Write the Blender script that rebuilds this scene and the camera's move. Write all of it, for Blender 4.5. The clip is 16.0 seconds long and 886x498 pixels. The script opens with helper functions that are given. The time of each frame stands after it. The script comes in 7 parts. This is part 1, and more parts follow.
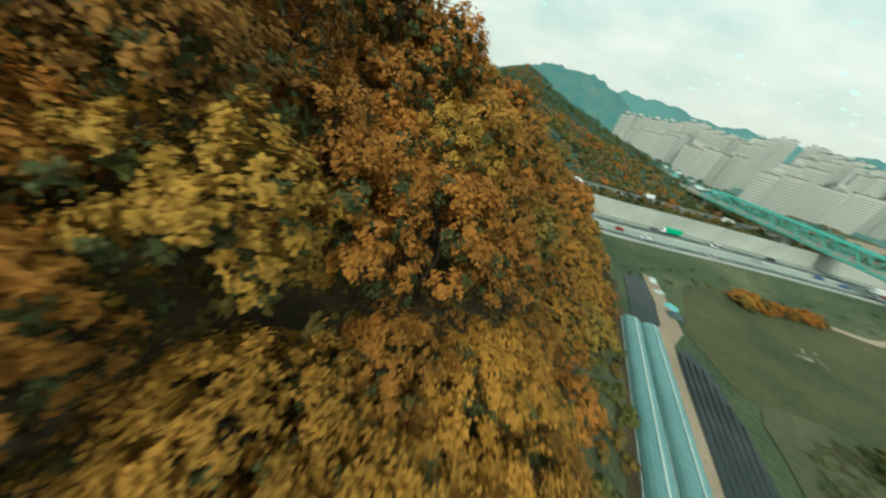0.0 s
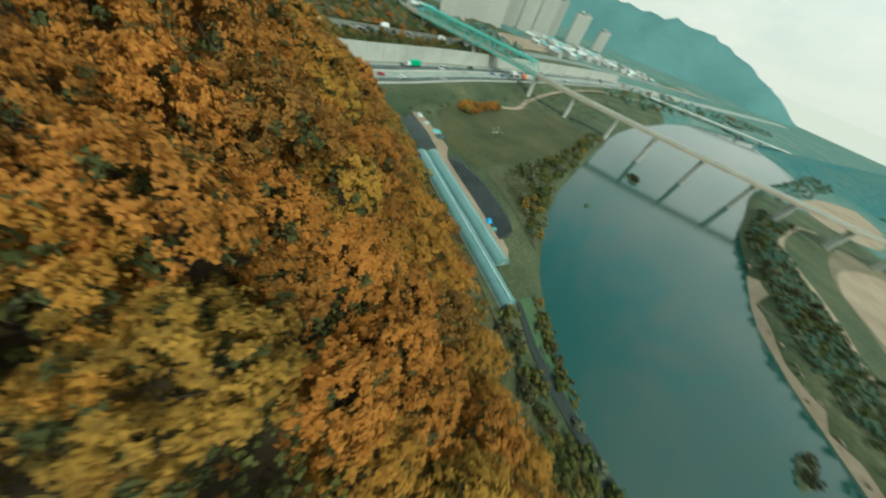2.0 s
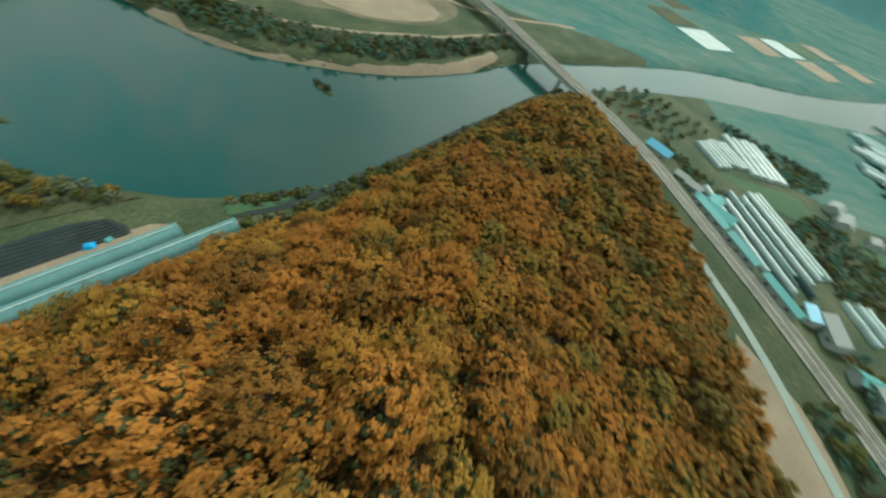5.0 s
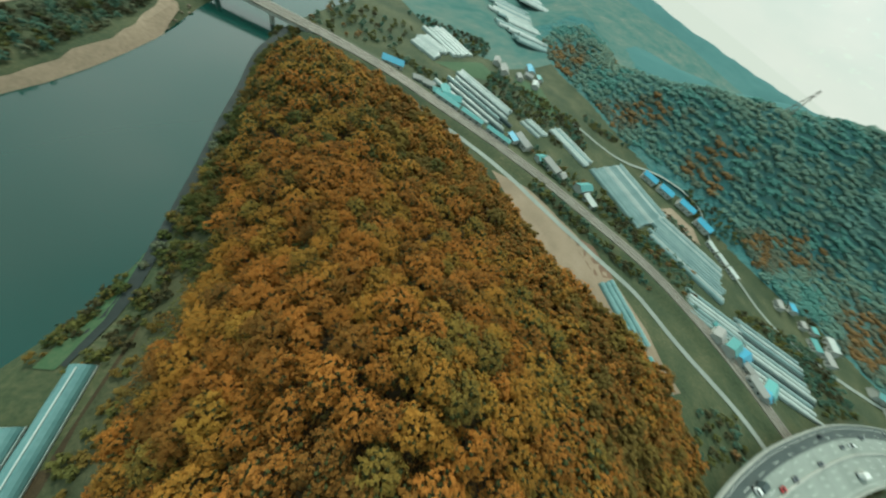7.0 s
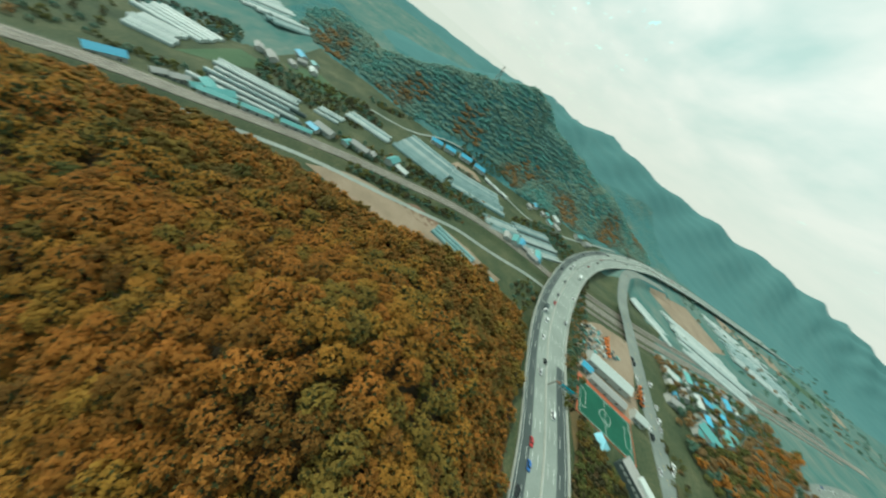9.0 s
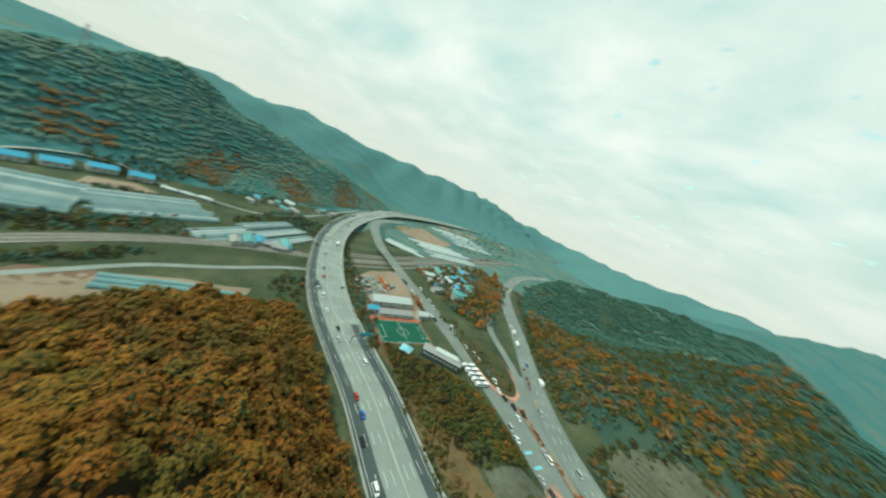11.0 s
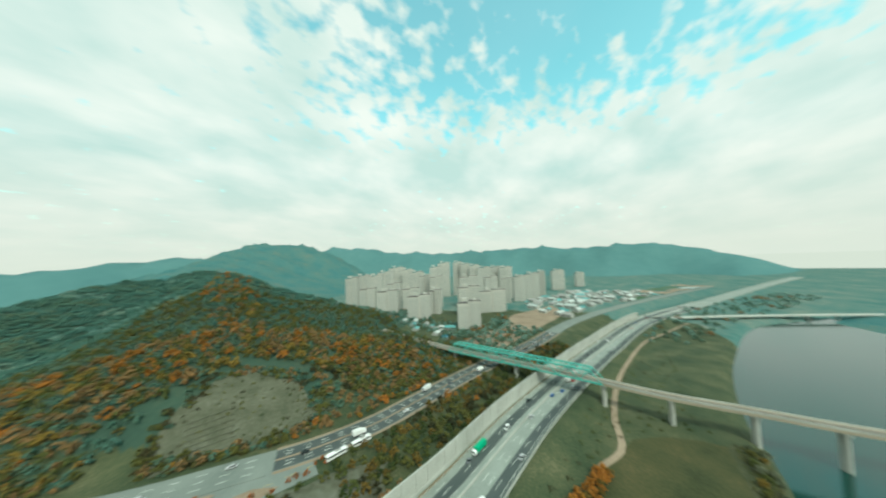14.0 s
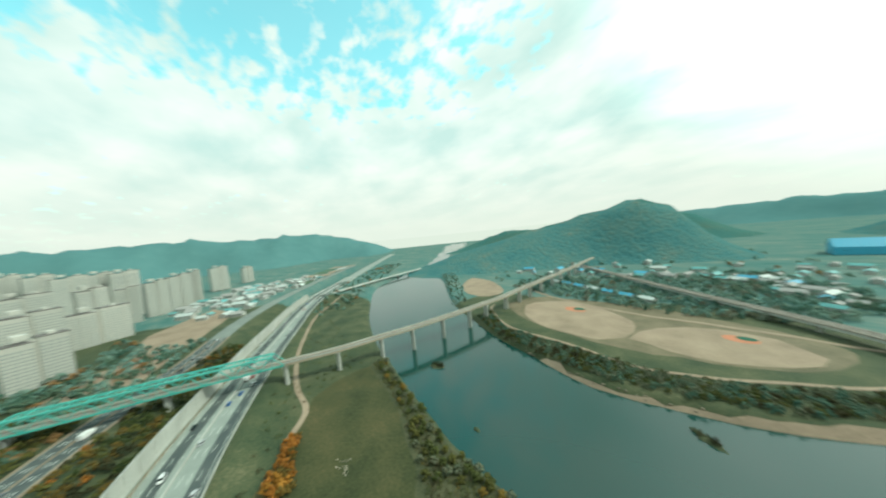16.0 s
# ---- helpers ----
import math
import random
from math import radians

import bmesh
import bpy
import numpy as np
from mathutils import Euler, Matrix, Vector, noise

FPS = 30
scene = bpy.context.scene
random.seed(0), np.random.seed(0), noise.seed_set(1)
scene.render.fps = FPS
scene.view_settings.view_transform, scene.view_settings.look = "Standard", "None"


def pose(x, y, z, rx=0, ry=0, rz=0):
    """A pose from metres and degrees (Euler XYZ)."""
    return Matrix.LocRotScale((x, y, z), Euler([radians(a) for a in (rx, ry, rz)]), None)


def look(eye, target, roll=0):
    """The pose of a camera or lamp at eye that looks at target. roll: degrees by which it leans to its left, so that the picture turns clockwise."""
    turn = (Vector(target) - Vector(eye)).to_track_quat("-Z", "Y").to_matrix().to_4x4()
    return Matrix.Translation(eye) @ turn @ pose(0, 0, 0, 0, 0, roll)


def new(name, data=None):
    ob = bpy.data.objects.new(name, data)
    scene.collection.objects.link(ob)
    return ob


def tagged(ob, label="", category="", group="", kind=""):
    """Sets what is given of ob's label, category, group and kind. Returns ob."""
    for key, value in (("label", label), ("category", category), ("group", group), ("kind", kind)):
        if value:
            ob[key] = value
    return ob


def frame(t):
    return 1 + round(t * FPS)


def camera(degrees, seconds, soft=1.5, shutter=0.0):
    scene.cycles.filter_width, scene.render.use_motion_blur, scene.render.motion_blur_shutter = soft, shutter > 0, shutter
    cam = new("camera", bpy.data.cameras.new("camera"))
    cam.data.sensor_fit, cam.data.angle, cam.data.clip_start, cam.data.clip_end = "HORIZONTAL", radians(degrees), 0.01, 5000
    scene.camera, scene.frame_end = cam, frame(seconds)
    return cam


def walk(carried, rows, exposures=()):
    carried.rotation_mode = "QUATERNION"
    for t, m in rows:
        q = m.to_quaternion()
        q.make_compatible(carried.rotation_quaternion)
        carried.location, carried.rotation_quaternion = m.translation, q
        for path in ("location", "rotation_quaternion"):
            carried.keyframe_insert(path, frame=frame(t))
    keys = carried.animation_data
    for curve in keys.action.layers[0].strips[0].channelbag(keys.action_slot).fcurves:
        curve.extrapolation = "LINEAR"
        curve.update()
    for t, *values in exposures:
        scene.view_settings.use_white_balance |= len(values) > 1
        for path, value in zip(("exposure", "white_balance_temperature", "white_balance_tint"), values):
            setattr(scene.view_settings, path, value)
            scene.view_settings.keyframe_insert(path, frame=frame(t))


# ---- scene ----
cam = camera(118.08, 16.0, 2.1, 0.45)
PATH = [
    (0, (0.0, 0.0, 51.03), (5.85, 16.03, 40.59), 15.80),
    (0.5, (-4.42, -3.34, 52.92), (4.57, 10.12, 41.17), 19.08),
    (1, (-9.24, -4.79, 55.27), (2.27, 5.42, 42.49), 21.72),
    (1.5, (-14.33, -4.97, 58.04), (-1.16, 1.57, 44.48), 23.05),
    (2, (-19.28, -3.5, 61.06), (-5.4, -0.79, 46.91), 23.04),
    (2.5, (-23.6, -0.53, 64.4), (-10.03, -1.54, 49.74), 21.93),
    (3, (-26.85, 3.7, 68.03), (-14.63, -0.78, 52.85), 20.03),
    (3.5, (-28.63, 9.11, 71.9), (-18.93, 1.49, 56.15), 18.73),
    (4, (-28.83, 14.66, 75.95), (-22.76, 4.76, 59.67), 19.05),
    (4.5, (-27.89, 19.91, 80.49), (-25.86, 8.97, 63.87), 20.21),
    (5, (-25.71, 24.3, 85.74), (-27.73, 13.74, 68.87), 23.35),
    (5.2, (-24.58, 25.9, 87.93), (-28.06, 15.81, 71.02), 24.82),
    (5.7, (-20.68, 28.47, 94.01), (-27.21, 19.98, 77.12), 28.80),
    (6.2, (-15.69, 29.47, 100.41), (-24.57, 22.87, 83.74), 32.80),
    (6.75, (-9.83, 29.82, 106.76), (-20.69, 25.36, 90.57), 36.49),
    (7.3, (-4.55, 30.57, 111.26), (-16.97, 28.08, 95.79), 38.66),
    (7.5, (-2.92, 31.12, 112.33), (-15.84, 29.3, 97.17), 39.00),
    (8, (1.19, 32.37, 115.31), (-12.87, 32.5, 101.08), 39.94),
    (8.5, (5.66, 33.28, 117.82), (-9.35, 35.87, 104.87), 40.59),
    (8.7, (7.46, 33.56, 118.61), (-7.84, 37.26, 106.27), 40.61),
    (9.2, (11.37, 37.35, 120.44), (-4.17, 43.93, 109.72), 39.35),
    (9.7, (14.72, 43.81, 122.01), (-0.33, 53.43, 113.01), 36.57),
    (10.25, (18.3, 50.32, 123.27), (4.82, 63.33, 116.26), 32.36),
    (10.8, (22.38, 52.18, 123.82), (11.8, 68.43, 118.91), 27.65),
    (11, (24.01, 51.21, 123.86), (14.84, 68.5, 119.73), 25.93),
    (11.5, (26.35, 49.4, 124.26), (21.38, 68.62, 121.82), 21.53),
    (12, (25.91, 47.28, 122.93), (26.04, 67.26, 122.02), 16.51),
    (12.5, (23.91, 46.72, 119.56), (29.45, 65.93, 119.87), 10.90),
    (13, (22.48, 47.29, 116.99), (33.08, 64.23, 117.99), 5.55),
    (13.5, (24.78, 48.05, 114.68), (39.58, 61.45, 115.8), 1.04),
    (14, (23.11, 50.37, 111.06), (41.17, 58.9, 112.12), -2.16),
    (14.5, (21.18, 52.34, 109.91), (40.95, 55.27, 110.51), -4.20),
    (15, (19.01, 53.73, 108.91), (38.82, 50.98, 108.91), -5.29),
    (15.5, (18.2, 53.63, 106.67), (36.56, 45.72, 106.12), -5.78),
    (16, (17.83, 54.98, 106.0), (33.48, 42.58, 104.82), -5.62),
]
walk(cam, [(t, look(eye, target, roll)) for t, eye, target, roll in PATH],
     [(0.0, 0.45, 6150.0, -7.5), (5.0, 0.42, 6150.0, -7.5), (13.0, 0.42, 6150.0, -7.5), (14.5, 0.45, 6150.0, -7.5), (16.0, 0.58, 6150.0, -7.5)])

# ---------------------------------------------------------------- world and sun
SUN_AZ, SUN_EL = radians(224), radians(48)


def build_world():
    w = bpy.data.worlds.new("overcast_sky")
    scene.world = w
    w.use_nodes = True
    nt = w.node_tree
    nt.nodes.clear()
    out = nt.nodes.new("ShaderNodeOutputWorld")
    sky = nt.nodes.new("ShaderNodeTexSky")
    sky.sky_type = "NISHITA"
    sky.sun_disc = False
    sky.sun_elevation, sky.sun_rotation = SUN_EL, SUN_AZ
    sky.air_density, sky.dust_density, sky.ozone_density = 1.0, 1.5, 2.0
    bg_sky = nt.nodes.new("ShaderNodeBackground")
    bg_sky.inputs[1].default_value = 0.15
    tint = nt.nodes.new("ShaderNodeMix")
    tint.data_type, tint.blend_type = "RGBA", "MULTIPLY"
    tint.inputs[0].default_value = 1.0
    tint.inputs[7].default_value = (1.35, 2.20, 1.45, 1)
    nt.links.new(sky.outputs[0], tint.inputs[6])
    nt.links.new(tint.outputs[2], bg_sky.inputs[0])
    # clouds: noise on a flat layer overhead
    co = nt.nodes.new("ShaderNodeTexCoord")
    sep = nt.nodes.new("ShaderNodeSeparateXYZ")
    nt.links.new(co.outputs["Generated"], sep.inputs[0])
    up = nt.nodes.new("ShaderNodeMath")
    up.operation = "MAXIMUM"
    up.inputs[1].default_value = 0.0
    nt.links.new(sep.outputs[2], up.inputs[0])
    low = nt.nodes.new("ShaderNodeMath")
    low.operation = "ADD"
    low.inputs[1].default_value = 0.26
    nt.links.new(up.outputs[0], low.inputs[0])
    div = nt.nodes.new("ShaderNodeVectorMath")
    div.operation = "DIVIDE"
    comb = nt.nodes.new("ShaderNodeCombineXYZ")
    for k in range(3):
        nt.links.new(low.outputs[0], comb.inputs[k])
    nt.links.new(co.outputs["Generated"], div.inputs[0])
    nt.links.new(comb.outputs[0], div.inputs[1])
    stretch = nt.nodes.new("ShaderNodeMapping")
    stretch.inputs["Rotation"].default_value = (0, 0, radians(35))
    stretch.inputs["Location"].default_value = (0.55, 0.2, 0)
    stretch.inputs["Scale"].default_value = (1.0, 1.35, 0.0)
    nt.links.new(div.outputs[0], stretch.inputs[0])
    big = nt.nodes.new("ShaderNodeTexNoise")
    big.inputs["Scale"].default_value, big.inputs["Detail"].default_value = 0.55, 3.0
    fine = nt.nodes.new("ShaderNodeTexNoise")
    fine.inputs["Scale"].default_value, fine.inputs["Detail"].default_value = 11.0, 6.0
    fine.inputs["Roughness"].default_value = 0.5
    fine.inputs["Distortion"].default_value = 0.1
    nt.links.new(stretch.outputs[0], big.inputs["Vector"])
    nt.links.new(stretch.outputs[0], fine.inputs["Vector"])
    mixn = nt.nodes.new("ShaderNodeMath")
    mixn.operation = "MULTIPLY_ADD"
    mixn.inputs[1].default_value = 0.85
    nt.links.new(fine.outputs[0], mixn.inputs[0])
    half = nt.nodes.new("ShaderNodeMath")
    half.operation = "MULTIPLY"
    half.inputs[1].default_value = 0.45
    nt.links.new(big.outputs[0], half.inputs[0])
    nt.links.new(half.outputs[0], mixn.inputs[2])
    # the cover breaks up towards the east: open blue in the middle, flecks round it
    oval = nt.nodes.new("ShaderNodeMapping")
    oval.inputs["Rotation"].default_value = (0, 0, radians(14))
    oval.inputs["Location"].default_value = (-1.02, -0.22, 0)
    oval.inputs["Scale"].default_value = (1.35, 0.78, 0.0)
    nt.links.new(div.outputs[0], oval.inputs[0])
    off = nt.nodes.new("ShaderNodeVectorMath")
    off.operation = "LENGTH"
    nt.links.new(oval.outputs[0], off.inputs[0])
    gap = nt.nodes.new("ShaderNodeMapRange")
    gap.inputs[1].default_value, gap.inputs[2].default_value = 0.22, 1.10
    gap.inputs[3].default_value, gap.inputs[4].default_value = -0.15, 0.17
    nt.links.new(off.outputs["Value"], gap.inputs[0])
    plus = nt.nodes.new("ShaderNodeMath")
    nt.links.new(mixn.outputs[0], plus.inputs[0])
    nt.links.new(gap.outputs[0], plus.inputs[1])
    mixn = plus
    ramp = nt.nodes.new("ShaderNodeValToRGB")
    ramp.color_ramp.elements[0].position, ramp.color_ramp.elements[0].color = 0.50, (0, 0, 0, 1)
    ramp.color_ramp.elements[1].position, ramp.color_ramp.elements[1].color = 0.68, (1, 1, 1, 1)
    nt.links.new(mixn.outputs[0], ramp.inputs[0])
    # the veil thickens towards the horizon
    veil = nt.nodes.new("ShaderNodeMapRange")
    veil.inputs[1].default_value, veil.inputs[2].default_value = 0.10, 0.44
    veil.inputs[3].default_value, veil.inputs[4].default_value = 0.97, 0.10
    nt.links.new(up.outputs[0], veil.inputs[0])
    fac = nt.nodes.new("ShaderNodeMath")
    fac.operation = "MAXIMUM"
    nt.links.new(ramp.outputs[0], fac.inputs[0])
    nt.links.new(veil.outputs[0], fac.inputs[1])
    soft_n = nt.nodes.new("ShaderNodeTexNoise")
    soft_n.inputs["Scale"].default_value, soft_n.inputs["Detail"].default_value = 2.0, 5.0
    soft_n.inputs["Roughness"].default_value = 0.5
    soft_n.inputs["Distortion"].default_value = 0.15
    nt.links.new(stretch.outputs[0], soft_n.inputs["Vector"])
    shade = nt.nodes.new("ShaderNodeValToRGB")
    shade.color_ramp.elements[0].position, shade.color_ramp.elements[0].color = 0.34, (0.61, 0.745, 0.715, 1)
    shade.color_ramp.elements[1].position, shade.color_ramp.elements[1].color = 0.66, (0.96, 0.925, 0.885, 1)
    nt.links.new(soft_n.outputs[0], shade.inputs[0])
    low_veil = nt.nodes.new("ShaderNodeMapRange")
    low_veil.inputs[1].default_value, low_veil.inputs[2].default_value = 0.02, 0.30
    low_veil.inputs[3].default_value, low_veil.inputs[4].default_value = 0.92, 0.0
    nt.links.new(up.outputs[0], low_veil.inputs[0])
    cream = nt.nodes.new("ShaderNodeMix")
    cream.data_type = "RGBA"
    cream.inputs[7].default_value = (0.79, 0.765, 0.69, 1)
    nt.links.new(low_veil.outputs[0], cream.inputs[0])
    nt.links.new(shade.outputs[0], cream.inputs[6])
    bg_cloud = nt.nodes.new("ShaderNodeBackground")
    # thinner, brighter cloud where the sun stands behind it
    toward = nt.nodes.new("ShaderNodeVectorMath")
    toward.operation = "DOT_PRODUCT"
    toward.inputs[1].default_value = (-0.28, -0.78, 0.56)
    nt.links.new(co.outputs["Generated"], toward.inputs[0])
    thin = nt.nodes.new("ShaderNodeMapRange")
    thin.interpolation_type = "SMOOTHSTEP"
    thin.inputs[1].default_value, thin.inputs[2].default_value = 0.78, 1.0
    thin.inputs[3].default_value, thin.inputs[4].default_value = 0.77, 1.4
    nt.links.new(toward.outputs["Value"], thin.inputs[0])
    nt.links.new(thin.outputs[0], bg_cloud.inputs[1])
    nt.links.new(cream.outputs[2], bg_cloud.inputs[0])
    mix = nt.nodes.new("ShaderNodeMixShader")
    nt.links.new(fac.outputs[0], mix.inputs[0])
    nt.links.new(bg_sky.outputs[0], mix.inputs[1])
    nt.links.new(bg_cloud.outputs[0], mix.inputs[2])
    nt.links.new(mix.outputs[0], out.inputs[0])


build_world()
sun = new("sun", bpy.data.lights.new("sun", "SUN"))
sun.data.energy, sun.data.angle, sun.data.color = 2.1, radians(14), (1.0, 0.95, 0.86)
sun.matrix_world = look((300 * math.sin(SUN_AZ) * math.cos(SUN_EL), 300 * math.cos(SUN_AZ) * math.cos(SUN_EL), 300 * math.sin(SUN_EL)), (0, 0, 0))


# ---------------------------------------------------------------- materials
def node_mat(name, stops, scale=0.4, fine=6.0, rough=0.85, bump=0.3, bump_dist=0.1, rand=0.0, island=0.0, metal=0.0, spec=0.3, coord="Object", stretch=(1, 1, 1)):
    """Procedural material: broad noise through a colour ramp, fine noise for grain and relief; rand and island vary pieces."""
    m = bpy.data.materials.new(name)
    m.use_nodes = True
    nt = m.node_tree
    b = nt.nodes["Principled BSDF"]
    co = nt.nodes.new("ShaderNodeTexCoord")
    mp = nt.nodes.new("ShaderNodeMapping")
    mp.inputs["Scale"].default_value = stretch
    nt.links.new(co.outputs[coord], mp.inputs[0])
    n1 = nt.nodes.new("ShaderNodeTexNoise")
    n1.inputs["Scale"].default_value, n1.inputs["Detail"].default_value = scale, 5.0
    n2 = nt.nodes.new("ShaderNodeTexNoise")
    n2.inputs["Scale"].default_value, n2.inputs["Detail"].default_value = fine, 4.0
    for n in (n1, n2):
        nt.links.new(mp.outputs[0], n.inputs["Vector"])
    add = nt.nodes.new("ShaderNodeMath")
    add.operation = "MULTIPLY_ADD"
    add.inputs[1].default_value = 0.45
    nt.links.new(n2.outputs[0], add.inputs[0])
    sc = nt.nodes.new("ShaderNodeMath")
    sc.operation = "MULTIPLY"
    sc.inputs[1].default_value = 0.60
    nt.links.new(n1.outputs[0], sc.inputs[0])
    nt.links.new(sc.outputs[0], add.inputs[2])
    value = add.outputs[0]
    for amount, kind in ((rand, "ShaderNodeObjectInfo"), (island, "ShaderNodeNewGeometry")):
        if amount:
            src = nt.nodes.new(kind)
            off = nt.nodes.new("ShaderNodeMath")
            off.operation = "MULTIPLY_ADD"
            off.inputs[1].default_value = amount
            off.inputs[2].default_value = -amount / 2
            nt.links.new(src.outputs["Random" if kind == "ShaderNodeObjectInfo" else "Random Per Island"], off.inputs[0])
            plus = nt.nodes.new("ShaderNodeMath")
            nt.links.new(value, plus.inputs[0])
            nt.links.new(off.outputs[0], plus.inputs[1])
            value = plus.outputs[0]
    ramp = nt.nodes.new("ShaderNodeValToRGB")
    els = ramp.color_ramp.elements
    while len(els) < len(stops):
        els.new(0.5)
    for k, col in enumerate(stops):
        els[k].position = 0.28 + 0.5 * k / max(1, len(stops) - 1)
        els[k].color = (*col, 1)
    nt.links.new(value, ramp.inputs[0])
    nt.links.new(ramp.outputs[0], b.inputs["Base Color"])
    b.inputs["Roughness"].default_value = rough
    b.inputs["Metallic"].default_value = metal
    b.inputs["Specular IOR Level"].default_value = spec
    if bump:
        bp = nt.nodes.new("ShaderNodeBump")
        bp.inputs["Strength"].default_value, bp.inputs["Distance"].default_value = bump, bump_dist
        nt.links.new(n2.outputs[0], bp.inputs["Height"])
        nt.links.new(bp.outputs[0], b.inputs["Normal"])
    return m


def plain(name, col, rough=0.6, metal=0.0, rand=0.0, bump=0.0, scale=3.0, vary=0.25):
    lo = tuple(c * (1 - vary) for c in col)
    hi = tuple(min(1, c * (1 + vary)) for c in col)
    return node_mat(name, (lo, col, hi), scale=scale, fine=scale * 9, rough=rough, metal=metal, rand=rand, bump=bump, bump_dist=0.02)


def leaf_mat(name, stops, rand=0.35, island=0.5, scale=0.25):
    m = node_mat(name, stops, scale=scale, fine=2.2, rough=0.75, bump=0, rand=rand, island=island, spec=0.15)
    nt = m.node_tree
    b = nt.nodes["Principled BSDF"]
    tr = nt.nodes.new("ShaderNodeBsdfTranslucent")
    mix = nt.nodes.new("ShaderNodeMixShader")
    mix.inputs[0].default_value = 0.30
    nt.links.new(b.inputs["Base Color"].links[0].from_socket, tr.inputs[0])
    nt.links.new(b.outputs[0], mix.inputs[1])
    nt.links.new(tr.outputs[0], mix.inputs[2])
    nt.links.new(mix.outputs[0], nt.nodes["Material Output"].inputs[0])
    return m


M = {}
M["ground"] = node_mat("rough_grass", ((0.0134, 0.0259, 0.0114), (0.0358, 0.0538, 0.0238), (0.0698, 0.0797, 0.037), (0.144, 0.132, 0.073)), scale=0.05, fine=0.8, bump=0.6, bump_dist=0.5)
M["meadow"] = node_mat("meadow_grass", ((0.0153, 0.0224, 0.00701), (0.0373, 0.0447, 0.0148), (0.0644, 0.0619, 0.0226), (0.106, 0.0843, 0.0366)), scale=0.055, fine=0.7, bump=0.5, bump_dist=0.3)
M["slope_floor"] = node_mat("wooded_slope_floor", ((0.0216, 0.05, 0.0357), (0.036, 0.07, 0.0462), (0.063, 0.078, 0.0473)), scale=0.03, fine=0.3, bump=0.5, bump_dist=0.8)
M["forest_floor"] = node_mat("leaf_litter", ((0.02, 0.016, 0.008), (0.05, 0.035, 0.016), (0.09, 0.06, 0.025)), scale=0.12, fine=2.0, bump=0.6, bump_dist=0.3)
M["soil"] = node_mat("bare_soil", ((0.16, 0.12, 0.08), (0.25, 0.19, 0.13), (0.33, 0.26, 0.19)), scale=0.05, fine=1.2, bump=0.4, bump_dist=0.2)
M["sand"] = node_mat("pale_sand", ((0.17, 0.130, 0.088), (0.265, 0.203, 0.140), (0.35, 0.272, 0.192)), scale=0.05, fine=0.7, bump=0.3, bump_dist=0.15)
M["gravel"] = node_mat("river_gravel", ((0.16, 0.14, 0.10), (0.34, 0.30, 0.23), (0.48, 0.44, 0.35)), scale=0.15, fine=1.6, bump=0.8, bump_dist=0.3)
M["rock"] = node_mat("grey_slope_rock", ((0.045, 0.056, 0.034), (0.082, 0.086, 0.055), (0.118, 0.125, 0.090), (0.18, 0.185, 0.148)), scale=0.05, fine=0.35, bump=0.9, bump_dist=0.8)
M["dry_grass"] = node_mat("dry_brown_grass", ((0.045, 0.042, 0.018), (0.10, 0.076, 0.032), (0.15, 0.10, 0.044), (0.19, 0.14, 0.07)), scale=0.12, fine=0.9, bump=0.6, bump_dist=0.4)
M["scrub_grass"] = node_mat("olive_scrub_grass", ((0.0204, 0.0276, 0.0118), (0.0442, 0.0515, 0.0225), (0.0723, 0.0736, 0.0353), (0.106, 0.0966, 0.0539)), scale=0.12, fine=1.0, bump=0.8, bump_dist=0.4)
M["dark_lane"] = node_mat("dark_damp_asphalt", ((0.016, 0.022, 0.020), (0.026, 0.034, 0.031), (0.04, 0.048, 0.044)), scale=0.2, fine=2.0, rough=0.8, bump=0.2, bump_dist=0.03)
M["tan_turf"] = node_mat("worn_tan_turf", ((0.0644, 0.0617, 0.0333), (0.12, 0.104, 0.0617), (0.166, 0.138, 0.0855), (0.221, 0.18, 0.119)), scale=0.06, fine=0.8, bump=0.4, bump_dist=0.2)
M["cut_slope"] = node_mat("thin_grass_on_cut_slope", ((0.034, 0.046, 0.026), (0.070, 0.076, 0.046), (0.100, 0.104, 0.070), (0.16, 0.165, 0.128)), scale=0.09, fine=0.6, bump=0.8, bump_dist=0.6)
M["field_green"] = node_mat("crop_field", ((0.03, 0.07, 0.03), (0.05, 0.10, 0.045), (0.09, 0.12, 0.06)), scale=0.05, fine=1.0, bump=0.3)
M["concrete"] = node_mat("weathered_concrete", ((0.279, 0.29, 0.255), (0.391, 0.4, 0.357), (0.484, 0.5, 0.449)), scale=0.08, fine=1.5, rough=0.8, bump=0.15, bump_dist=0.05)
M["road_concrete"] = node_mat("pale_concrete_paving", ((0.171, 0.195, 0.171), (0.239, 0.268, 0.237), (0.297, 0.33, 0.291)), scale=0.06, fine=1.3, rough=0.85, bump=0.1, bump_dist=0.03)
M["asphalt"] = node_mat("dark_asphalt", ((0.045, 0.058, 0.056), (0.065, 0.08, 0.076), (0.095, 0.11, 0.10)), scale=0.08, fine=2.0, rough=0.85, bump=0.15, bump_dist=0.03)
M["asphalt_old"] = node_mat("worn_asphalt", ((0.123, 0.145, 0.128), (0.176, 0.2, 0.178), (0.229, 0.255, 0.224)), scale=0.06, fine=1.4, rough=0.9, bump=0.1, bump_dist=0.03)
M["paint_white"] = plain("road_paint", (0.62, 0.64, 0.58), rough=0.7)
M["paint_yellow"] = plain("yellow_road_paint", (0.5, 0.34, 0.08), rough=0.7)
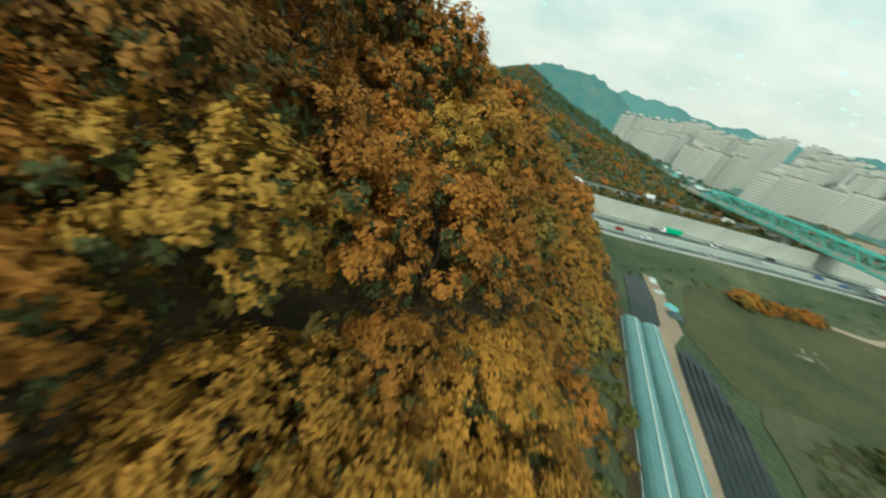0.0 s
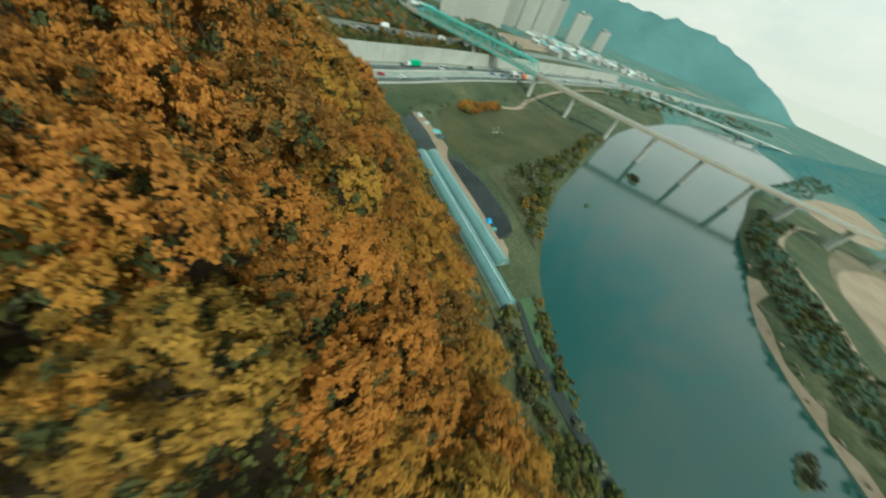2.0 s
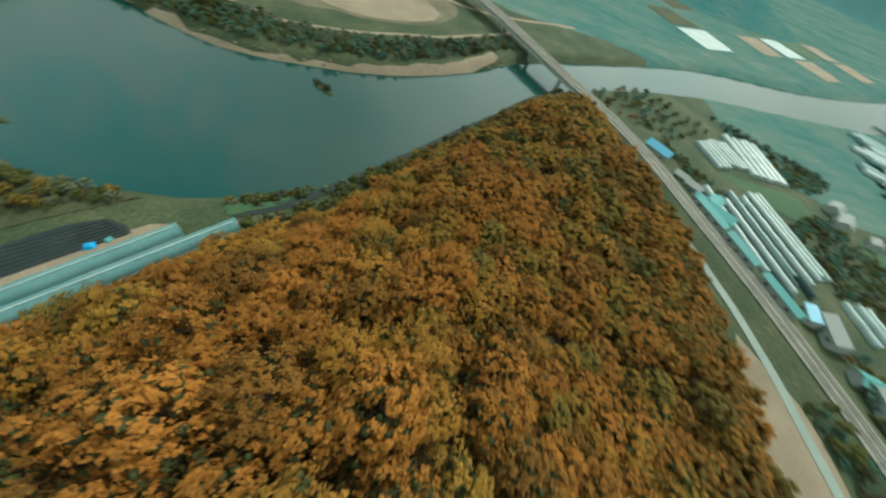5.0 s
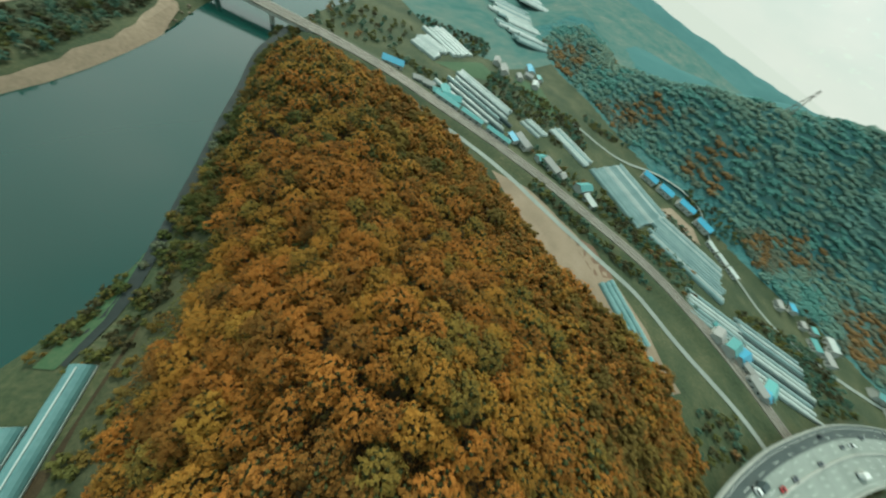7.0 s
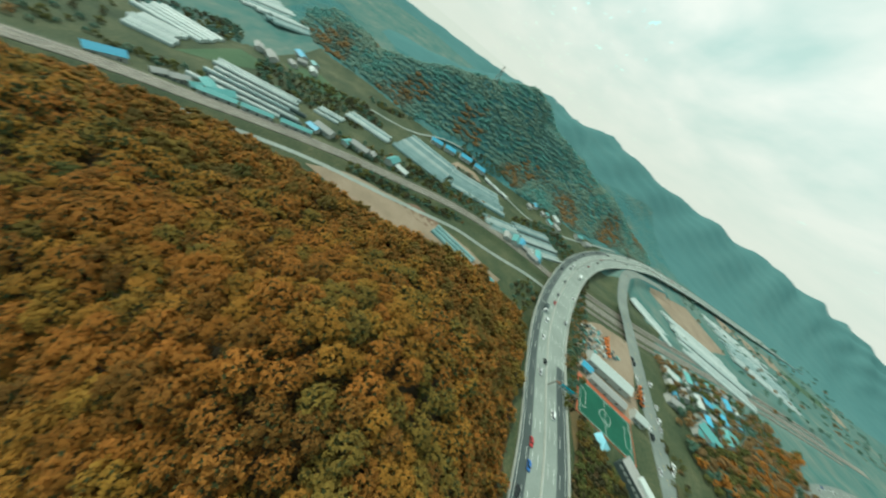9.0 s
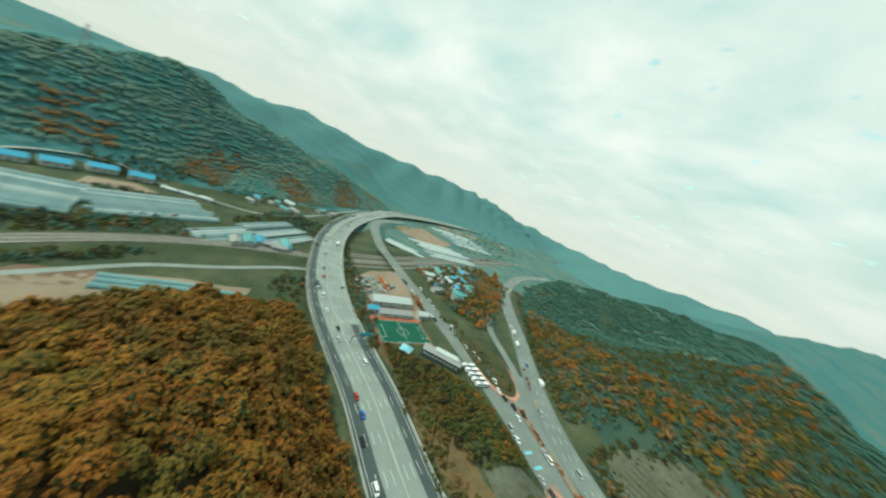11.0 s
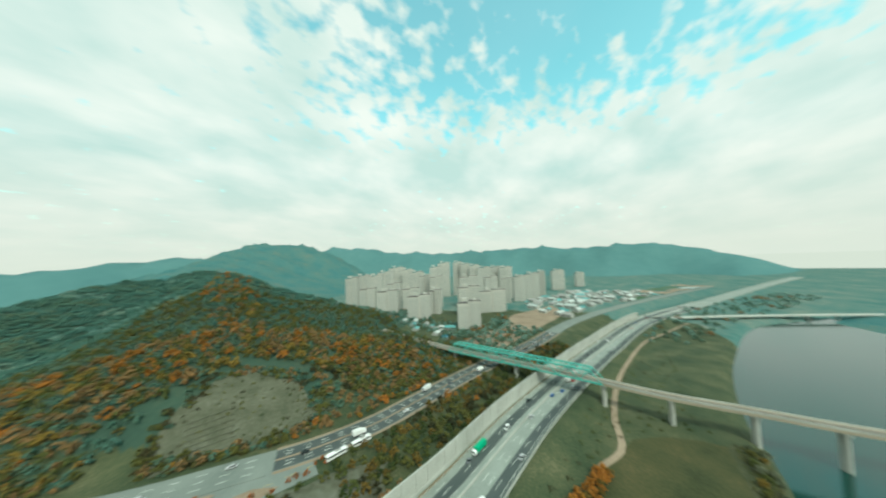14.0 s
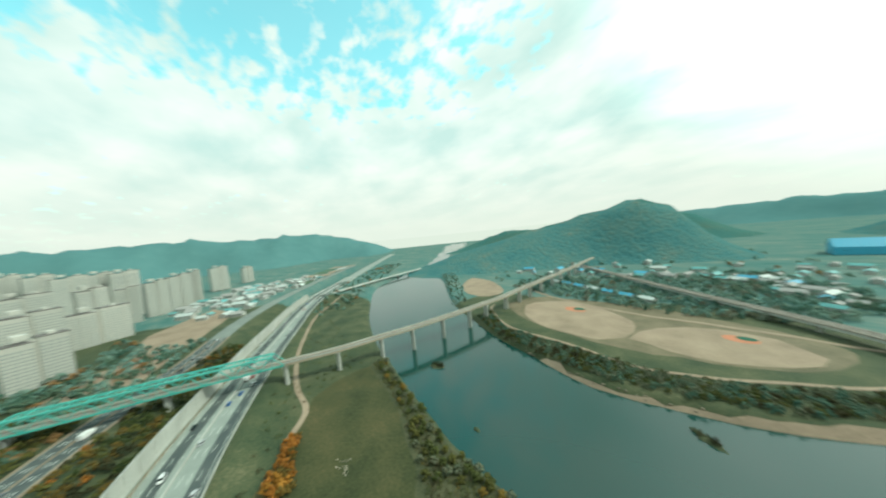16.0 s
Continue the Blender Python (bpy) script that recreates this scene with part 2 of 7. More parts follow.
M["pink"] = plain("pink_paving", (0.50, 0.24, 0.17), rough=0.8)
M["ballast"] = node_mat("rail_ballast", ((0.12, 0.11, 0.09), (0.22, 0.20, 0.165), (0.30, 0.28, 0.23)), scale=0.2, fine=3.0, bump=0.6, bump_dist=0.1)
M["steel"] = plain("rail_steel", (0.30, 0.27, 0.24), rough=0.35, metal=0.8)
M["truss_green"] = plain("teal_bridge_paint", (0.10, 0.42, 0.35), rough=0.5, vary=0.2)
M["deck_tan"] = node_mat("bridge_deck_ballast", ((0.26, 0.22, 0.16), (0.36, 0.31, 0.23), (0.44, 0.38, 0.29)), scale=0.1, fine=2.0, bump=0.2)
M["tower_wall"] = node_mat("cream_apartment_render", ((0.40, 0.40, 0.355), (0.48, 0.475, 0.42), (0.55, 0.54, 0.475)), scale=0.02, fine=0.4, rough=0.8, bump=0, rand=0.2)
M["tower_glass"] = plain("balcony_glazing", (0.30, 0.325, 0.305), rough=0.3)
M["roof_grey"] = plain("grey_roofing", (0.30, 0.30, 0.28), rough=0.8)
M["dark_roof"] = plain("dark_roof_edge", (0.14, 0.13, 0.12), rough=0.8)
M["vinyl_blue"] = node_mat("pale_blue_greenhouse_vinyl", ((0.085, 0.185, 0.185), (0.125, 0.24, 0.235), (0.19, 0.31, 0.30)), scale=0.08, fine=0.9, rough=0.32, bump=0.1, bump_dist=0.05, rand=0.25, spec=0.5)
M["vinyl"] = node_mat("greenhouse_vinyl", ((0.12, 0.20, 0.195), (0.18, 0.27, 0.26), (0.26, 0.345, 0.325)), scale=0.08, fine=0.9, rough=0.32, bump=0.1, bump_dist=0.05, rand=0.25, spec=0.5)
M["vinyl_white"] = node_mat("white_vinyl_cover", ((0.24, 0.30, 0.28), (0.35, 0.405, 0.38), (0.47, 0.515, 0.48)), scale=0.08, fine=0.8, rough=0.4, bump=0.1, bump_dist=0.05, rand=0.3, spec=0.5)
M["vinyl_dark"] = plain("shade_net_cover", (0.05, 0.075, 0.07), rough=0.7)
M["mulch"] = node_mat("black_mulch_film", ((0.010, 0.013, 0.012), (0.022, 0.026, 0.024), (0.05, 0.052, 0.045)), scale=0.15, fine=1.5, rough=0.45, bump=0.3)
M["blue_tarp"] = plain("blue_tarpaulin", (0.03, 0.30, 0.60), rough=0.45)
M["blue_roof"] = plain("blue_sheet_roof", (0.07, 0.31, 0.45), rough=0.4, rand=0.2)
M["teal_roof"] = plain("teal_sheet_roof", (0.11, 0.31, 0.30), rough=0.4, rand=0.2)
M["white_roof"] = plain("pale_sheet_roof", (0.44, 0.48, 0.45), rough=0.45, rand=0.2)
M["wall_pale"] = plain("pale_plaster", (0.36, 0.37, 0.335), rough=0.8)
M["wall_dark"] = plain("dark_panel", (0.05, 0.07, 0.07), rough=0.6)
M["orange"] = plain("orange_machine_paint", (0.62, 0.17, 0.03), rough=0.5)
M["plough"] = node_mat("ploughed_earth", ((0.10, 0.065, 0.04), (0.16, 0.10, 0.065), (0.22, 0.145, 0.095)), scale=0.08, fine=1.5, bump=0.5, bump_dist=0.2)
M["turf"] = node_mat("artificial_turf", ((0.007, 0.062, 0.036), (0.011, 0.084, 0.050), (0.018, 0.11, 0.066)), scale=0.08, fine=2.0, rough=0.9, bump=0.1)
M["track_red"] = plain("red_running_track", (0.42, 0.12, 0.06), rough=0.85)
M["infield"] = plain("orange_infield_clay", (0.44, 0.185, 0.105), rough=0.9)
M["bark"] = node_mat("bark", ((0.03, 0.022, 0.014), (0.07, 0.05, 0.034), (0.12, 0.09, 0.06)), scale=2.0, fine=12.0, bump=0.6, bump_dist=0.05)
OAK = {"gold": ((0.175, 0.105, 0.023), (0.35, 0.196, 0.035), (0.464, 0.259, 0.044)), "amber": ((0.184, 0.102, 0.021), (0.376, 0.187, 0.032), (0.489, 0.239, 0.042)), "orange": ((0.188, 0.091, 0.022), (0.392, 0.165, 0.031), (0.509, 0.21, 0.042)), "copper": ((0.162, 0.081, 0.017), (0.333, 0.141, 0.026), (0.432, 0.182, 0.033)), "rust": ((0.118, 0.066, 0.017), (0.243, 0.115, 0.025), (0.333, 0.155, 0.032)), "umber": ((0.0808, 0.062, 0.017), (0.157, 0.108, 0.027), (0.23, 0.152, 0.034)), "ochre": ((0.123, 0.089, 0.024), (0.24, 0.164, 0.035), (0.32, 0.214, 0.045)), "olive": ((0.0579, 0.066, 0.021), (0.116, 0.117, 0.033), (0.174, 0.164, 0.044)), "moss": ((0.0456, 0.06, 0.019), (0.0864, 0.104, 0.031), (0.131, 0.149, 0.041))}
for hue, stops in OAK.items():
    M["oak_" + hue] = leaf_mat("oak_leaf_" + hue, stops, rand=0.22, island=0.16, scale=0.3)
    M["leaf_" + hue] = leaf_mat("forest_leaf_" + hue, stops, rand=0, island=0.16, scale=0.06)
# olive inner leaves; shade inside the crowns is put into this darker colour too
M["leaf_inner_shade"] = leaf_mat("olive_inner_shade_leaf", ((0.0378, 0.0454, 0.0189), (0.0795, 0.0886, 0.0315), (0.125, 0.13, 0.042)), rand=0, island=0.2, scale=0.2)
M["leaf_tawny"] = leaf_mat("tawny_leaf", ((0.13, 0.098, 0.046), (0.255, 0.158, 0.066), (0.35, 0.205, 0.080)), rand=0, island=0.3, scale=0.05)
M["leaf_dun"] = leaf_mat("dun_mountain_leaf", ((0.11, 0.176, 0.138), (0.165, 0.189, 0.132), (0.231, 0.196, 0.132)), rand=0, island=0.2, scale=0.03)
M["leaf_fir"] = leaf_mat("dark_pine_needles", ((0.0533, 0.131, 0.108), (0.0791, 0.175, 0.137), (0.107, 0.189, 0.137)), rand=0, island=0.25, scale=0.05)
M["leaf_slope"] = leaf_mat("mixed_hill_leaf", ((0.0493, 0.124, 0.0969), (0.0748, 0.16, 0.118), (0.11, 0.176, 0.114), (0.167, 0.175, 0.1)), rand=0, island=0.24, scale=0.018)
# these two leaf colours are paled to paint haze over distant woods
M["leaf_mountain_hazed"] = leaf_mat("haze_tinted_leaf", ((0.135, 0.255, 0.225), (0.165, 0.290, 0.245), (0.20, 0.290, 0.22), (0.26, 0.27, 0.185)), rand=0, island=0.18, scale=0.010)
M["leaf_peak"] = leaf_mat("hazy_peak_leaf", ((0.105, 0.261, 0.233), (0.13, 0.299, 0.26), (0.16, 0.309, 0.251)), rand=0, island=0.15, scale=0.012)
M["leaf_green"] = leaf_mat("willow_leaf", ((0.03, 0.05, 0.016), (0.06, 0.08, 0.024), (0.11, 0.11, 0.03), (0.18, 0.13, 0.035)), rand=0.3, island=0.3)
M["leaf_willow"] = leaf_mat("grey_willow_leaf", ((0.072, 0.0975, 0.055), (0.126, 0.152, 0.0925), (0.18, 0.198, 0.125), (0.216, 0.2, 0.119)), rand=0, island=0.3)
M["leaf_red"] = leaf_mat("red_shrub_leaf", ((0.12, 0.06, 0.02), (0.27, 0.10, 0.024), (0.36, 0.10, 0.026), (0.28, 0.13, 0.03)), rand=0.3, island=0.35)
M["leaf_brown"] = leaf_mat("brown_scrub", ((0.027, 0.03, 0.0132), (0.0585, 0.055, 0.0242), (0.099, 0.085, 0.0385)), rand=0.3, island=0.3)
# forest base colour paled to teal, with distance haze painted in
M["hazed_forest"] = node_mat("haze_tinted_forest", ((0.0414, 0.12, 0.115), (0.0575, 0.145, 0.133), (0.0759, 0.15, 0.125), (0.115, 0.14, 0.105)), scale=0.011, fine=0.14, rough=1.0, bump=1.0, bump_dist=6.0, spec=0.0)
# field colour for far ground, with teal haze put into the base colour
M["hazed_fields"] = node_mat("haze_tinted_fields", ((0.0551, 0.13, 0.117), (0.0828, 0.163, 0.147), (0.132, 0.186, 0.159), (0.243, 0.253, 0.206)), scale=0.009, fine=0.05, rough=1.0, bump=0, spec=0.0, stretch=(1, 2.2, 1))
# mountain base colour lifted to blue-green to paint the haze over it
M["hazed_mountain"] = node_mat("haze_tinted_mountain", ((0.047, 0.131, 0.137), (0.0673, 0.164, 0.162), (0.0972, 0.173, 0.154), (0.194, 0.178, 0.131)), scale=0.016, fine=0.12, rough=1.0, bump=1.0, bump_dist=5.0, spec=0.0)
# haze is painted into the base colour of the farthest ridges
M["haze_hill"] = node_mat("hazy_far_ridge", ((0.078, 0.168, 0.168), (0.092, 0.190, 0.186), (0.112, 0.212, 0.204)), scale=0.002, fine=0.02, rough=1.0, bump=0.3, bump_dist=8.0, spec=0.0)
M["glass"] = plain("tinted_car_glass", (0.02, 0.03, 0.03), rough=0.1)
M["tyre"] = plain("tyre_rubber", (0.015, 0.015, 0.015), rough=0.8)
M["sign_blue"] = plain("sign_blue", (0.03, 0.40, 0.52), rough=0.5)


def water_mat():
    m = bpy.data.materials.new("river_water")
    m.use_nodes = True
    nt = m.node_tree
    b = nt.nodes["Principled BSDF"]
    b.inputs["Base Color"].default_value = (0.006, 0.042, 0.033, 1)
    b.inputs["Roughness"].default_value = 0.12
    b.inputs["IOR"].default_value = 1.6
    co = nt.nodes.new("ShaderNodeTexCoord")
    n = nt.nodes.new("ShaderNodeTexNoise")
    n.inputs["Scale"].default_value, n.inputs["Detail"].default_value = 0.35, 6.0
    nt.links.new(co.outputs["Object"], n.inputs["Vector"])
    bp = nt.nodes.new("ShaderNodeBump")
    bp.inputs["Strength"].default_value, bp.inputs["Distance"].default_value = 0.06, 0.12
    nt.links.new(n.outputs[0], bp.inputs["Height"])
    nt.links.new(bp.outputs[0], b.inputs["Normal"])
    return m


M["water"] = water_mat()


# ---------------------------------------------------------------- mesh helpers
def mesh_from(name, verts, faces, mats, fmat=None, smooth=False):
    me = bpy.data.meshes.new(name)
    me.from_pydata([tuple(v) for v in verts], [], [tuple(int(i) for i in f) for f in faces])
    for m in mats:
        me.materials.append(m)
    if fmat is not None:
        me.polygons.foreach_set("material_index", np.asarray(fmat, np.int32))
    if smooth:
        me.polygons.foreach_set("use_smooth", np.ones(len(me.polygons), bool))
    me.update()
    return me


def mesh_tris(name, verts, tris, mat):
    """Large triangle mesh from arrays."""
    me = bpy.data.meshes.new(name)
    me.vertices.add(len(verts))
    me.vertices.foreach_set("co", np.asarray(verts, np.float32).ravel())
    me.loops.add(tris.size)
    me.loops.foreach_set("vertex_index", np.asarray(tris, np.int32).ravel())
    me.polygons.add(len(tris))
    me.polygons.foreach_set("loop_start", np.arange(0, tris.size, 3, dtype=np.int32))
    me.materials.append(mat)
    me.update(calc_edges=True)
    return me


def thing(name, label, category, group="", kind="", at=None):
    ob = new(name)
    ob.empty_display_size = 0.5
    if at is not None:
        ob.matrix_world = at
    return tagged(ob, label, category, group, kind)


def part(name, me, parent, label=""):
    ob = new(name, me)
    ob.parent = parent
    return tagged(ob, label) if label else ob


def from_bm(name, bm, mat):
    me = bpy.data.meshes.new(name)
    bm.to_mesh(me)
    bm.free()
    me.materials.append(mat)
    return me


def box_bm(bm, cx, cy, cz, sx, sy, sz, bevel=0.0, turn=0.0):
    r = bmesh.ops.create_cube(bm, size=1.0, matrix=Matrix.LocRotScale((cx, cy, cz), Euler((0, 0, turn)), (sx, sy, sz)))
    if bevel:
        es = list({e for v in r["verts"] for e in v.link_edges})
        bmesh.ops.bevel(bm, geom=es, offset=bevel, segments=1, affect="EDGES")
    return bm


def box_me(name, mat, c, s, bevel=0.0):
    bm = bmesh.new()
    box_bm(bm, *c, *s, bevel)
    return from_bm(name, bm, mat)


def smooth_line(pts, step):
    """Catmull-Rom through points of any dimension, sampled about every step metres."""
    p = np.asarray(pts, float)
    q = np.vstack([2 * p[0] - p[1], p, 2 * p[-1] - p[-2]])
    out = []
    for i in range(1, len(q) - 2):
        n = max(1, int(np.hypot(*(q[i + 1] - q[i])[:2]) / step))
        for k in range(n):
            t = k / n
            a, b, c, d = q[i - 1], q[i], q[i + 1], q[i + 2]
            out.append(0.5 * (2 * b + (c - a) * t + (2 * a - 5 * b + 4 * c - d) * t * t + (3 * b - a - 3 * c + d) * t**3))
    out.append(p[-1])
    return np.array(out)


def line_normals(line):
    d = np.gradient(line[:, :2], axis=0)
    d /= np.maximum(np.hypot(d[:, 0], d[:, 1]), 1e-6)[:, None]
    return np.stack([-d[:, 1], d[:, 0]], 1)


def ribbon(name, line, left, right, mat, lift=0.0, thick=0.0):
    """Strip along a line, from offset left to offset right (metres to the line's left), with sides where thick."""
    nrm = line_normals(line)
    n = len(line)
    z = line[:, 2] + lift
    a = np.column_stack([line[:, :2] + nrm * left, z])
    b = np.column_stack([line[:, :2] + nrm * right, z])
    v, f = [*a, *b], [(i, n + i, n + i + 1, i + 1) for i in range(n - 1)]
    if thick:
        lo = [(*p[:2], p[2] - thick) for p in (*a, *b)]
        v += lo
        m = 2 * n
        f += [(i + 1, m + i + 1, m + i, i) for i in range(n - 1)]
        f += [(n + i, m + n + i, m + n + i + 1, n + i + 1) for i in range(n - 1)]
        f += [(m + i + 1, m + n + i + 1, m + n + i, m + i) for i in range(n - 1)]
        f += [(0, m, m + n, n), (n - 1, 2 * n - 1, m + 2 * n - 1, m + n - 1)]
    return mesh_from(name, v, f, [mat])


def wall_strip(name, line, off, thick, height, mat, lift=0.0):
    """Upright wall along a line."""
    nrm = line_normals(line)
    n = len(line)
    rows = []
    for o, dz in ((off, 0), (off, height), (off + thick, height), (off + thick, 0)):
        rows += [(*(line[i, :2] + nrm[i] * o), line[i, 2] + lift + dz) for i in range(n)]
    f = []
    for k in range(4):
        a, b = k * n, ((k + 1) % 4) * n
        f += [(a + i, a + i + 1, b + i + 1, b + i) for i in range(n - 1)]
    f += [(0, n, 2 * n, 3 * n), (n - 1, 4 * n - 1, 3 * n - 1, 2 * n - 1)]
    return mesh_from(name, rows, f, [mat])


def dashes(name, line, offs, length, gap, width, mat, lift):
    """Painted lane dashes along a line at several offsets, as thin slabs."""
    nrm = line_normals(line)
    s = np.r_[0, np.cumsum(np.hypot(*np.diff(line[:, :2], axis=0).T))]
    v, f = [], []
    for off in offs:
        for t in np.arange(0, s[-1] - length, length + gap):
            q = []
            for u in (t, t + length):
                c = [np.interp(u, s, line[:, k]) for k in range(3)]
                w = np.array([np.interp(u, s, nrm[:, k]) for k in range(2)])
                for e in (-width / 2, width / 2):
                    q.append((c[0] + w[0] * (off + e), c[1] + w[1] * (off + e), c[2] + lift))
            k = len(v)
            v += q
            f.append((k, k + 1, k + 3, k + 2))
    return mesh_from(name, v, f, [mat])


# ---------------------------------------------------------------- plan
def seg_dist(x, y, line):
    """Distance to a polyline and, at the foot, its third column."""
    d, z = np.full(x.shape, 1e9), np.zeros(x.shape)
    for a, b in zip(line[:-1], line[1:]):
        ab = b[:2] - a[:2]
        t = np.clip(((x - a[0]) * ab[0] + (y - a[1]) * ab[1]) / max(ab @ ab, 1e-9), 0, 1)
        e = np.hypot(x - a[0] - t * ab[0], y - a[1] - t * ab[1])
        near = e < d
        d = np.where(near, e, d)
        if len(a) > 2:
            z = np.where(near, a[2] + t * (b[2] - a[2]), z)
    return d, z


def poly_sd(x, y, poly):
    """Signed distance to a closed polygon, positive inside."""
    p = np.asarray(poly, float)
    inside, d = np.zeros(x.shape, bool), np.full(x.shape, 1e9)
    for a, b in zip(p, np.roll(p, -1, 0)):
        ab = b - a
        t = np.clip(((x - a[0]) * ab[0] + (y - a[1]) * ab[1]) / max(ab @ ab, 1e-9), 0, 1)
        d = np.minimum(d, np.hypot(x - a[0] - t * ab[0], y - a[1] - t * ab[1]))
        c = ((a[1] > y) != (b[1] > y)) & (x < (b[0] - a[0]) * (y - a[1]) / (b[1] - a[1] + 1e-12) + a[0])
        inside ^= c
    return np.where(inside, d, -d)


def ease(t):
    t = np.clip(t, 0, 1)
    return t * t * (3 - 2 * t)


WEST_BANK = [(1900, -1500), (841, -525), (676, -322), (571, -190), (403, -98), (285, -53), (227, -41), (186, -32), (150, -26), (122, -21), (82, -20), (54, -24), (28, -34), (8, -49), (-12, -73), (-33, -102), (-56, -130), (-84, -168), (-140, -205), (-230, -245), (-400, -290), (-560, -340), (-1000, -560)]
EAST_BANK = [(1750, -1650), (838, -604), (608, -388), (455, -285), (345, -209), (289, -177), (240, -157), (186, -135), (140, -124), (92, -113), (50, -121), (12, -135), (-30, -165), (-76, -209), (-138, -247), (-275, -322), (-512, -400), (-980, -640)]
RIVER = smooth_line(WEST_BANK, 15).tolist() + smooth_line(EAST_BANK, 15).tolist()[::-1]
EXPRESSWAY = smooth_line([(1500, -720, 9), (1110, -440, 9), (730, -180, 9), (540, -52, 9), (365, 24, 9), (276, 57, 9), (208, 80, 9), (163, 92, 9), (131, 100, 9), (70, 119, 9.5), (14, 138, 10), (-32, 157, 10), (-78, 171, 10.5), (-118, 186, 11), (-168, 214, 12), (-238, 268, 12), (-306, 347, 12), (-372, 462, 12), (-409, 560, 12), (-436, 752, 12), (-440, 1038, 12), (-445, 1600, 12)], 9)
LOCAL_ROAD = smooth_line([(1100, -330, 10), (739, -85, 11), (511, 42, 12), (360, 93, 12), (293, 121, 12), (236, 142, 12), (191, 156, 12), (160, 166, 12), (128, 183, 12), (100, 206, 12), (72, 230, 12), (52, 253, 12), (30, 287, 13), (-2, 350, 14), (-41, 424, 14), (-73, 512, 14), (-89, 688, 14), (-60, 900, 14)], 8)
STREET = smooth_line([(120, 172, 12), (92, 187, 12), (61, 204, 12), (27, 226, 11.8), (-11, 246, 11.5), (-59, 268, 11), (-120, 292, 11), (-172, 314, 11.3), (-225, 338, 11.5), (-298, 392, 12), (-335, 445, 12), (-352, 530, 12)], 8)
RAILWAY = smooth_line([(420, -640, 12), (200, -445, 12), (100, -362, 12), (48, -322, 12), (11, -294, 12), (-27, -263, 12), (-62, -223, 11), (-94, -183, 10), (-118, -156, 9), (-143, -122, 7.5), (-160, -85, 7), (-177, -45, 7), (-192, 0, 7), (-203, 45, 7), (-213, 95, 7), (-212, 140, 7), (-203, 185, 7), (-190, 225, 7), (-180, 290, 7), (-176, 350, 7), (-178, 520, 7), (-176, 640, 7), (-160, 900, 7)], 8)
RAIL_BRIDGE = smooth_line([(270, -560, 21), (250, -400, 21), (236, -250, 21), (230, -194, 21), (230, -130, 21), (231, -104, 21), (233, -69, 21), (237, -39, 21), (241, -3, 21), (250, 33, 21), (266, 98, 21), (281, 162, 21), (301, 222, 21), (325, 288, 21), (356, 370, 21)], 6)
FARM_LANE = smooth_line([(-100, -152, 5), (-130, -112, 5), (-150, -68, 5), (-166, -20, 5), (-172, 30, 5), (-178, 70, 5), (-183, 99, 5), (-178, 137, 5), (-176, 180, 5), (-165, 220, 5)], 7)
FOOT = [(-153, -18), (-135, 32), (-131, 63), (-136, 130), (-128, 165), (-86, 153), (-41, 139), (4, 125), (80, 100), (95, 60), (60, 15), (30, -12), (12, -32), (-4, -52), (-22, -76), (-45, -108), (-72, -142), (-100, -150), (-135, -110), (-150, -60)]
HILL = [(-20, 35, 26, 31.3), (-60, 45, 30, 12.7), (-60, 95, 30, 15.7), (-20, 80, 26, 17.3), (25, 60, 24, 26.0), (10, 20, 20, 11.5), (-30, -5, 24, 19.1), (-45, -45, 26, 16.1), (-80, -20, 30, 4.9), (-72, -85, 26, 16.1), (-80, -125, 24, 8.6), (-110, 20, 30, 13.4), (-105, 90, 30, 20.0), (60, 75, 26, 13.1), (-115, -60, 30, 6.2)]
LEVEL = [(-158, 245), (-156, 298), (-120, 292), (-80, 262), (-40, 242), (-8, 234), (-8, 216), (-40, 203), (-60, 186), (-92, 196), (-104, 206), (-140, 222)]
# crest lines: x, y, height
NORTH_CRESTS = [
    np.array([(120, 285, 28), (155, 340, 46), (175, 390, 58), (210, 455, 68), (250, 535, 79), (285, 620, 82), (330, 760, 84), (417, 1000, 104)], float),
    np.array([(-60, 628, 20), (1, 648, 43), (83, 725, 56), (226, 874, 79), (417, 1054, 111), (625, 1257, 173), (760, 1340, 214), (872, 1405, 236), (970, 1370, 232), (1063, 1330, 212), (1175, 1273, 156), (1260, 1220, 90), (1330, 1170, 30)], float),
    np.array([(250, 535, 78), (320, 480, 56), (362, 425, 36), (390, 345, 12)], float),
    np.array([(150, 330, 34), (215, 275, 26), (270, 250, 16), (310, 255, 8)], float),
    np.array([(210, 455, 66), (262, 420, 52), (303, 405, 42), (345, 365, 22)], float)]
WEST_CREST = np.array([(-760, -300, 10), (-640, -235, 26), (-540, -165, 30), (-460, -85, 28), (-470, 20, 62), (-485, 95, 84), (-545, 150, 100), (-610, 200, 110), (-560, 250, 82), (-524, 350, 66), (-526, 430, 52), (-528, 500, 32), (-510, 600, 6)], float)
WEST_FAR = np.array([(-880, 60, 40), (-940, 180, 88), (-960, 285, 110), (-960, 385, 122), (-960, 480, 124), (-930, 600, 140), (-900, 780, 130), (-870, 1050, 140), (-830, 1405, 160), (-800, 2073, 168), (-640, 2350, 120), (-520, 2440, 20)], float)


def bumps(x, y, hills):
    h = np.zeros(x.shape)
    for cx, cy, sx, sy, turn, top in hills:
        c, s = math.cos(radians(turn)), math.sin(radians(turn))
        u, v = (x - cx) * c + (y - cy) * s, -(x - cx) * s + (y - cy) * c
        h = np.hypot(h, top * np.exp(-((u / sx) ** 2 + (v / sy) ** 2) / 1.4))
    return h


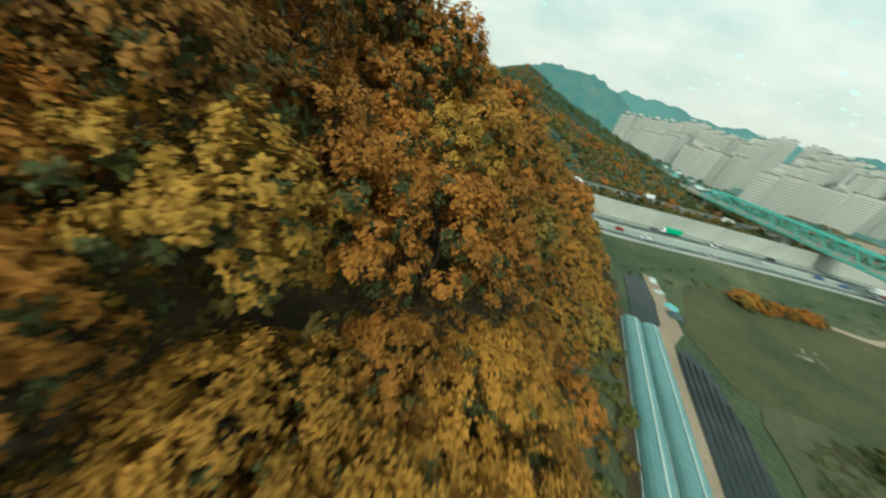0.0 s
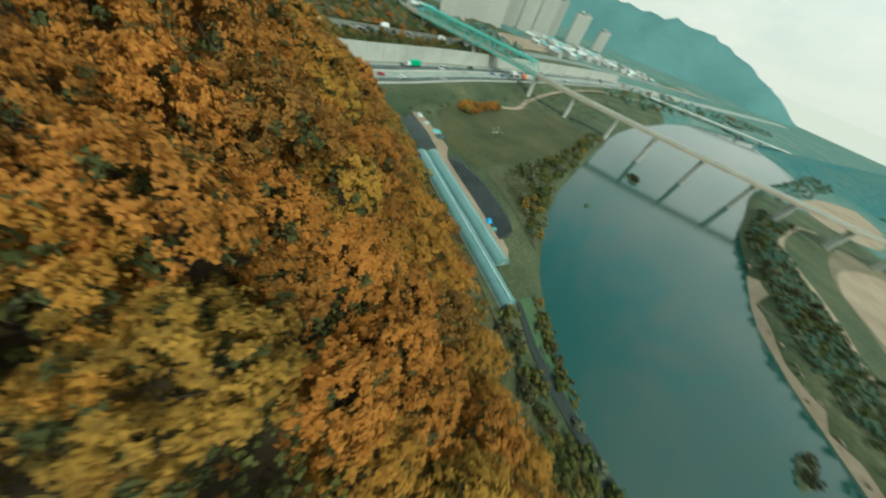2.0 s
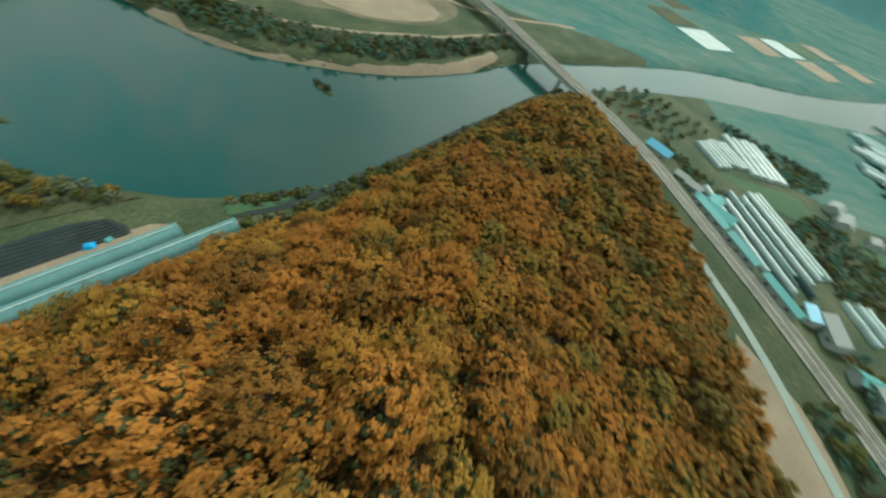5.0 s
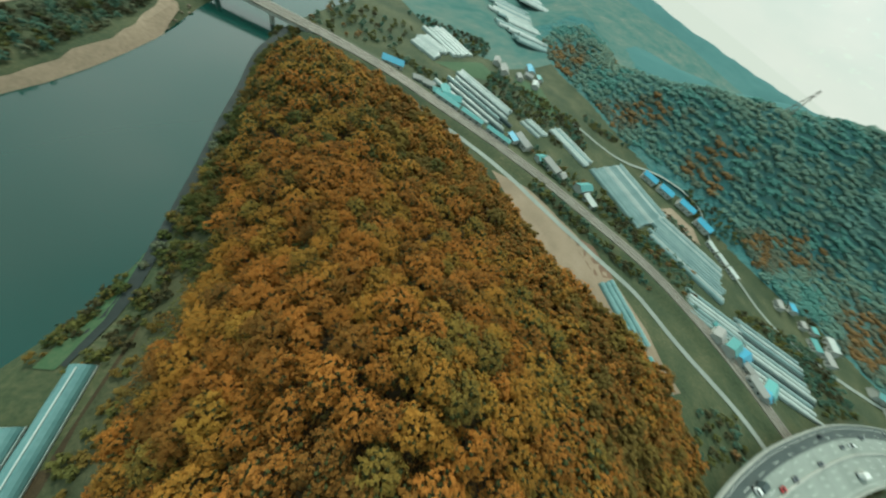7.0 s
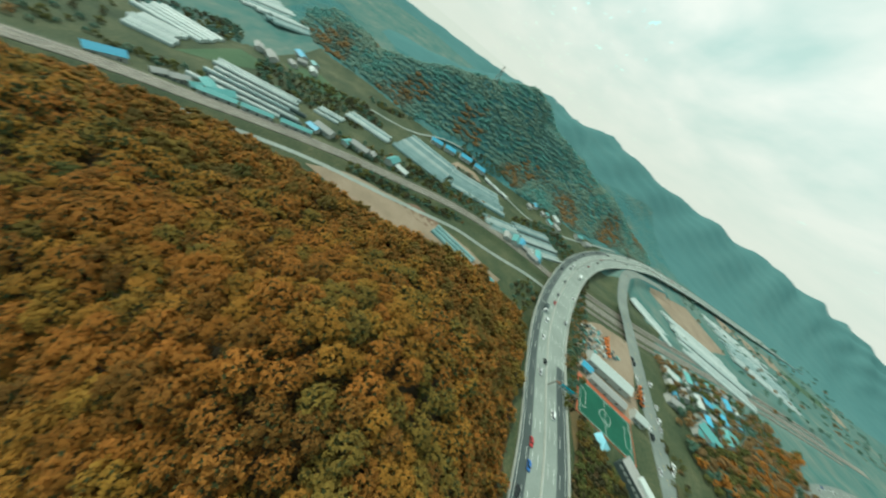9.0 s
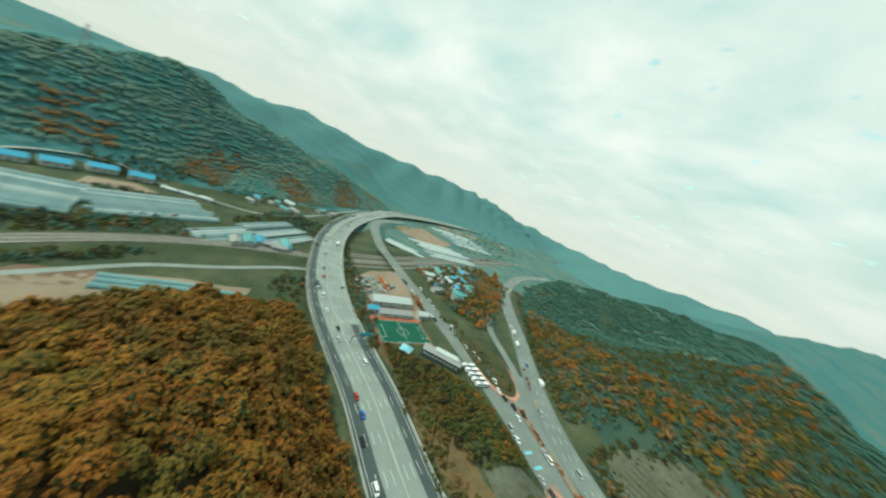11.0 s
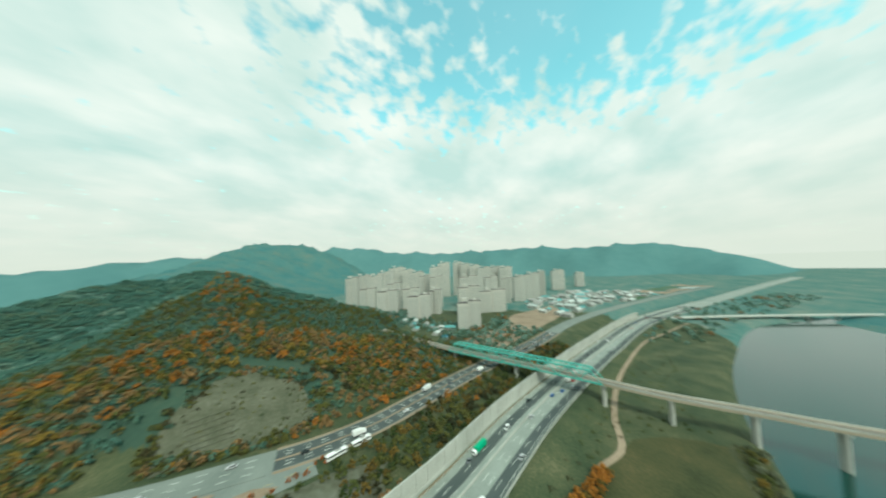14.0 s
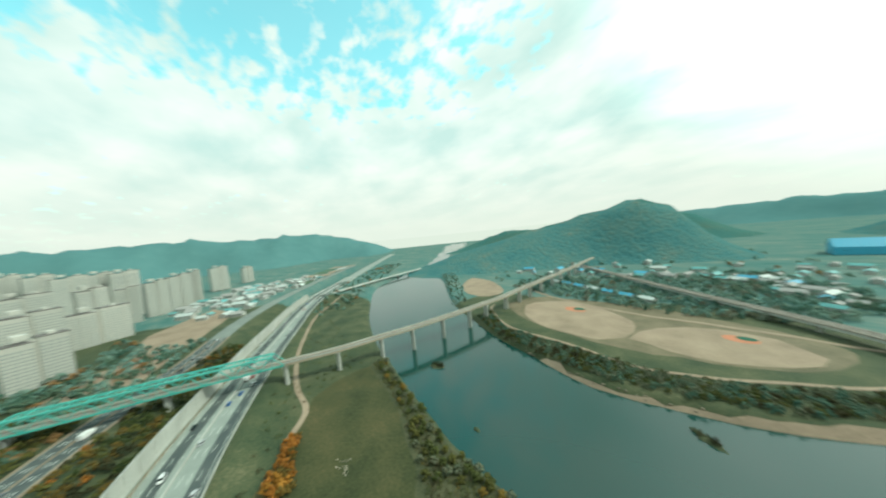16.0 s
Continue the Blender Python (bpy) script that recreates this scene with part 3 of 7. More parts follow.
def crest(x, y, line, wide):
    """Height of a ridge that falls off on both sides of its crest line."""
    d, top = seg_dist(x, y, line)
    return top * np.exp(-((d / wide) ** 2))


def relief(x, y, seed=0.0):
    """Gentle unevenness of natural ground."""
    return np.sin(x * 0.043 + seed) * np.cos(y * 0.051 + 1.3 * seed) + 0.6 * np.sin(x * 0.11 + y * 0.07 + seed) + 0.35 * np.cos(x * 0.23 - y * 0.19)


def terrain(x, y):
    x, y = np.asarray(x, float), np.asarray(y, float)
    z = np.full(x.shape, 4.0) + 0.25 * relief(x, y)
    # our wooded hill
    s = ease(poly_sd(x, y, FOOT) / 30)
    hill = np.zeros(x.shape)
    for cx, cy, r, top in HILL:
        hill += top * np.exp(-((x - cx) ** 2 + (y - cy) ** 2) / (2 * r * r))
    z = z + s * (hill + 0.8 * relief(x, y, 2.0))
    # rise north of the expressway, and the hills beyond
    north = ease((y - (150 - 0.30 * x)) / 45) * ease((x + 260) / 90) * ease((900 - x) / 300)
    z = z + north * 7.5
    z = z + bumps(x, y, [(25, 186, 45, 16, -22, 9.0)])
    gap = seg_dist(x, y, LOCAL_ROAD)[0]
    right = ease((gap - 12) / 60)
    side = np.where((y > 130) & (x > np.interp(y, LOCAL_ROAD[:, 1], LOCAL_ROAD[:, 0])), 1.0, 0.0)
    widths = (110, np.interp(x, [-60, 80, 420, 900], [95, 115, 190, 330]), 85, 60, 80)
    hills = sum(crest(x, y, ln, w) ** 5 for ln, w in zip(NORTH_CRESTS, widths)) ** 0.2
    z = z + side * right * hills * (1 + 0.05 * relief(x * 0.6, y * 0.6, 4.0))
    wide = np.interp(y, [-300, -60, 100, 220, 420, 600], [60, 55, 80, 115, 95, 80])
    spurs = 1 + 0.08 * relief(x * 0.5, y * 0.5, 1.0) + 0.05 * np.sin((x + 0.6 * y) / 34.0)
    near_w = crest(x, y, WEST_CREST, wide) * spurs
    far_w = crest(x, y, WEST_FAR, np.interp(y, [0, 400, 977, 2000], [150, 190, 240, 300])) * (1 + 0.06 * relief(x * 0.4, y * 0.4, 3.0))
    z = z + np.maximum(near_w, far_w) * ease((-335 - x + 0.05 * y) / 40)
    # level ground of the depot and the football pitch
    w = ease((poly_sd(x, y, LEVEL) + 8) / 8)
    z = z * (1 - w) + 10.8 * w
    # road beds
    for line, half, fade in ((EXPRESSWAY, 19, 16), (LOCAL_ROAD, 13, 14), (STREET, 8, 14)):
        d, rz = seg_dist(x, y, line[::2])
        w = 1 - ease((d - half) / fade)
        if line is EXPRESSWAY:
            w = w * ease((x + 112) / 25)
        if line is STREET:
            w = w * ease((x + 420) / 60)
        z = z * (1 - w) + (rz - 0.35) * w
    d, rz = seg_dist(x, y, RAILWAY[::2])
    w = (1 - ease((d - np.where(y > 225, 20, 6)) / 10)) * ease((y + 175) / 20)
    z = z * (1 - w) + (rz - 0.5) * w
    # river bed
    r = poly_sd(x, y, RIVER)
    w = ease((r + 7) / 12)
    return z * (1 - w) - 3.0 * w


def ground_z(x, y):
    return float(terrain(np.array([x], float), np.array([y], float))[0])


def drape(name, poly, mat, lift=0.12, step=8.0, thick=0.0):
    """A flat piece of land cover that follows the ground."""
    bm = bmesh.new()
    face = bm.faces.new([bm.verts.new((px, py, 0)) for px, py in poly])
    xs, ys = [p[0] for p in poly], [p[1] for p in poly]
    for axis, lo, hi in ((0, min(xs), max(xs)), (1, min(ys), max(ys))):
        for c in np.arange(lo + step, hi, step):
            co, no = [0, 0, 0], [0, 0, 0]
            co[axis], no[axis] = c, 1
            bmesh.ops.bisect_plane(bm, geom=bm.verts[:] + bm.edges[:] + bm.faces[:], plane_co=co, plane_no=no)
    bmesh.ops.triangulate(bm, faces=bm.faces[:])
    bm.normal_update()
    v = np.array([w.co[:] for w in bm.verts])
    z = terrain(v[:, 0], v[:, 1]) + lift
    for w, h in zip(bm.verts, z):
        w.co.z = h
    for fc in bm.faces:
        if fc.normal.z < 0:
            fc.normal_flip()
    return from_bm(name, bm, mat)


def wobble(poly, n, amp, seed):
    """Resampled outline with an uneven edge."""
    rng = np.random.default_rng(seed)
    p = smooth_line(list(poly) + [poly[0]], 1e9 if n == 0 else n)[:-1]
    return [tuple(q) for q in p + rng.normal(0, amp, p.shape)]


# ---------------------------------------------------------------- ground, water
def spaced(lo, hi, step, far, grow):
    c = list(np.arange(lo, hi + step, step))
    s = step
    while c[-1] < far:
        s *= grow
        c.append(c[-1] + s)
    s = step
    while c[0] > -far:
        s *= grow
        c.insert(0, c[0] - s)
    return np.array(c)


def build_ground():
    xs, ys = spaced(-620, 420, 3.5, 4600, 1.06), spaced(-250, 660, 3.5, 4600, 1.06)
    gx, gy = np.meshgrid(xs, ys)
    z = terrain(gx.ravel(), gy.ravel())
    nx, ny = len(xs), len(ys)
    i = np.arange(nx * ny).reshape(ny, nx)
    a, b, c, d = i[:-1, :-1].ravel(), i[:-1, 1:].ravel(), i[1:, 1:].ravel(), i[1:, :-1].ravel()
    tris = np.concatenate([np.stack([a, b, c], 1), np.stack([a, c, d], 1)])
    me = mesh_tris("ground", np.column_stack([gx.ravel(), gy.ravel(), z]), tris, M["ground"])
    for m in (M["forest_floor"], M["rock"], M["hazed_mountain"], M["hazed_fields"], M["slope_floor"], M["haze_hill"]):
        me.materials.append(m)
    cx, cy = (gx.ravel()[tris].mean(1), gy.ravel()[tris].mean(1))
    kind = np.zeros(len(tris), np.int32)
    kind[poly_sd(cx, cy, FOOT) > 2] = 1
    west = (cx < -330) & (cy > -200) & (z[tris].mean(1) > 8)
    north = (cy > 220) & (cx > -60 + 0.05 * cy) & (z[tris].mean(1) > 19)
    # mountain ground takes base colours with haze painted in, palest farthest off
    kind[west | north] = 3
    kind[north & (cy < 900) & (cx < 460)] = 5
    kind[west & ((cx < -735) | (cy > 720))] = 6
    # far ground and the northern valley take the field colour with painted haze
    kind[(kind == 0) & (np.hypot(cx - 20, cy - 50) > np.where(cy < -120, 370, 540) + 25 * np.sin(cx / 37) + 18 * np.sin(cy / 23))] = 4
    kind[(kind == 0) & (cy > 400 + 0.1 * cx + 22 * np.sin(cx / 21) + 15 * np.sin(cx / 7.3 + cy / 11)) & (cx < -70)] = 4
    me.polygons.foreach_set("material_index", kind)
    me.polygons.foreach_set("use_smooth", np.ones(len(tris), bool))
    tagged(new("ground", me), "uneven grassy river plain rising into wooded hills", "ground", kind="structure")


build_ground()
me = mesh_from("water", [(px, py, 0.0) for px, py in ((-1100, -1800), (2000, -1800), (2000, 60), (-1100, 60))], [(0, 1, 2, 3)], [M["water"]])
tagged(new("water", me), "calm dark teal river reflecting the clouds", "river", kind="structure")


# ---------------------------------------------------------------- far ridges
def ridge(name, label, line, width, mat, seed, rough=0.12, kind="backdrop"):
    """A long mountain: crest heights along a line, falling to both sides with spurs."""
    rng = np.random.default_rng(seed)
    ln = smooth_line(line, 40)
    nrm = line_normals(ln)
    n, m = len(ln), 17
    v = []
    ph = rng.uniform(0, 6.28, 8)
    for i in range(n):
        for k in range(m):
            t = k / (m - 1) * 2 - 1
            u = i * 40.0
            spur = 1 + rough * (math.sin(u * 0.012 + ph[0] + 2.0 * t) + 0.6 * math.sin(u * 0.031 + ph[1] - 3 * t) + 0.35 * math.sin(u * 0.07 + ph[2] + 5 * t))
            off = t * width * (1 + 0.25 * math.sin(u * 0.009 + ph[3]))
            h = ln[i, 2] * (1 - ease(abs(t))) * (spur if abs(t) > 0.05 else 1 + 0.3 * rough * math.sin(u * 0.05 + ph[4])) - 6 * abs(t)
            v.append((ln[i, 0] + nrm[i, 0] * off, ln[i, 1] + nrm[i, 1] * off, max(-2.0, h)))
    f = [(i * m + k, i * m + k + 1, (i + 1) * m + k + 1, (i + 1) * m + k) for i in range(n - 1) for k in range(m - 1)]
    return tagged(new(name, mesh_from(name, v, f, [mat], smooth=True)), label, "mountain", kind="structure")


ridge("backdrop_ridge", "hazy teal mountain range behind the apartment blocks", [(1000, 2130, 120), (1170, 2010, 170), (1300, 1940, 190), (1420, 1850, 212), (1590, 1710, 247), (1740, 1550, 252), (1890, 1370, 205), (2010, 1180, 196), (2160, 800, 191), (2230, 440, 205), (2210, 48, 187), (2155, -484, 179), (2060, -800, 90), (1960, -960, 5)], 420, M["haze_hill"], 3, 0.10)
ridge("backdrop_ridge", "haze-tinted blue-green mountain across the river", [(1120, -985, 5), (920, -1024, 72), (735, -1097, 82), (526, -1204, 134), (369, -1256, 152), (263, -1331, 108), (150, -1260, 40), (60, -1210, 5)], 260, M["hazed_forest"], 5)
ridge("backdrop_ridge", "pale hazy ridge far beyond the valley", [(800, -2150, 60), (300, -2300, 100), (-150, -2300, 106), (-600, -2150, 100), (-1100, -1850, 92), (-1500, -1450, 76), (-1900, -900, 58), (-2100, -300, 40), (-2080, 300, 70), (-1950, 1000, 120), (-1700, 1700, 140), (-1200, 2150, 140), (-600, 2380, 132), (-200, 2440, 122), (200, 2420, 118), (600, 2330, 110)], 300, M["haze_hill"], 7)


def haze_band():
    """Added glowing ring wall that paints pale haze closing the plain far off."""
    m = bpy.data.materials.new("far_haze_glow")
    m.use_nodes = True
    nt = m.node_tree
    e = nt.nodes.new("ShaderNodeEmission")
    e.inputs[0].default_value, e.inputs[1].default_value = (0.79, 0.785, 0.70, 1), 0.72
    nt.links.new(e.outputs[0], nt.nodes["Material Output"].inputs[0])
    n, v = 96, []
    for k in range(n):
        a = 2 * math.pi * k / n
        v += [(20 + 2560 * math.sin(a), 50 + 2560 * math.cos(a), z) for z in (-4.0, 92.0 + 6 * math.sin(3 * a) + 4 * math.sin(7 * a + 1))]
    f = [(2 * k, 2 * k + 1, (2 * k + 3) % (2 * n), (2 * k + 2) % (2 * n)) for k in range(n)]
    tagged(new("backdrop_haze", mesh_from("backdrop_haze", v, f, [m])), "glowing ring wall painted as pale haze closing the far plain", "haze", kind="structure")


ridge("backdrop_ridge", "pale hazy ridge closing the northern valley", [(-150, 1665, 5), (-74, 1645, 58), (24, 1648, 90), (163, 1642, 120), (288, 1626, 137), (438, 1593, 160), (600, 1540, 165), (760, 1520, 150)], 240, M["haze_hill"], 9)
ridge("backdrop_ridge", "haze-tinted blue-green wooded mountain close behind the far bank", [(730, -530, 5), (618, -530, 42), (498, -580, 76), (372, -655, 104), (295, -705, 124), (238, -725, 134), (180, -765, 108), (125, -800, 50), (70, -830, 5)], 225, M["hazed_mountain"], 12, 0.10)
ridge("backdrop_ridge", "haze-tinted blue-green mountain spur beyond the river bend", [(-470, -560, 3), (-450, -660, 30), (-430, -780, 75), (-400, -930, 120), (-350, -1100, 130), (-300, -1300, 60)], 230, M["hazed_mountain"], 13, 0.14)
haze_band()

# ---------------------------------------------------------------- expressway
road = thing("expressway", "wide eight-lane expressway of pale concrete and patched dark asphalt", "road", kind="structure")
near = EXPRESSWAY[(EXPRESSWAY[:, 0] < 760)]
part("carriageway", ribbon("carriageway", EXPRESSWAY, 15.8, -15.8, M["road_concrete"], 0.0, 1.2), road)
# dark outer lanes, patch by patch
part("asphalt_strip", ribbon("asphalt_strip", near[(near[:, 0] > -95) & (near[:, 0] < 104)], -8.4, -15.0, M["asphalt"], 0.05), road, "dark resurfaced outer lanes")
part("asphalt_strip", ribbon("asphalt_strip", near[(near[:, 0] > -330) & (near[:, 0] < 700)], 14.9, 8.4, M["asphalt"], 0.05), road, "dark resurfaced outer lanes")
part("asphalt_strip", ribbon("asphalt_strip", near[(near[:, 0] > 96) & (near[:, 0] < 700)], -3.4, -9.2, M["asphalt"], 0.054), road, "dark resurfaced lanes")
for off in (15.2, -15.2):
    part("edge_line", ribbon("edge_line", near, off - 0.1 - np.sign(off) * 1.6, off + 0.1 - np.sign(off) * 1.6, M["paint_white"], 0.09), road)
part("lane_marking", dashes("lane_marking", near[(near[:, 0] > -420)], (-10.2, -6.6, -3.2, 3.2, 6.6, 10.2), 6, 11, 0.2, M["paint_white"], 0.09), road)
part("median_barrier", wall_strip("median_barrier", near, -0.3, 0.6, 0.9, M["concrete"]), road, "pale concrete median barrier")
for off in (15.5, -15.9):
    part("parapet", wall_strip("parapet", near, off, 0.4, 1.0, M["concrete"]), road, "low concrete edge barrier")
# viaduct piers of the western bend
lift = EXPRESSWAY[(EXPRESSWAY[:, 0] < -120) & (EXPRESSWAY[:, 1] < 1000)]
for i in range(0, len(lift), 4):
    for off in (-8, 8):
        c = lift[i, :2] + line_normals(lift)[i] * off
        g = ground_z(*c)
        bm = bmesh.new()
        bmesh.ops.create_cone(bm, cap_ends=True, segments=12, radius1=1.3, radius2=1.3, depth=lift[i, 2] - 1.2 - g + 1, matrix=Matrix.Translation((c[0], c[1], (lift[i, 2] - 1.2 + g - 1) / 2)))
        part("viaduct_pier", from_bm("viaduct_pier", bm, M["concrete"]), road)
# tall noise wall on the northern side
cut = EXPRESSWAY[(EXPRESSWAY[:, 0] > 84) & (EXPRESSWAY[:, 0] < 560)]
wall = thing("noise_wall", "long tall pale ribbed noise wall beside the expressway", "wall", kind="structure")
part("wall_face", wall_strip("wall_face", cut, -16.6, 0.5, 9.2, M["concrete"], -0.3), wall)
part("coping", wall_strip("coping", cut, -16.75, 0.8, 0.3, M["concrete"], 8.9), wall)
part("soil_strip", ribbon("soil_strip", cut, -13.2, -14.6, M["dry_grass"], 0.08), road, "brown dirt strip along the edge")
nr = line_normals(cut)
for i in range(0, len(cut)):
    c = cut[i, :2] - nr[i] * 16.0
    a = math.atan2(nr[i, 1], nr[i, 0])
    bm = box_bm(bmesh.new(), c[0], c[1], cut[i, 2] + 4.3, 0.25, 0.35, 9.0, 0, a)
    part("post", from_bm("post", bm, M["concrete"]), wall)

# ---------------------------------------------------------------- other roads
loc = thing("trunk_road", "worn grey trunk road with fresh black asphalt on its eastern stretch", "road", kind="structure")
part("carriageway", ribbon("carriageway", LOCAL_ROAD, 9.5, -9.5, M["asphalt_old"], 0.0, 0.5), loc)
fresh = LOCAL_ROAD[(LOCAL_ROAD[:, 0] > 113) & (LOCAL_ROAD[:, 0] < 420)]
part("fresh_asphalt", ribbon("fresh_asphalt", fresh, 8.0, -8.0, M["asphalt"], 0.05), loc, "fresh black asphalt")
part("median_strip", ribbon("median_strip", fresh, 0.7, -0.7, M["soil"], 0.12), loc)
part("lane_marking", dashes("lane_marking", fresh, (-5.4, -2.9, 2.9, 5.4), 4, 5, 0.35, M["paint_white"], 0.1), loc)
part("lane_marking", dashes("lane_marking", LOCAL_ROAD[(LOCAL_ROAD[:, 0] < 113)], (-5.0, 0, 5.0), 4, 6, 0.25, M["paint_white"], 0.06), loc)
part("verge", ribbon("verge", fresh, -8.6, -10.6, M["soil"], 0.06), loc)
part("verge", ribbon("verge", fresh, 10.6, 8.6, M["soil"], 0.06), loc)
st = thing("side_street", "worn grey street past the depot and the football pitch", "road", kind="structure")
part("carriageway", ribbon("carriageway", STREET, 7.5, -7.5, M["asphalt_old"], 0.04, 0.4), st)
part("lane_marking", dashes("lane_marking", STREET, (0.0,), 4, 5, 0.2, M["paint_yellow"], 0.08), st)


def lane(name, label, pts, half, mat, lift=0.25):
    ln = smooth_line([(px, py, 0.0) for px, py in pts], 5)
    nrm = line_normals(ln)
    rows = []
    for o in (half, 0.0, -half):
        q = ln[:, :2] + nrm * o
        rows.append(np.column_stack([q, terrain(q[:, 0], q[:, 1]) + lift]))
    rows = np.array(rows)
    rows[0, :, 2] = rows[2, :, 2] = rows[1, :, 2] = rows[:, :, 2].max(0)
    n = len(ln)
    v = rows.reshape(-1, 3)
    f = [(k * n + i, (k + 1) * n + i, (k + 1) * n + i + 1, k * n + i + 1) for k in range(2) for i in range(n - 1)]
    return tagged(new(name, mesh_from(name, v, f, [mat])), label, "path", kind="structure")


lane("path", "pale dirt track across the riverside meadow", [(184, 42), (196, 33), (208, 29), (236, 29), (279, 22), (334, 6), (437, -35), (560, -110)], 1.8, M["sand"])
lane("path", "pale riverside path on the far bank", [(255, -212), (241, -190), (189, -158), (131, -155), (79, -148), (46, -159), (14, -178), (-16, -198), (-60, -240)], 1.6, M["sand"])
lane("path", "pale track behind the ball fields", [(300, -340), (250, -300), (192, -275), (118, -262), (55, -262), (20, -262), (-40, -262), (-120, -300)], 2.4, M["sand"])
lane("lane", "narrow dark lane at the foot of the wooded hill", [(34, -20), (23, -27), (11, -40), (-4, -60), (-22, -84), (-44, -114), (-68, -146), (-96, -168)], 1.7, M["dark_lane"])
lane("lane", "pale farm lane beside the railway", [tuple(p[:2]) for p in FARM_LANE[::3]], 2.2, M["road_concrete"])
lane("lane", "pale lane along the greenhouses at the mountain foot", [(-312, -40), (-326, 15), (-354, 52), (-362, 80), (-360, 112), (-340, 138), (-318, 172), (-300, 210), (-310, 260), (-332, 315), (-380, 420)], 2.0, M["road_concrete"])
lane("lane", "narrow ramp curving round a wooded knoll", [(-62, 470), (-58, 430), (-44, 370), (-28, 325), (-6, 300), (14, 279), (30, 257)], 4.0, M["asphalt_old"], 0.3)

# ---------------------------------------------------------------- railway on its embankment
track = thing("railway", "double railway track on a ballasted embankment", "railway", kind="structure")
part("ballast_bed", ribbon("ballast_bed", RAILWAY, 5.2, -5.2, M["ballast"], 0.0, 0.9), track)
for off in (-3.0, -1.5, 1.5, 3.0):
    part("rail", wall_strip("rail", RAILWAY[:-6], off - 0.07, 0.16, 0.2, M["steel"], 0.12), track)
yard = RAILWAY[(RAILWAY[:, 1] > 232) & (RAILWAY[:, 1] < 800)]
for off in (-12.5, 12.0, 17.5):
    part("ballast_bed", ribbon("ballast_bed", yard, off + 2.2, off - 2.2, M["ballast"], -0.1, 0.5), track, "siding with weathered brown ballast")
    for e in (-0.75, 0.75):
        part("rail", wall_strip("rail", yard, off + e - 0.07, 0.16, 0.2, M["steel"], 0.02), track)
part("sleepers", dashes("sleepers", RAILWAY[:-12], (-2.25, 2.25), 0.3, 1.2, 2.5, M["concrete"], 0.1), track)
span = RAILWAY[(RAILWAY[:, 1] < -150) & (RAILWAY[:, 0] < 160)]
part("bridge_girder", ribbon("bridge_girder", span, 5.0, -5.0, M["concrete"], -0.9, 1.8), track)
for i in range(2, len(span), 4):
    g = ground_z(*span[i, :2])
    h = span[i, 2] - 2.7
    bm = bmesh.new()
    bmesh.ops.create_cone(bm, cap_ends=True, segments=16, radius1=1.5, radius2=1.5, depth=h - g + 1, matrix=Matrix.Translation((span[i, 0], span[i, 1], (h + g - 1) / 2)))
    part("bridge_pier", from_bm("bridge_pier", bm, M["concrete"]), track)

# ---------------------------------------------------------------- rail bridge with truss span
bridge = thing("rail_bridge", "long rail viaduct with tan deck, round piers and a teal steel truss", "bridge", kind="structure")
part("deck", ribbon("deck", RAIL_BRIDGE, 3.6, -3.6, M["deck_tan"], 0.0, 1.6), bridge)
part("ballast_strip", ribbon("ballast_strip", RAIL_BRIDGE, 2.2, -2.2, M["ballast"], 0.06), bridge)
for off in (3.3, -3.6):
    part("parapet", wall_strip("parapet", RAIL_BRIDGE, off, 0.3, 0.9, M["concrete"]), bridge)
for off in (-1.2, 1.2):
    part("rail", wall_strip("rail", RAIL_BRIDGE, off - 0.08, 0.16, 0.2, M["steel"], 0.1), bridge)


def along(line, y):
    i = int(np.argmin(np.abs(line[:, 1] - y)))
    return line[i], line_normals(line)[i]


def bridge_pier(c, nrm, top, foot):
    """Oval pier with a hammerhead cap."""
    a = math.atan2(nrm[1], nrm[0])
    bm = bmesh.new()
    bmesh.ops.create_cone(bm, cap_ends=True, segments=20, radius1=1.0, radius2=1.0, depth=1.0, matrix=Matrix.LocRotScale((c[0], c[1], (top - 1.5 + foot) / 2), Euler((0, 0, a)), (2.9, 1.6, top - 1.5 - foot)))
    p = part("pier", from_bm("pier", bm, M["concrete"]), bridge)
    bm = box_bm(bmesh.new(), c[0], c[1], top - 0.8, 6.6, 3.0, 1.6, 0.3, a)
    part("pier_cap", from_bm("pier_cap", bm, M["concrete"]), p)


for y in (-480, -445, -410, -375, -340, -305, -270, -236, -203, -170, -138, -105, -70, -39, -3, 33, 98, 163, 198, 232):
    p, nv = along(RAIL_BRIDGE, y)
    bridge_pier(p, nv, p[2] - 1.6, min(ground_z(p[0], p[1]), 16) - 1.0)


def beam(bm, a, b, w):
    a, b = Vector(a), Vector(b)
    q = (b - a).to_track_quat("Z", "Y")
    bmesh.ops.create_cube(bm, size=1.0, matrix=Matrix.LocRotScale((a + b) / 2, q, (w, w, (b - a).length)))


TRUSS = RAIL_BRIDGE[(RAIL_BRIDGE[:, 1] > 31) & (RAIL_BRIDGE[:, 1] < 170)]
s = np.r_[0, np.cumsum(np.hypot(*np.diff(TRUSS[:, :2], axis=0).T))]
PANELS = 18
nrm = line_normals(TRUSS)


def truss_point(k, side, z):
    u = s[-1] * k / PANELS
    c = np.array([np.interp(u, s, TRUSS[:, j]) for j in range(3)])
    w = np.array([np.interp(u, s, nrm[:, j]) for j in range(2)])
    return (c[0] + w[0] * side * 4.4, c[1] + w[1] * side * 4.4, c[2] + z)


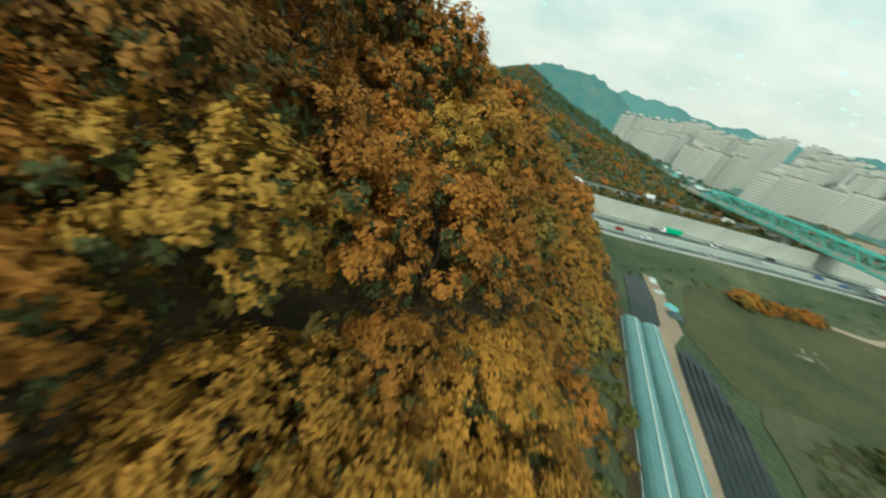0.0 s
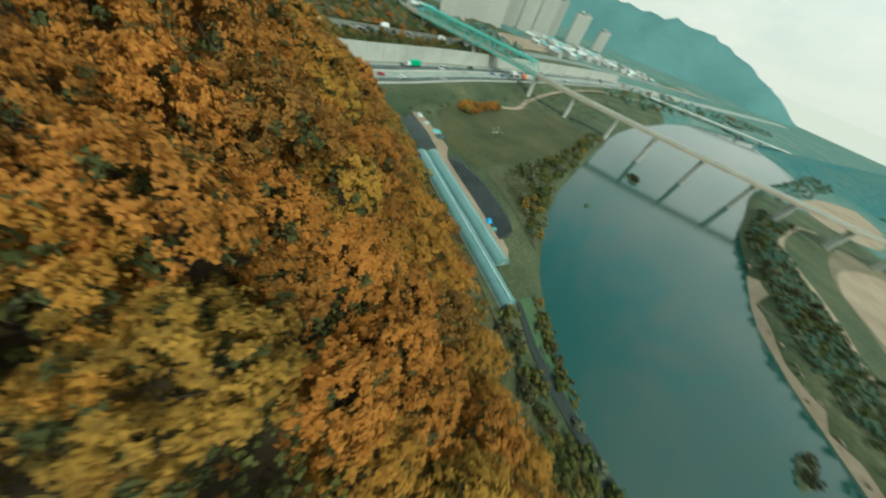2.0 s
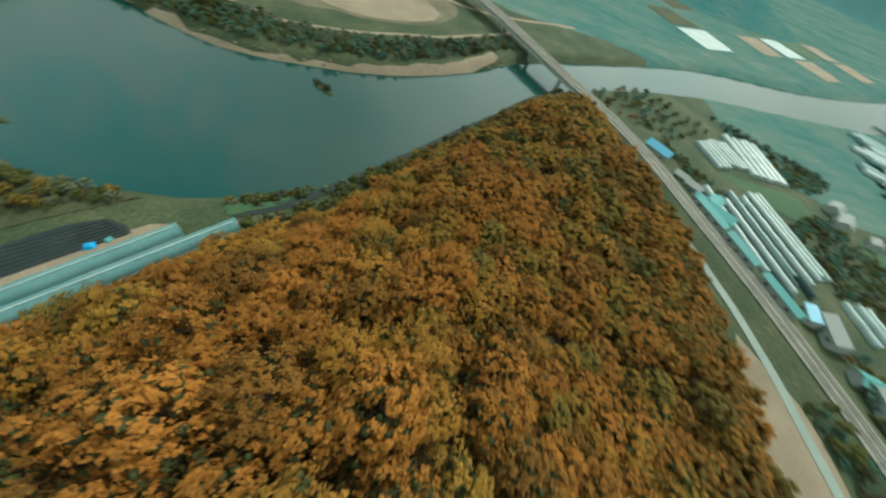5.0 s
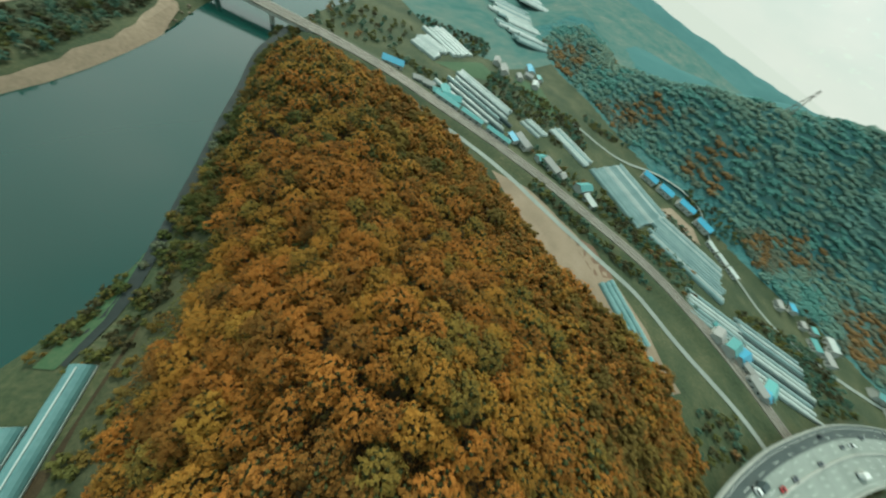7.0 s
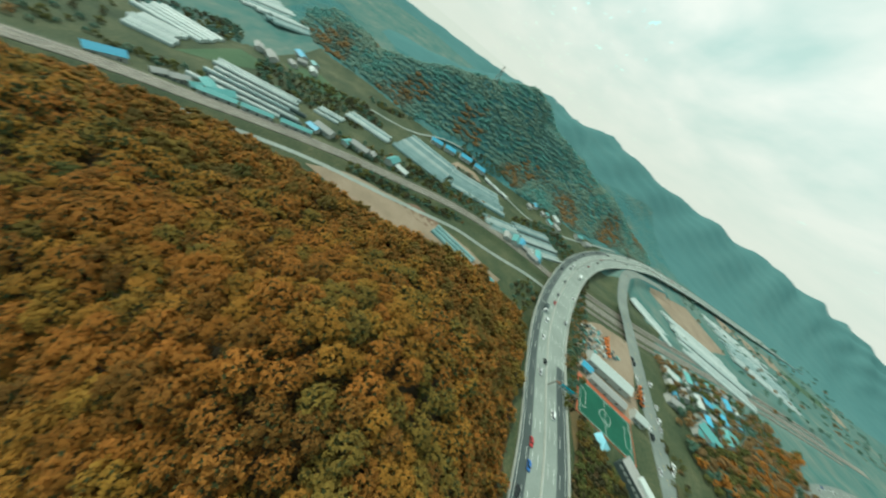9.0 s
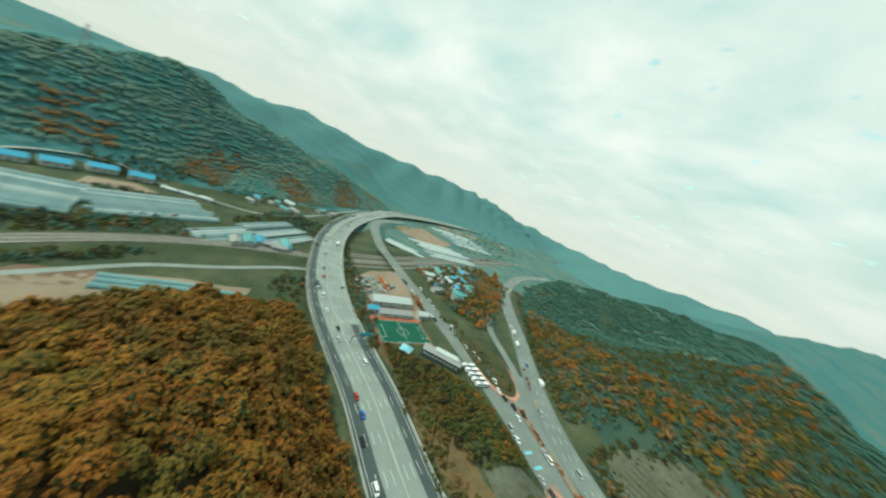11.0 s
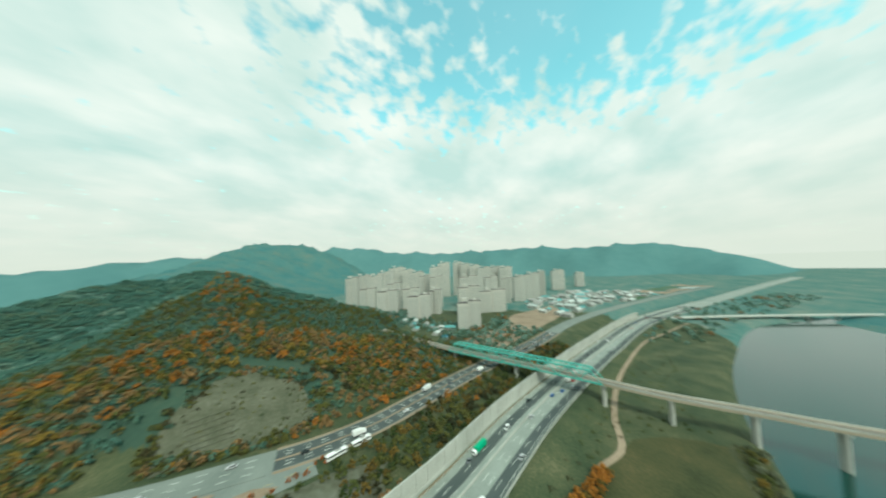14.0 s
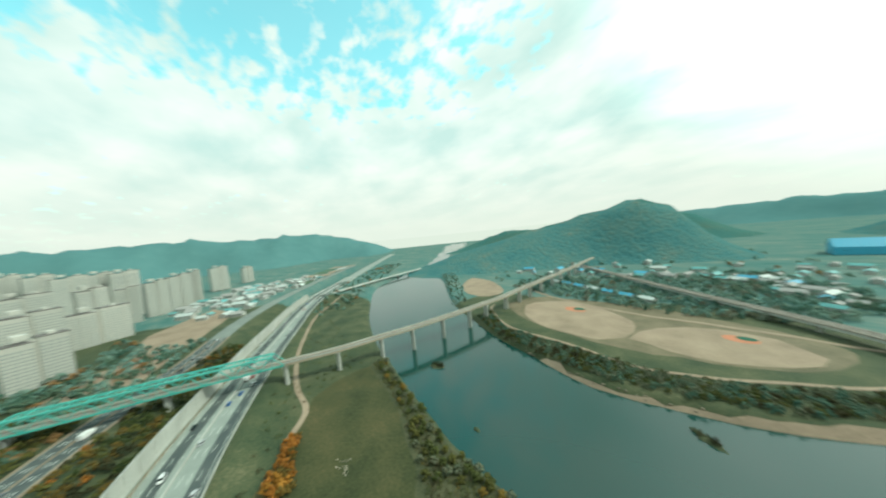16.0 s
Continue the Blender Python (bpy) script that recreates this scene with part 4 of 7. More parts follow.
truss = part("truss", None, bridge, "teal painted steel truss")
for side in (-1, 1):
    for z, name in ((-0.6, "bottom_chord"), (7.4, "top_chord")):
        bm = bmesh.new()
        for k in range(PANELS):
            if z < 0 or (0 < k < PANELS - 1):
                beam(bm, truss_point(k, side, z), truss_point(k + 1, side, z), 0.9)
        part(name, from_bm(name, bm, M["truss_green"]), truss)
    for k in range(PANELS):
        bm = bmesh.new()
        up = k % 2 == 0
        beam(bm, truss_point(k, side, -0.6 if up else 7.4), truss_point(k + 1, side, 7.4 if up else -0.6), 0.55)
        part("diagonal", from_bm("diagonal", bm, M["truss_green"]), truss)
    for k in range(1, PANELS):
        bm = bmesh.new()
        beam(bm, truss_point(k, side, -0.6), truss_point(k, side, 7.4), 0.35)
        part("vertical", from_bm("vertical", bm, M["truss_green"]), truss)
for k in range(1, PANELS):
    bm = bmesh.new()
    beam(bm, truss_point(k, -1, 7.4), truss_point(k, 1, 7.4), 0.5)
    if k < PANELS - 1:
        beam(bm, truss_point(k, -1, 7.4), truss_point(k + 1, 1, 7.4), 0.3)
        beam(bm, truss_point(k, 1, 7.4), truss_point(k + 1, -1, 7.4), 0.3)
    part("top_brace", from_bm("top_brace", bm, M["truss_green"]), truss)

# ---------------------------------------------------------------- apartment blocks
# x, y, width, height
TOWERS = [(493, 463, 39, 55), (442, 369, 42, 57), (510, 360, 39, 55), (426, 290, 44, 52), (492, 293, 24, 54), (406, 192, 38, 47), (493, 223, 44, 61), (545, 194, 60, 49), (670, 192, 28, 64), (713, 168, 34, 66), (777, 145, 40, 69), (821, 126, 25, 72), (1026, 91, 48, 67), (1143, 21, 36, 51), (517, 532, 31, 78), (564, 540, 46, 81), (554, 491, 38, 81), (624, 516, 42, 87)]
TOWERS += [(676, 512, 48, 98), (677, 476, 36, 91), (640, 422, 39, 85), (582, 363, 29, 78), (718, 405, 39, 96), (783, 409, 41, 107), (576, 333, 33, 76), (837, 386, 32, 107), (828, 356, 34, 101), (809, 319, 36, 96), (780, 279, 45, 89), (799, 250, 38, 89), (786, 218, 42, 88), (587, 258, 45, 75), (612, 213, 32, 72), (510, 402, 33, 66)]


def wing_mesh(w, d, h):
    """Slab with shallow upright fins on both long faces, one closed body."""
    pts, step = [], w / 4
    for side in (-1, 1):
        row = []
        for k in range(5):
            c = -w / 2 + k * step
            lo, hi = max(-w / 2, c - 0.4), min(w / 2, c + 0.4)
            row += [(lo, side * d / 2), (lo, side * (d / 2 + 0.7)), (hi, side * (d / 2 + 0.7)), (hi, side * d / 2)]
        pts += row if side < 0 else row[::-1]
    clean = [p for i, p in enumerate(pts) if p != pts[i - 1]]
    n = len(clean)
    v = [(x, y, 0.0) for x, y in clean] + [(x, y, h) for x, y in clean]
    f = [(i, (i + 1) % n, n + (i + 1) % n, n + i) for i in range(n)] + [tuple(range(n, 2 * n)), tuple(range(n - 1, -1, -1))]
    return mesh_from("wing", v, f, [M["tower_wall"]])


def apartment_block(x, y, w, d, h, turn):
    g = 6.0
    t = thing("apartment_block", "tall cream apartment block with rows of glazed balconies", "apartment building", "apartment blocks", at=pose(x, y, g - 0.5, 0, 0, turn))
    for sx, top in ((-1, h), (1, h - 2.8)):
        part("wing", wing_mesh(w * 0.46, d, top), t).location = (sx * w * 0.26, sx * 0.9, 0)
    part("stair_core", box_me("stair_core", M["tower_wall"], (0, 0, h / 2 - 0.6), (w * 0.14, d * 0.72, h - 1.2), 0.1), t)
    n = int(h / 2.85)
    bands = [box_me("window_band", M["tower_glass"], (sx * w * 0.26, 0.9 * sx, 0), (w * 0.45, d + 0.5, 1.2)) for sx in (-1, 1)]
    for k in range(n - 1):
        for me in bands[: 2 if k < n - 2 else 1]:
            part("window_band", me, t).location = (0, 0, 2.2 + k * 2.85)
    for sx, top in ((-1, h), (1, h - 2.8)):
        part("parapet", box_me("parapet", M["dark_roof"], (sx * w * 0.26, sx * 0.9, top + 0.45), (w * 0.46 + 0.5, d + 0.5, 0.9), 0.1), t)
    bm = bmesh.new()
    box_bm(bm, w * 0.18, 0, h + 2.6, 7.5, d * 0.7, 4.2, 0.2)
    part("stair_house", from_bm("stair_house", bm, M["tower_wall"]), t)
    part("tank_house", box_me("tank_house", M["tower_wall"], (-w * 0.25, 0, h + 1.9), (5.0, d * 0.5, 2.8), 0.2), t)


for x, y, w, h in TOWERS:
    apartment_block(x, y, 0.92 * w, 14, h, 118 if w > 30 else 100)


# ---------------------------------------------------------------- vinyl greenhouses
def tunnel_mesh(w, length, h, mat, seg=10):
    """Half-round tunnel skin with thickness at the ends and closed gables; its base is at z = 0, along y."""
    v, f = [], []
    prof = [(-w / 2 * math.cos(math.pi * k / seg), h * math.sin(math.pi * k / seg) ** 0.75) for k in range(seg + 1)]
    n = seg + 1
    rows = max(2, int(length / 5) + 1)
    for j in range(rows):
        y = length * (j / (rows - 1) - 0.5)
        sag = 0.0 if j % 2 == 0 else 0.05
        v += [(px * (1 - sag * 0.4), y, pz * (1 - sag)) for px, pz in prof]
    f += [(j * n + k, j * n + k + 1, (j + 1) * n + k + 1, (j + 1) * n + k) for j in range(rows - 1) for k in range(seg)]
    f.append(tuple(range(n)))
    f.append(tuple((rows - 1) * n + k for k in range(n - 1, -1, -1)))
    return mesh_from("cover", v, f, [mat])


COVERED = []


def greenhouse(x, y, w, length, h, turn, mat, group, label, rails=True):
    COVERED.append((x, y, math.cos(radians(turn)), math.sin(radians(turn)), w / 2 + 2.5, length / 2 + 2.5))
    t = thing("greenhouse", label, "greenhouse", group, at=pose(x, y, ground_z(x, y) + 0.05, 0, 0, turn))
    part("cover", tunnel_mesh(w, length, h, mat), t)
    if rails:
        bm = bmesh.new()
        box_bm(bm, 0, 0, h + 0.05, 0.35, length * 0.98, 0.12)
        part("ridge_strip", from_bm("ridge_strip", bm, M["vinyl_white"]), t)
        for sx in (-1, 1):
            bm = bmesh.new()
            box_bm(bm, sx * w / 2, 0, 0.35, 0.14, length, 0.7)
            part("side_skirt", from_bm("side_skirt", bm, M["vinyl_white"]), t)
    for sy in (-1, 1):
        bm = bmesh.new()
        box_bm(bm, 0, sy * (length / 2 + 0.05), h * 0.38, w * 0.28, 0.12, h * 0.76)
        part("door", from_bm("door", bm, M["vinyl_white"]), t)
    return t


# the two long ones below the hill
greenhouse(54.4, 12.0, 5.3, 75, 2.7, -40.2, M["vinyl_blue"], "greenhouses below the hill", "very long pale blue-green vinyl greenhouse below the hill")
greenhouse(63.0, 13.6, 5.3, 62, 2.7, -39.4, M["vinyl_blue"], "greenhouses below the hill", "long pale blue-green vinyl greenhouse below the hill")


def green_rows(x, y, turn, count, w, length, h, mats, group, label, skip=(), jitter=0.0, seed=1):
    rng = random.Random(seed)
    c, s = math.cos(radians(turn)), math.sin(radians(turn))
    for k in range(count):
        if k in skip:
            continue
        o = (k - (count - 1) / 2) * (w + 0.5)
        sh = rng.uniform(-jitter, jitter)
        greenhouse(x + c * o - s * sh, y + s * o + c * sh, w, length * rng.uniform(0.94, 1.0), h, turn, rng.choice(mats), group, label, rails=False)


# beside the bare field
green_rows(-157.5, 98, -25, 3, 4.4, 41, 2.6, [M["vinyl_blue"]], "greenhouses by the bare field", "pale teal vinyl greenhouse beside a bare field", seed=2)
green_rows(-141, 129, -25, 2, 4.2, 20, 2.6, [M["teal_roof"]], "greenhouses by the bare field", "short teal covered greenhouse beside a bare field", seed=3)
# west of the railway
green_rows(-233, 158, 18, 6, 4.0, 50, 2.6, [M["vinyl_white"], M["vinyl"]], "greenhouses west of the railway", "white vinyl greenhouse in a close row by the railway", jitter=4, seed=4)
green_rows(-247, 209, 20, 11, 4.0, 62, 2.6, [M["vinyl"], M["vinyl_white"], M["vinyl"], M["vinyl_dark"]], "greenhouses west of the railway", "grey-teal vinyl greenhouse in a close row by the railway", jitter=4, seed=5)
# the big blocks under the mountain
green_rows(-283, 53, -14, 13, 4.0, 65, 2.8, [M["vinyl"], M["vinyl"], M["vinyl_white"]], "greenhouse block under the mountain", "grey-blue vinyl greenhouse in a large block", seed=6)
green_rows(-279, 123, 6, 11, 4.0, 74, 2.8, [M["vinyl"], M["vinyl"], M["vinyl_white"]], "greenhouse block under the mountain", "grey-blue vinyl greenhouse in a large block", jitter=4, seed=7)
green_rows(-208, -84, 12, 11, 3.6, 58, 2.6, [M["vinyl_white"], M["vinyl_white"], M["vinyl"], M["vinyl_dark"]], "greenhouses by the railway bridge", "white vinyl tunnel in a staggered block", jitter=8, seed=8)
green_rows(-268, -11, -2, 4, 4.0, 46, 2.6, [M["vinyl_white"], M["vinyl"]], "greenhouses by the railway bridge", "white vinyl tunnel in a short row", jitter=3, seed=9)
green_rows(-242, -41, 8, 4, 3.6, 22, 2.4, [M["vinyl_white"]], "greenhouses by the railway bridge", "short white vinyl tunnel", skip=(2,), jitter=3, seed=17)
green_rows(-241, -161, 6, 5, 5.4, 43, 2.8, [M["vinyl_white"]], "greenhouses by the river", "bright white vinyl greenhouse near the river", jitter=2, seed=10)
green_rows(-211, -154, 16, 7, 3.6, 26, 2.6, [M["vinyl_white"]], "greenhouses by the river", "bright white vinyl greenhouse near the river", jitter=3, seed=11)
green_rows(-430, -205, 60, 16, 8, 80, 3.0, [M["vinyl_white"], M["vinyl"]], "far greenhouse fields", "white vinyl greenhouse in far fields", jitter=14, seed=12)
green_rows(-560, -290, 60, 14, 8, 90, 3.0, [M["vinyl_white"], M["vinyl"]], "far greenhouse fields", "white vinyl greenhouse in far fields", jitter=14, seed=13)
green_rows(-215, 520, -20, 10, 8, 120, 3.0, [M["vinyl_white"]], "greenhouses in the northern valley", "white vinyl greenhouse in the northern valley", jitter=14, seed=14)
green_rows(-300, 760, -20, 14, 9, 150, 3.0, [M["vinyl_white"], M["vinyl"]], "greenhouses in the northern valley", "white vinyl greenhouse in the northern valley", jitter=20, seed=15)

green_rows(-228, 400, -56, 5, 5.5, 62, 2.6, [M["vinyl_white"]], "greenhouses in the northern valley", "white vinyl greenhouse near the ramp", jitter=5, seed=16)

# ---------------------------------------------------------------- fields and land cover
def field(name, label, poly, mat, lift=0.15, step=6.0, category="field"):
    return tagged(new(name, drape(name, poly, mat, lift, step)), label, category, kind="structure")


field("meadow", "olive green riverside meadow with mown stripes", wobble([(98, 36), (128, 60), (155, 60), (185, 38), (215, 22), (228, -10), (225, -30), (186, -22), (150, -14), (112, 2), (92, 18)], 14, 0.8, 1), M["meadow"], 0.12, 5)
field("bare_field", "pale bare field at the foot of the wooded hill", wobble([(-158, -22), (-141, 32), (-138, 63), (-132, 106), (-138, 138), (-148, 145), (-170, 100), (-177, 58), (-174, 0)], 14, 0.6, 2), M["soil"])
field("ploughed_field", "brown ploughed field beside the farm lane", [(-172, 40), (-163, 72), (-176, 84), (-184, 60)], M["plough"])
field("worn_turf", "worn tan turf round the ball fields", wobble([(246, -222), (222, -276), (120, -288), (20, -272), (-14, -244), (6, -202), (60, -178), (110, -170), (190, -186)], 14, 1.5, 14), M["tan_turf"], 0.1, category="turf")
for poly, nm in (([(430, -345), (360, -330), (290, -275), (290, -240), (330, -235), (400, -290)], "ball_field"), ([(220, -231), (205, -262), (165, -272), (120, -250), (100, -225), (98, -192), (112, -174), (160, -178), (200, -200)], "ball_field"), ([(96, -192), (85, -232), (50, -252), (18, -250), (0, -229), (14, -200), (54, -183)], "ball_field")):
    field(nm, "pale sandy ball field on the far river bank", wobble(poly, 14, 1.0, 4), M["sand"], 0.2, category="sports field")
for cx, cy, r in ((163, -244, 8.5), (36, -236, 7.5)):
    ring = [(cx + r * 1.35 * math.cos(a), cy + r * 0.9 * math.sin(a)) for a in np.linspace(0, 6.28, 25)[:-1]]
    field("clay_infield", "orange clay infield on the sandy ball field", ring, M["infield"], 0.32, category="sports field")
    ring = [(cx - 3 + r * 0.75 * math.cos(a), cy - 3 + r * 0.55 * math.sin(a)) for a in np.linspace(0, 6.28, 25)[:-1]]
    field("turf_patch", "green turf patch inside the clay infield", ring, M["turf"], 0.44, category="sports field")
field("gravel_bank", "pale gravel strip along the far bank", wobble([(135, -121), (92, -111), (50, -119), (12, -133), (-30, -162), (-50, -190), (-45, -193), (-25, -167), (12.5, -138), (50, -122.5), (92, -114.5), (130, -125)], 7, 0.9, 5), M["sand"], 0.9, 3)
field("crop_field", "dark green crop field beside the railway", [(-200, -136), (-262, -132), (-262, -100), (-222, -116)], M["field_green"])
field("dirt_yard", "bare sandy yard beside the barns", [(-312, 84), (-332, 92), (-334, 120), (-318, 132), (-308, 112)], M["soil"])
field("crop_field", "dark green crop field near the mountain foot", [(-290, -110), (-276, -60), (-300, -40), (-320, -90)], M["field_green"])
field("dirt_yard", "pale dirt yard of a machine depot", wobble([(-138, 224), (-152, 250), (-154, 293), (-127, 288), (-100, 272), (-72, 258), (-66, 246), (-88, 204), (-103, 208)], 9, 1.0, 9), M["soil"], 0.2)
field("dry_field", "dry tan field in the northern valley", [(-330, 480), (-360, 620), (-270, 640), (-235, 520)], M["soil"], 0.2, 12)
field("dry_field", "tan field between the road and the apartments", [(420, 100), (400, 150), (520, 150), (640, 90), (560, 60)], M["soil"], 0.3, 12)
field("dry_field", "tan field in the bend of the railway", [(300, 130), (330, 180), (400, 160), (390, 110)], M["soil"], 0.3, 12)
field("rock_slope", "brown and grey stabilised cut slope above the trunk road", wobble([(96, 232), (84, 250), (104, 268), (134, 266), (156, 234), (150, 200), (128, 208)], 9, 2.6, 6), M["cut_slope"], 0.35, 5, "slope")
field("rock_slope", "grey rocky slope above the expressway", wobble([(34, 174), (56, 192), (92, 176), (118, 160), (140, 140), (104, 134), (64, 148)], 8, 1.8, 8), M["rock"], 0.3, 4, "slope")
field("dry_verge", "brown dry grass verge above the expressway", wobble([(-62, 186), (-30, 177), (14, 159), (70, 140), (130, 120), (134, 126), (74, 152), (24, 174), (-20, 193), (-52, 200)], 8, 1.2, 10), M["dry_grass"], 0.2, 4, "verge")
field("scrub_slope", "olive grassy slope between the wood and the riverside lane", wobble([(88, 62), (54, 18), (28, -10), (9, -30), (-7, -51), (-16, -44), (-4, -21), (14, 1), (44, 25), (78, 67)], 8, 0.8, 15), M["scrub_grass"], 0.15, 3, "slope")
field("river_verge", "bright green grass verge beside the riverside lane", wobble([(38, -22), (26, -30), (14, -43), (-1, -63), (-19, -87), (-22, -85), (-3, -60), (12, -40), (24, -27), (35, -19)], 6, 0.3, 16), M["field_green"], 0.3, 3, "verge")
# black mulch plot and gravel apron by the greenhouses
field("mulch_bed", "black plastic mulch bed beside the greenhouses", [(54, -6), (58, -8.2), (63, -8.6), (69, -4.4), (76, 3), (82, 10.5), (87, 18), (91, 26), (91, 30), (86, 31), (72, 15)], M["mulch"], 0.3, 4)
field("mulch_bed", "dark covered plot at the end of the greenhouses", [(82, 43), (90, 39), (98, 49), (108, 62), (108, 66), (100, 65)], M["mulch"], 0.3, 4)
field("dirt_yard", "strip of bare tan ground beside the greenhouses", [(46, -12), (52, -10), (56, -6), (73, 15), (87, 32), (96, 36), (104, 47), (116, 63), (112, 67), (98, 48), (88, 38), (72, 19)], M["soil"], 0.22, 4)
bed = thing("mulch_rows", "parallel black film rows in the mulch bed", "crop rows", kind="stuff")
v, f = [], []
for k in range(7):
    a, b = np.array([55.0 + k * 1.3, -5.6 - 0.4 * k]), np.array([86.4 + k * 0.8, 29.6 - k * 1.6])
    if k > 3:
        b = a + (b - a) * (1.0 - 0.1 * (k - 3))
    d = (b - a) / np.hypot(*(b - a))
    w = np.array([-d[1], d[0]]) * 0.42
    m = len(v)
    for q in (a, b):
        g = ground_z(*q) + 0.3
        v += [(*(q + w), g), (*(q + w * 0.6), g + 0.28), (*(q - w * 0.6), g + 0.28), (*(q - w), g)]
    f += [(m + j, m + j + 1, m + 5 + j, m + 4 + j) for j in range(3)]
part("film_rows", mesh_from("film_rows", v, f, [M["mulch"]]), bed)

# football pitch
pitch = thing("football_pitch", "small green artificial turf football pitch with a red track edge", "football pitch", kind="structure", at=pose(-64, 217, 10.95, 0, 0, 64.6))
part("track", box_me("track", M["track_red"], (0, 1.6, -0.35), (45.5, 31, 0.9)), pitch)
part("turf", box_me("turf", M["turf"], (0, 0, 0.14), (44, 27, 0.08)), pitch)
lines = bmesh.new()
for cx, cy, sx, sy in ((0, 12.5, 41, 0.2), (0, -12.5, 41, 0.2), (-20.5, 0, 0.2, 25), (20.5, 0, 0.2, 25), (0, 0, 0.2, 25), (-16, 0, 0.2, 14), (16, 0, 0.2, 14), (-18.25, 7, 4.5, 0.2), (-18.25, -7, 4.5, 0.2), (18.25, 7, 4.5, 0.2), (18.25, -7, 4.5, 0.2)):
    box_bm(lines, cx, cy, 0.19, sx, sy, 0.03)
for k in range(24):
    a = k * math.pi / 12
    box_bm(lines, 4.5 * math.cos(a), 4.5 * math.sin(a), 0.19, 0.2, 1.2, 0.03, 0, a)
part("line_marking", from_bm("line_marking", lines, M["paint_white"]), pitch)

# concrete lattice on the cut slope
lat = thing("slope_lattice", "pale concrete lattice holding the cut slope", "slope lattice", kind="structure")
for cx, cy, nu, nv_ in ((104, 250, 6, 5), (150, 212, 5, 3)):
    for i in range(nu + nv_ + 2):
        if i <= nu:
            ends = [(cx - 9 + i * 3.2 + j * 1.2, cy - 8 - i * 1.9 + j * 3.0) for j in range(nv_ + 1)]
        else:
            j = i - nu - 1
            ends = [(cx - 9 + k * 3.2 + j * 1.2, cy - 8 - k * 1.9 + j * 3.0) for k in range(nu + 1)]
        ln = np.array([(px, py, ground_z(px, py) + 0.5) for px, py in ends])
        part("lattice_rib", ribbon("lattice_rib", ln, 0.3, -0.3, M["rock"], 0.25, 0.45), lat)


# ---------------------------------------------------------------- trees
ICO = [(0.0, 0.0, -1.0), (0.7236, -0.5257, -0.4472), (-0.2764, -0.8506, -0.4472), (-0.8944, 0.0, -0.4472), (-0.2764, 0.8506, -0.4472), (0.7236, 0.5257, -0.4472), (0.2764, -0.8506, 0.4472), (-0.7236, -0.5257, 0.4472), (-0.7236, 0.5257, 0.4472), (0.2764, 0.8506, 0.4472), (0.8944, 0.0, 0.4472), (0.0, 0.0, 1.0)]
ICO_T = np.array([(0, 2, 1), (1, 5, 0), (0, 3, 2), (0, 4, 3), (0, 5, 4), (1, 10, 5), (2, 6, 1), (3, 7, 2), (4, 8, 3), (5, 9, 4), (1, 6, 10), (2, 7, 6), (3, 8, 7), (4, 9, 8), (5, 10, 9), (6, 11, 10), (7, 11, 6), (8, 11, 7), (9, 11, 8), (10, 11, 9)])

OCT = [(1, 0, 0), (-1, 0, 0), (0, 1, 0), (0, -1, 0), (0, 0, 1), (0, 0, -1)]
OCT_T = np.array([(0, 2, 4), (2, 1, 4), (1, 3, 4), (3, 0, 4), (2, 0, 5), (1, 2, 5), (3, 1, 5), (0, 3, 5)])


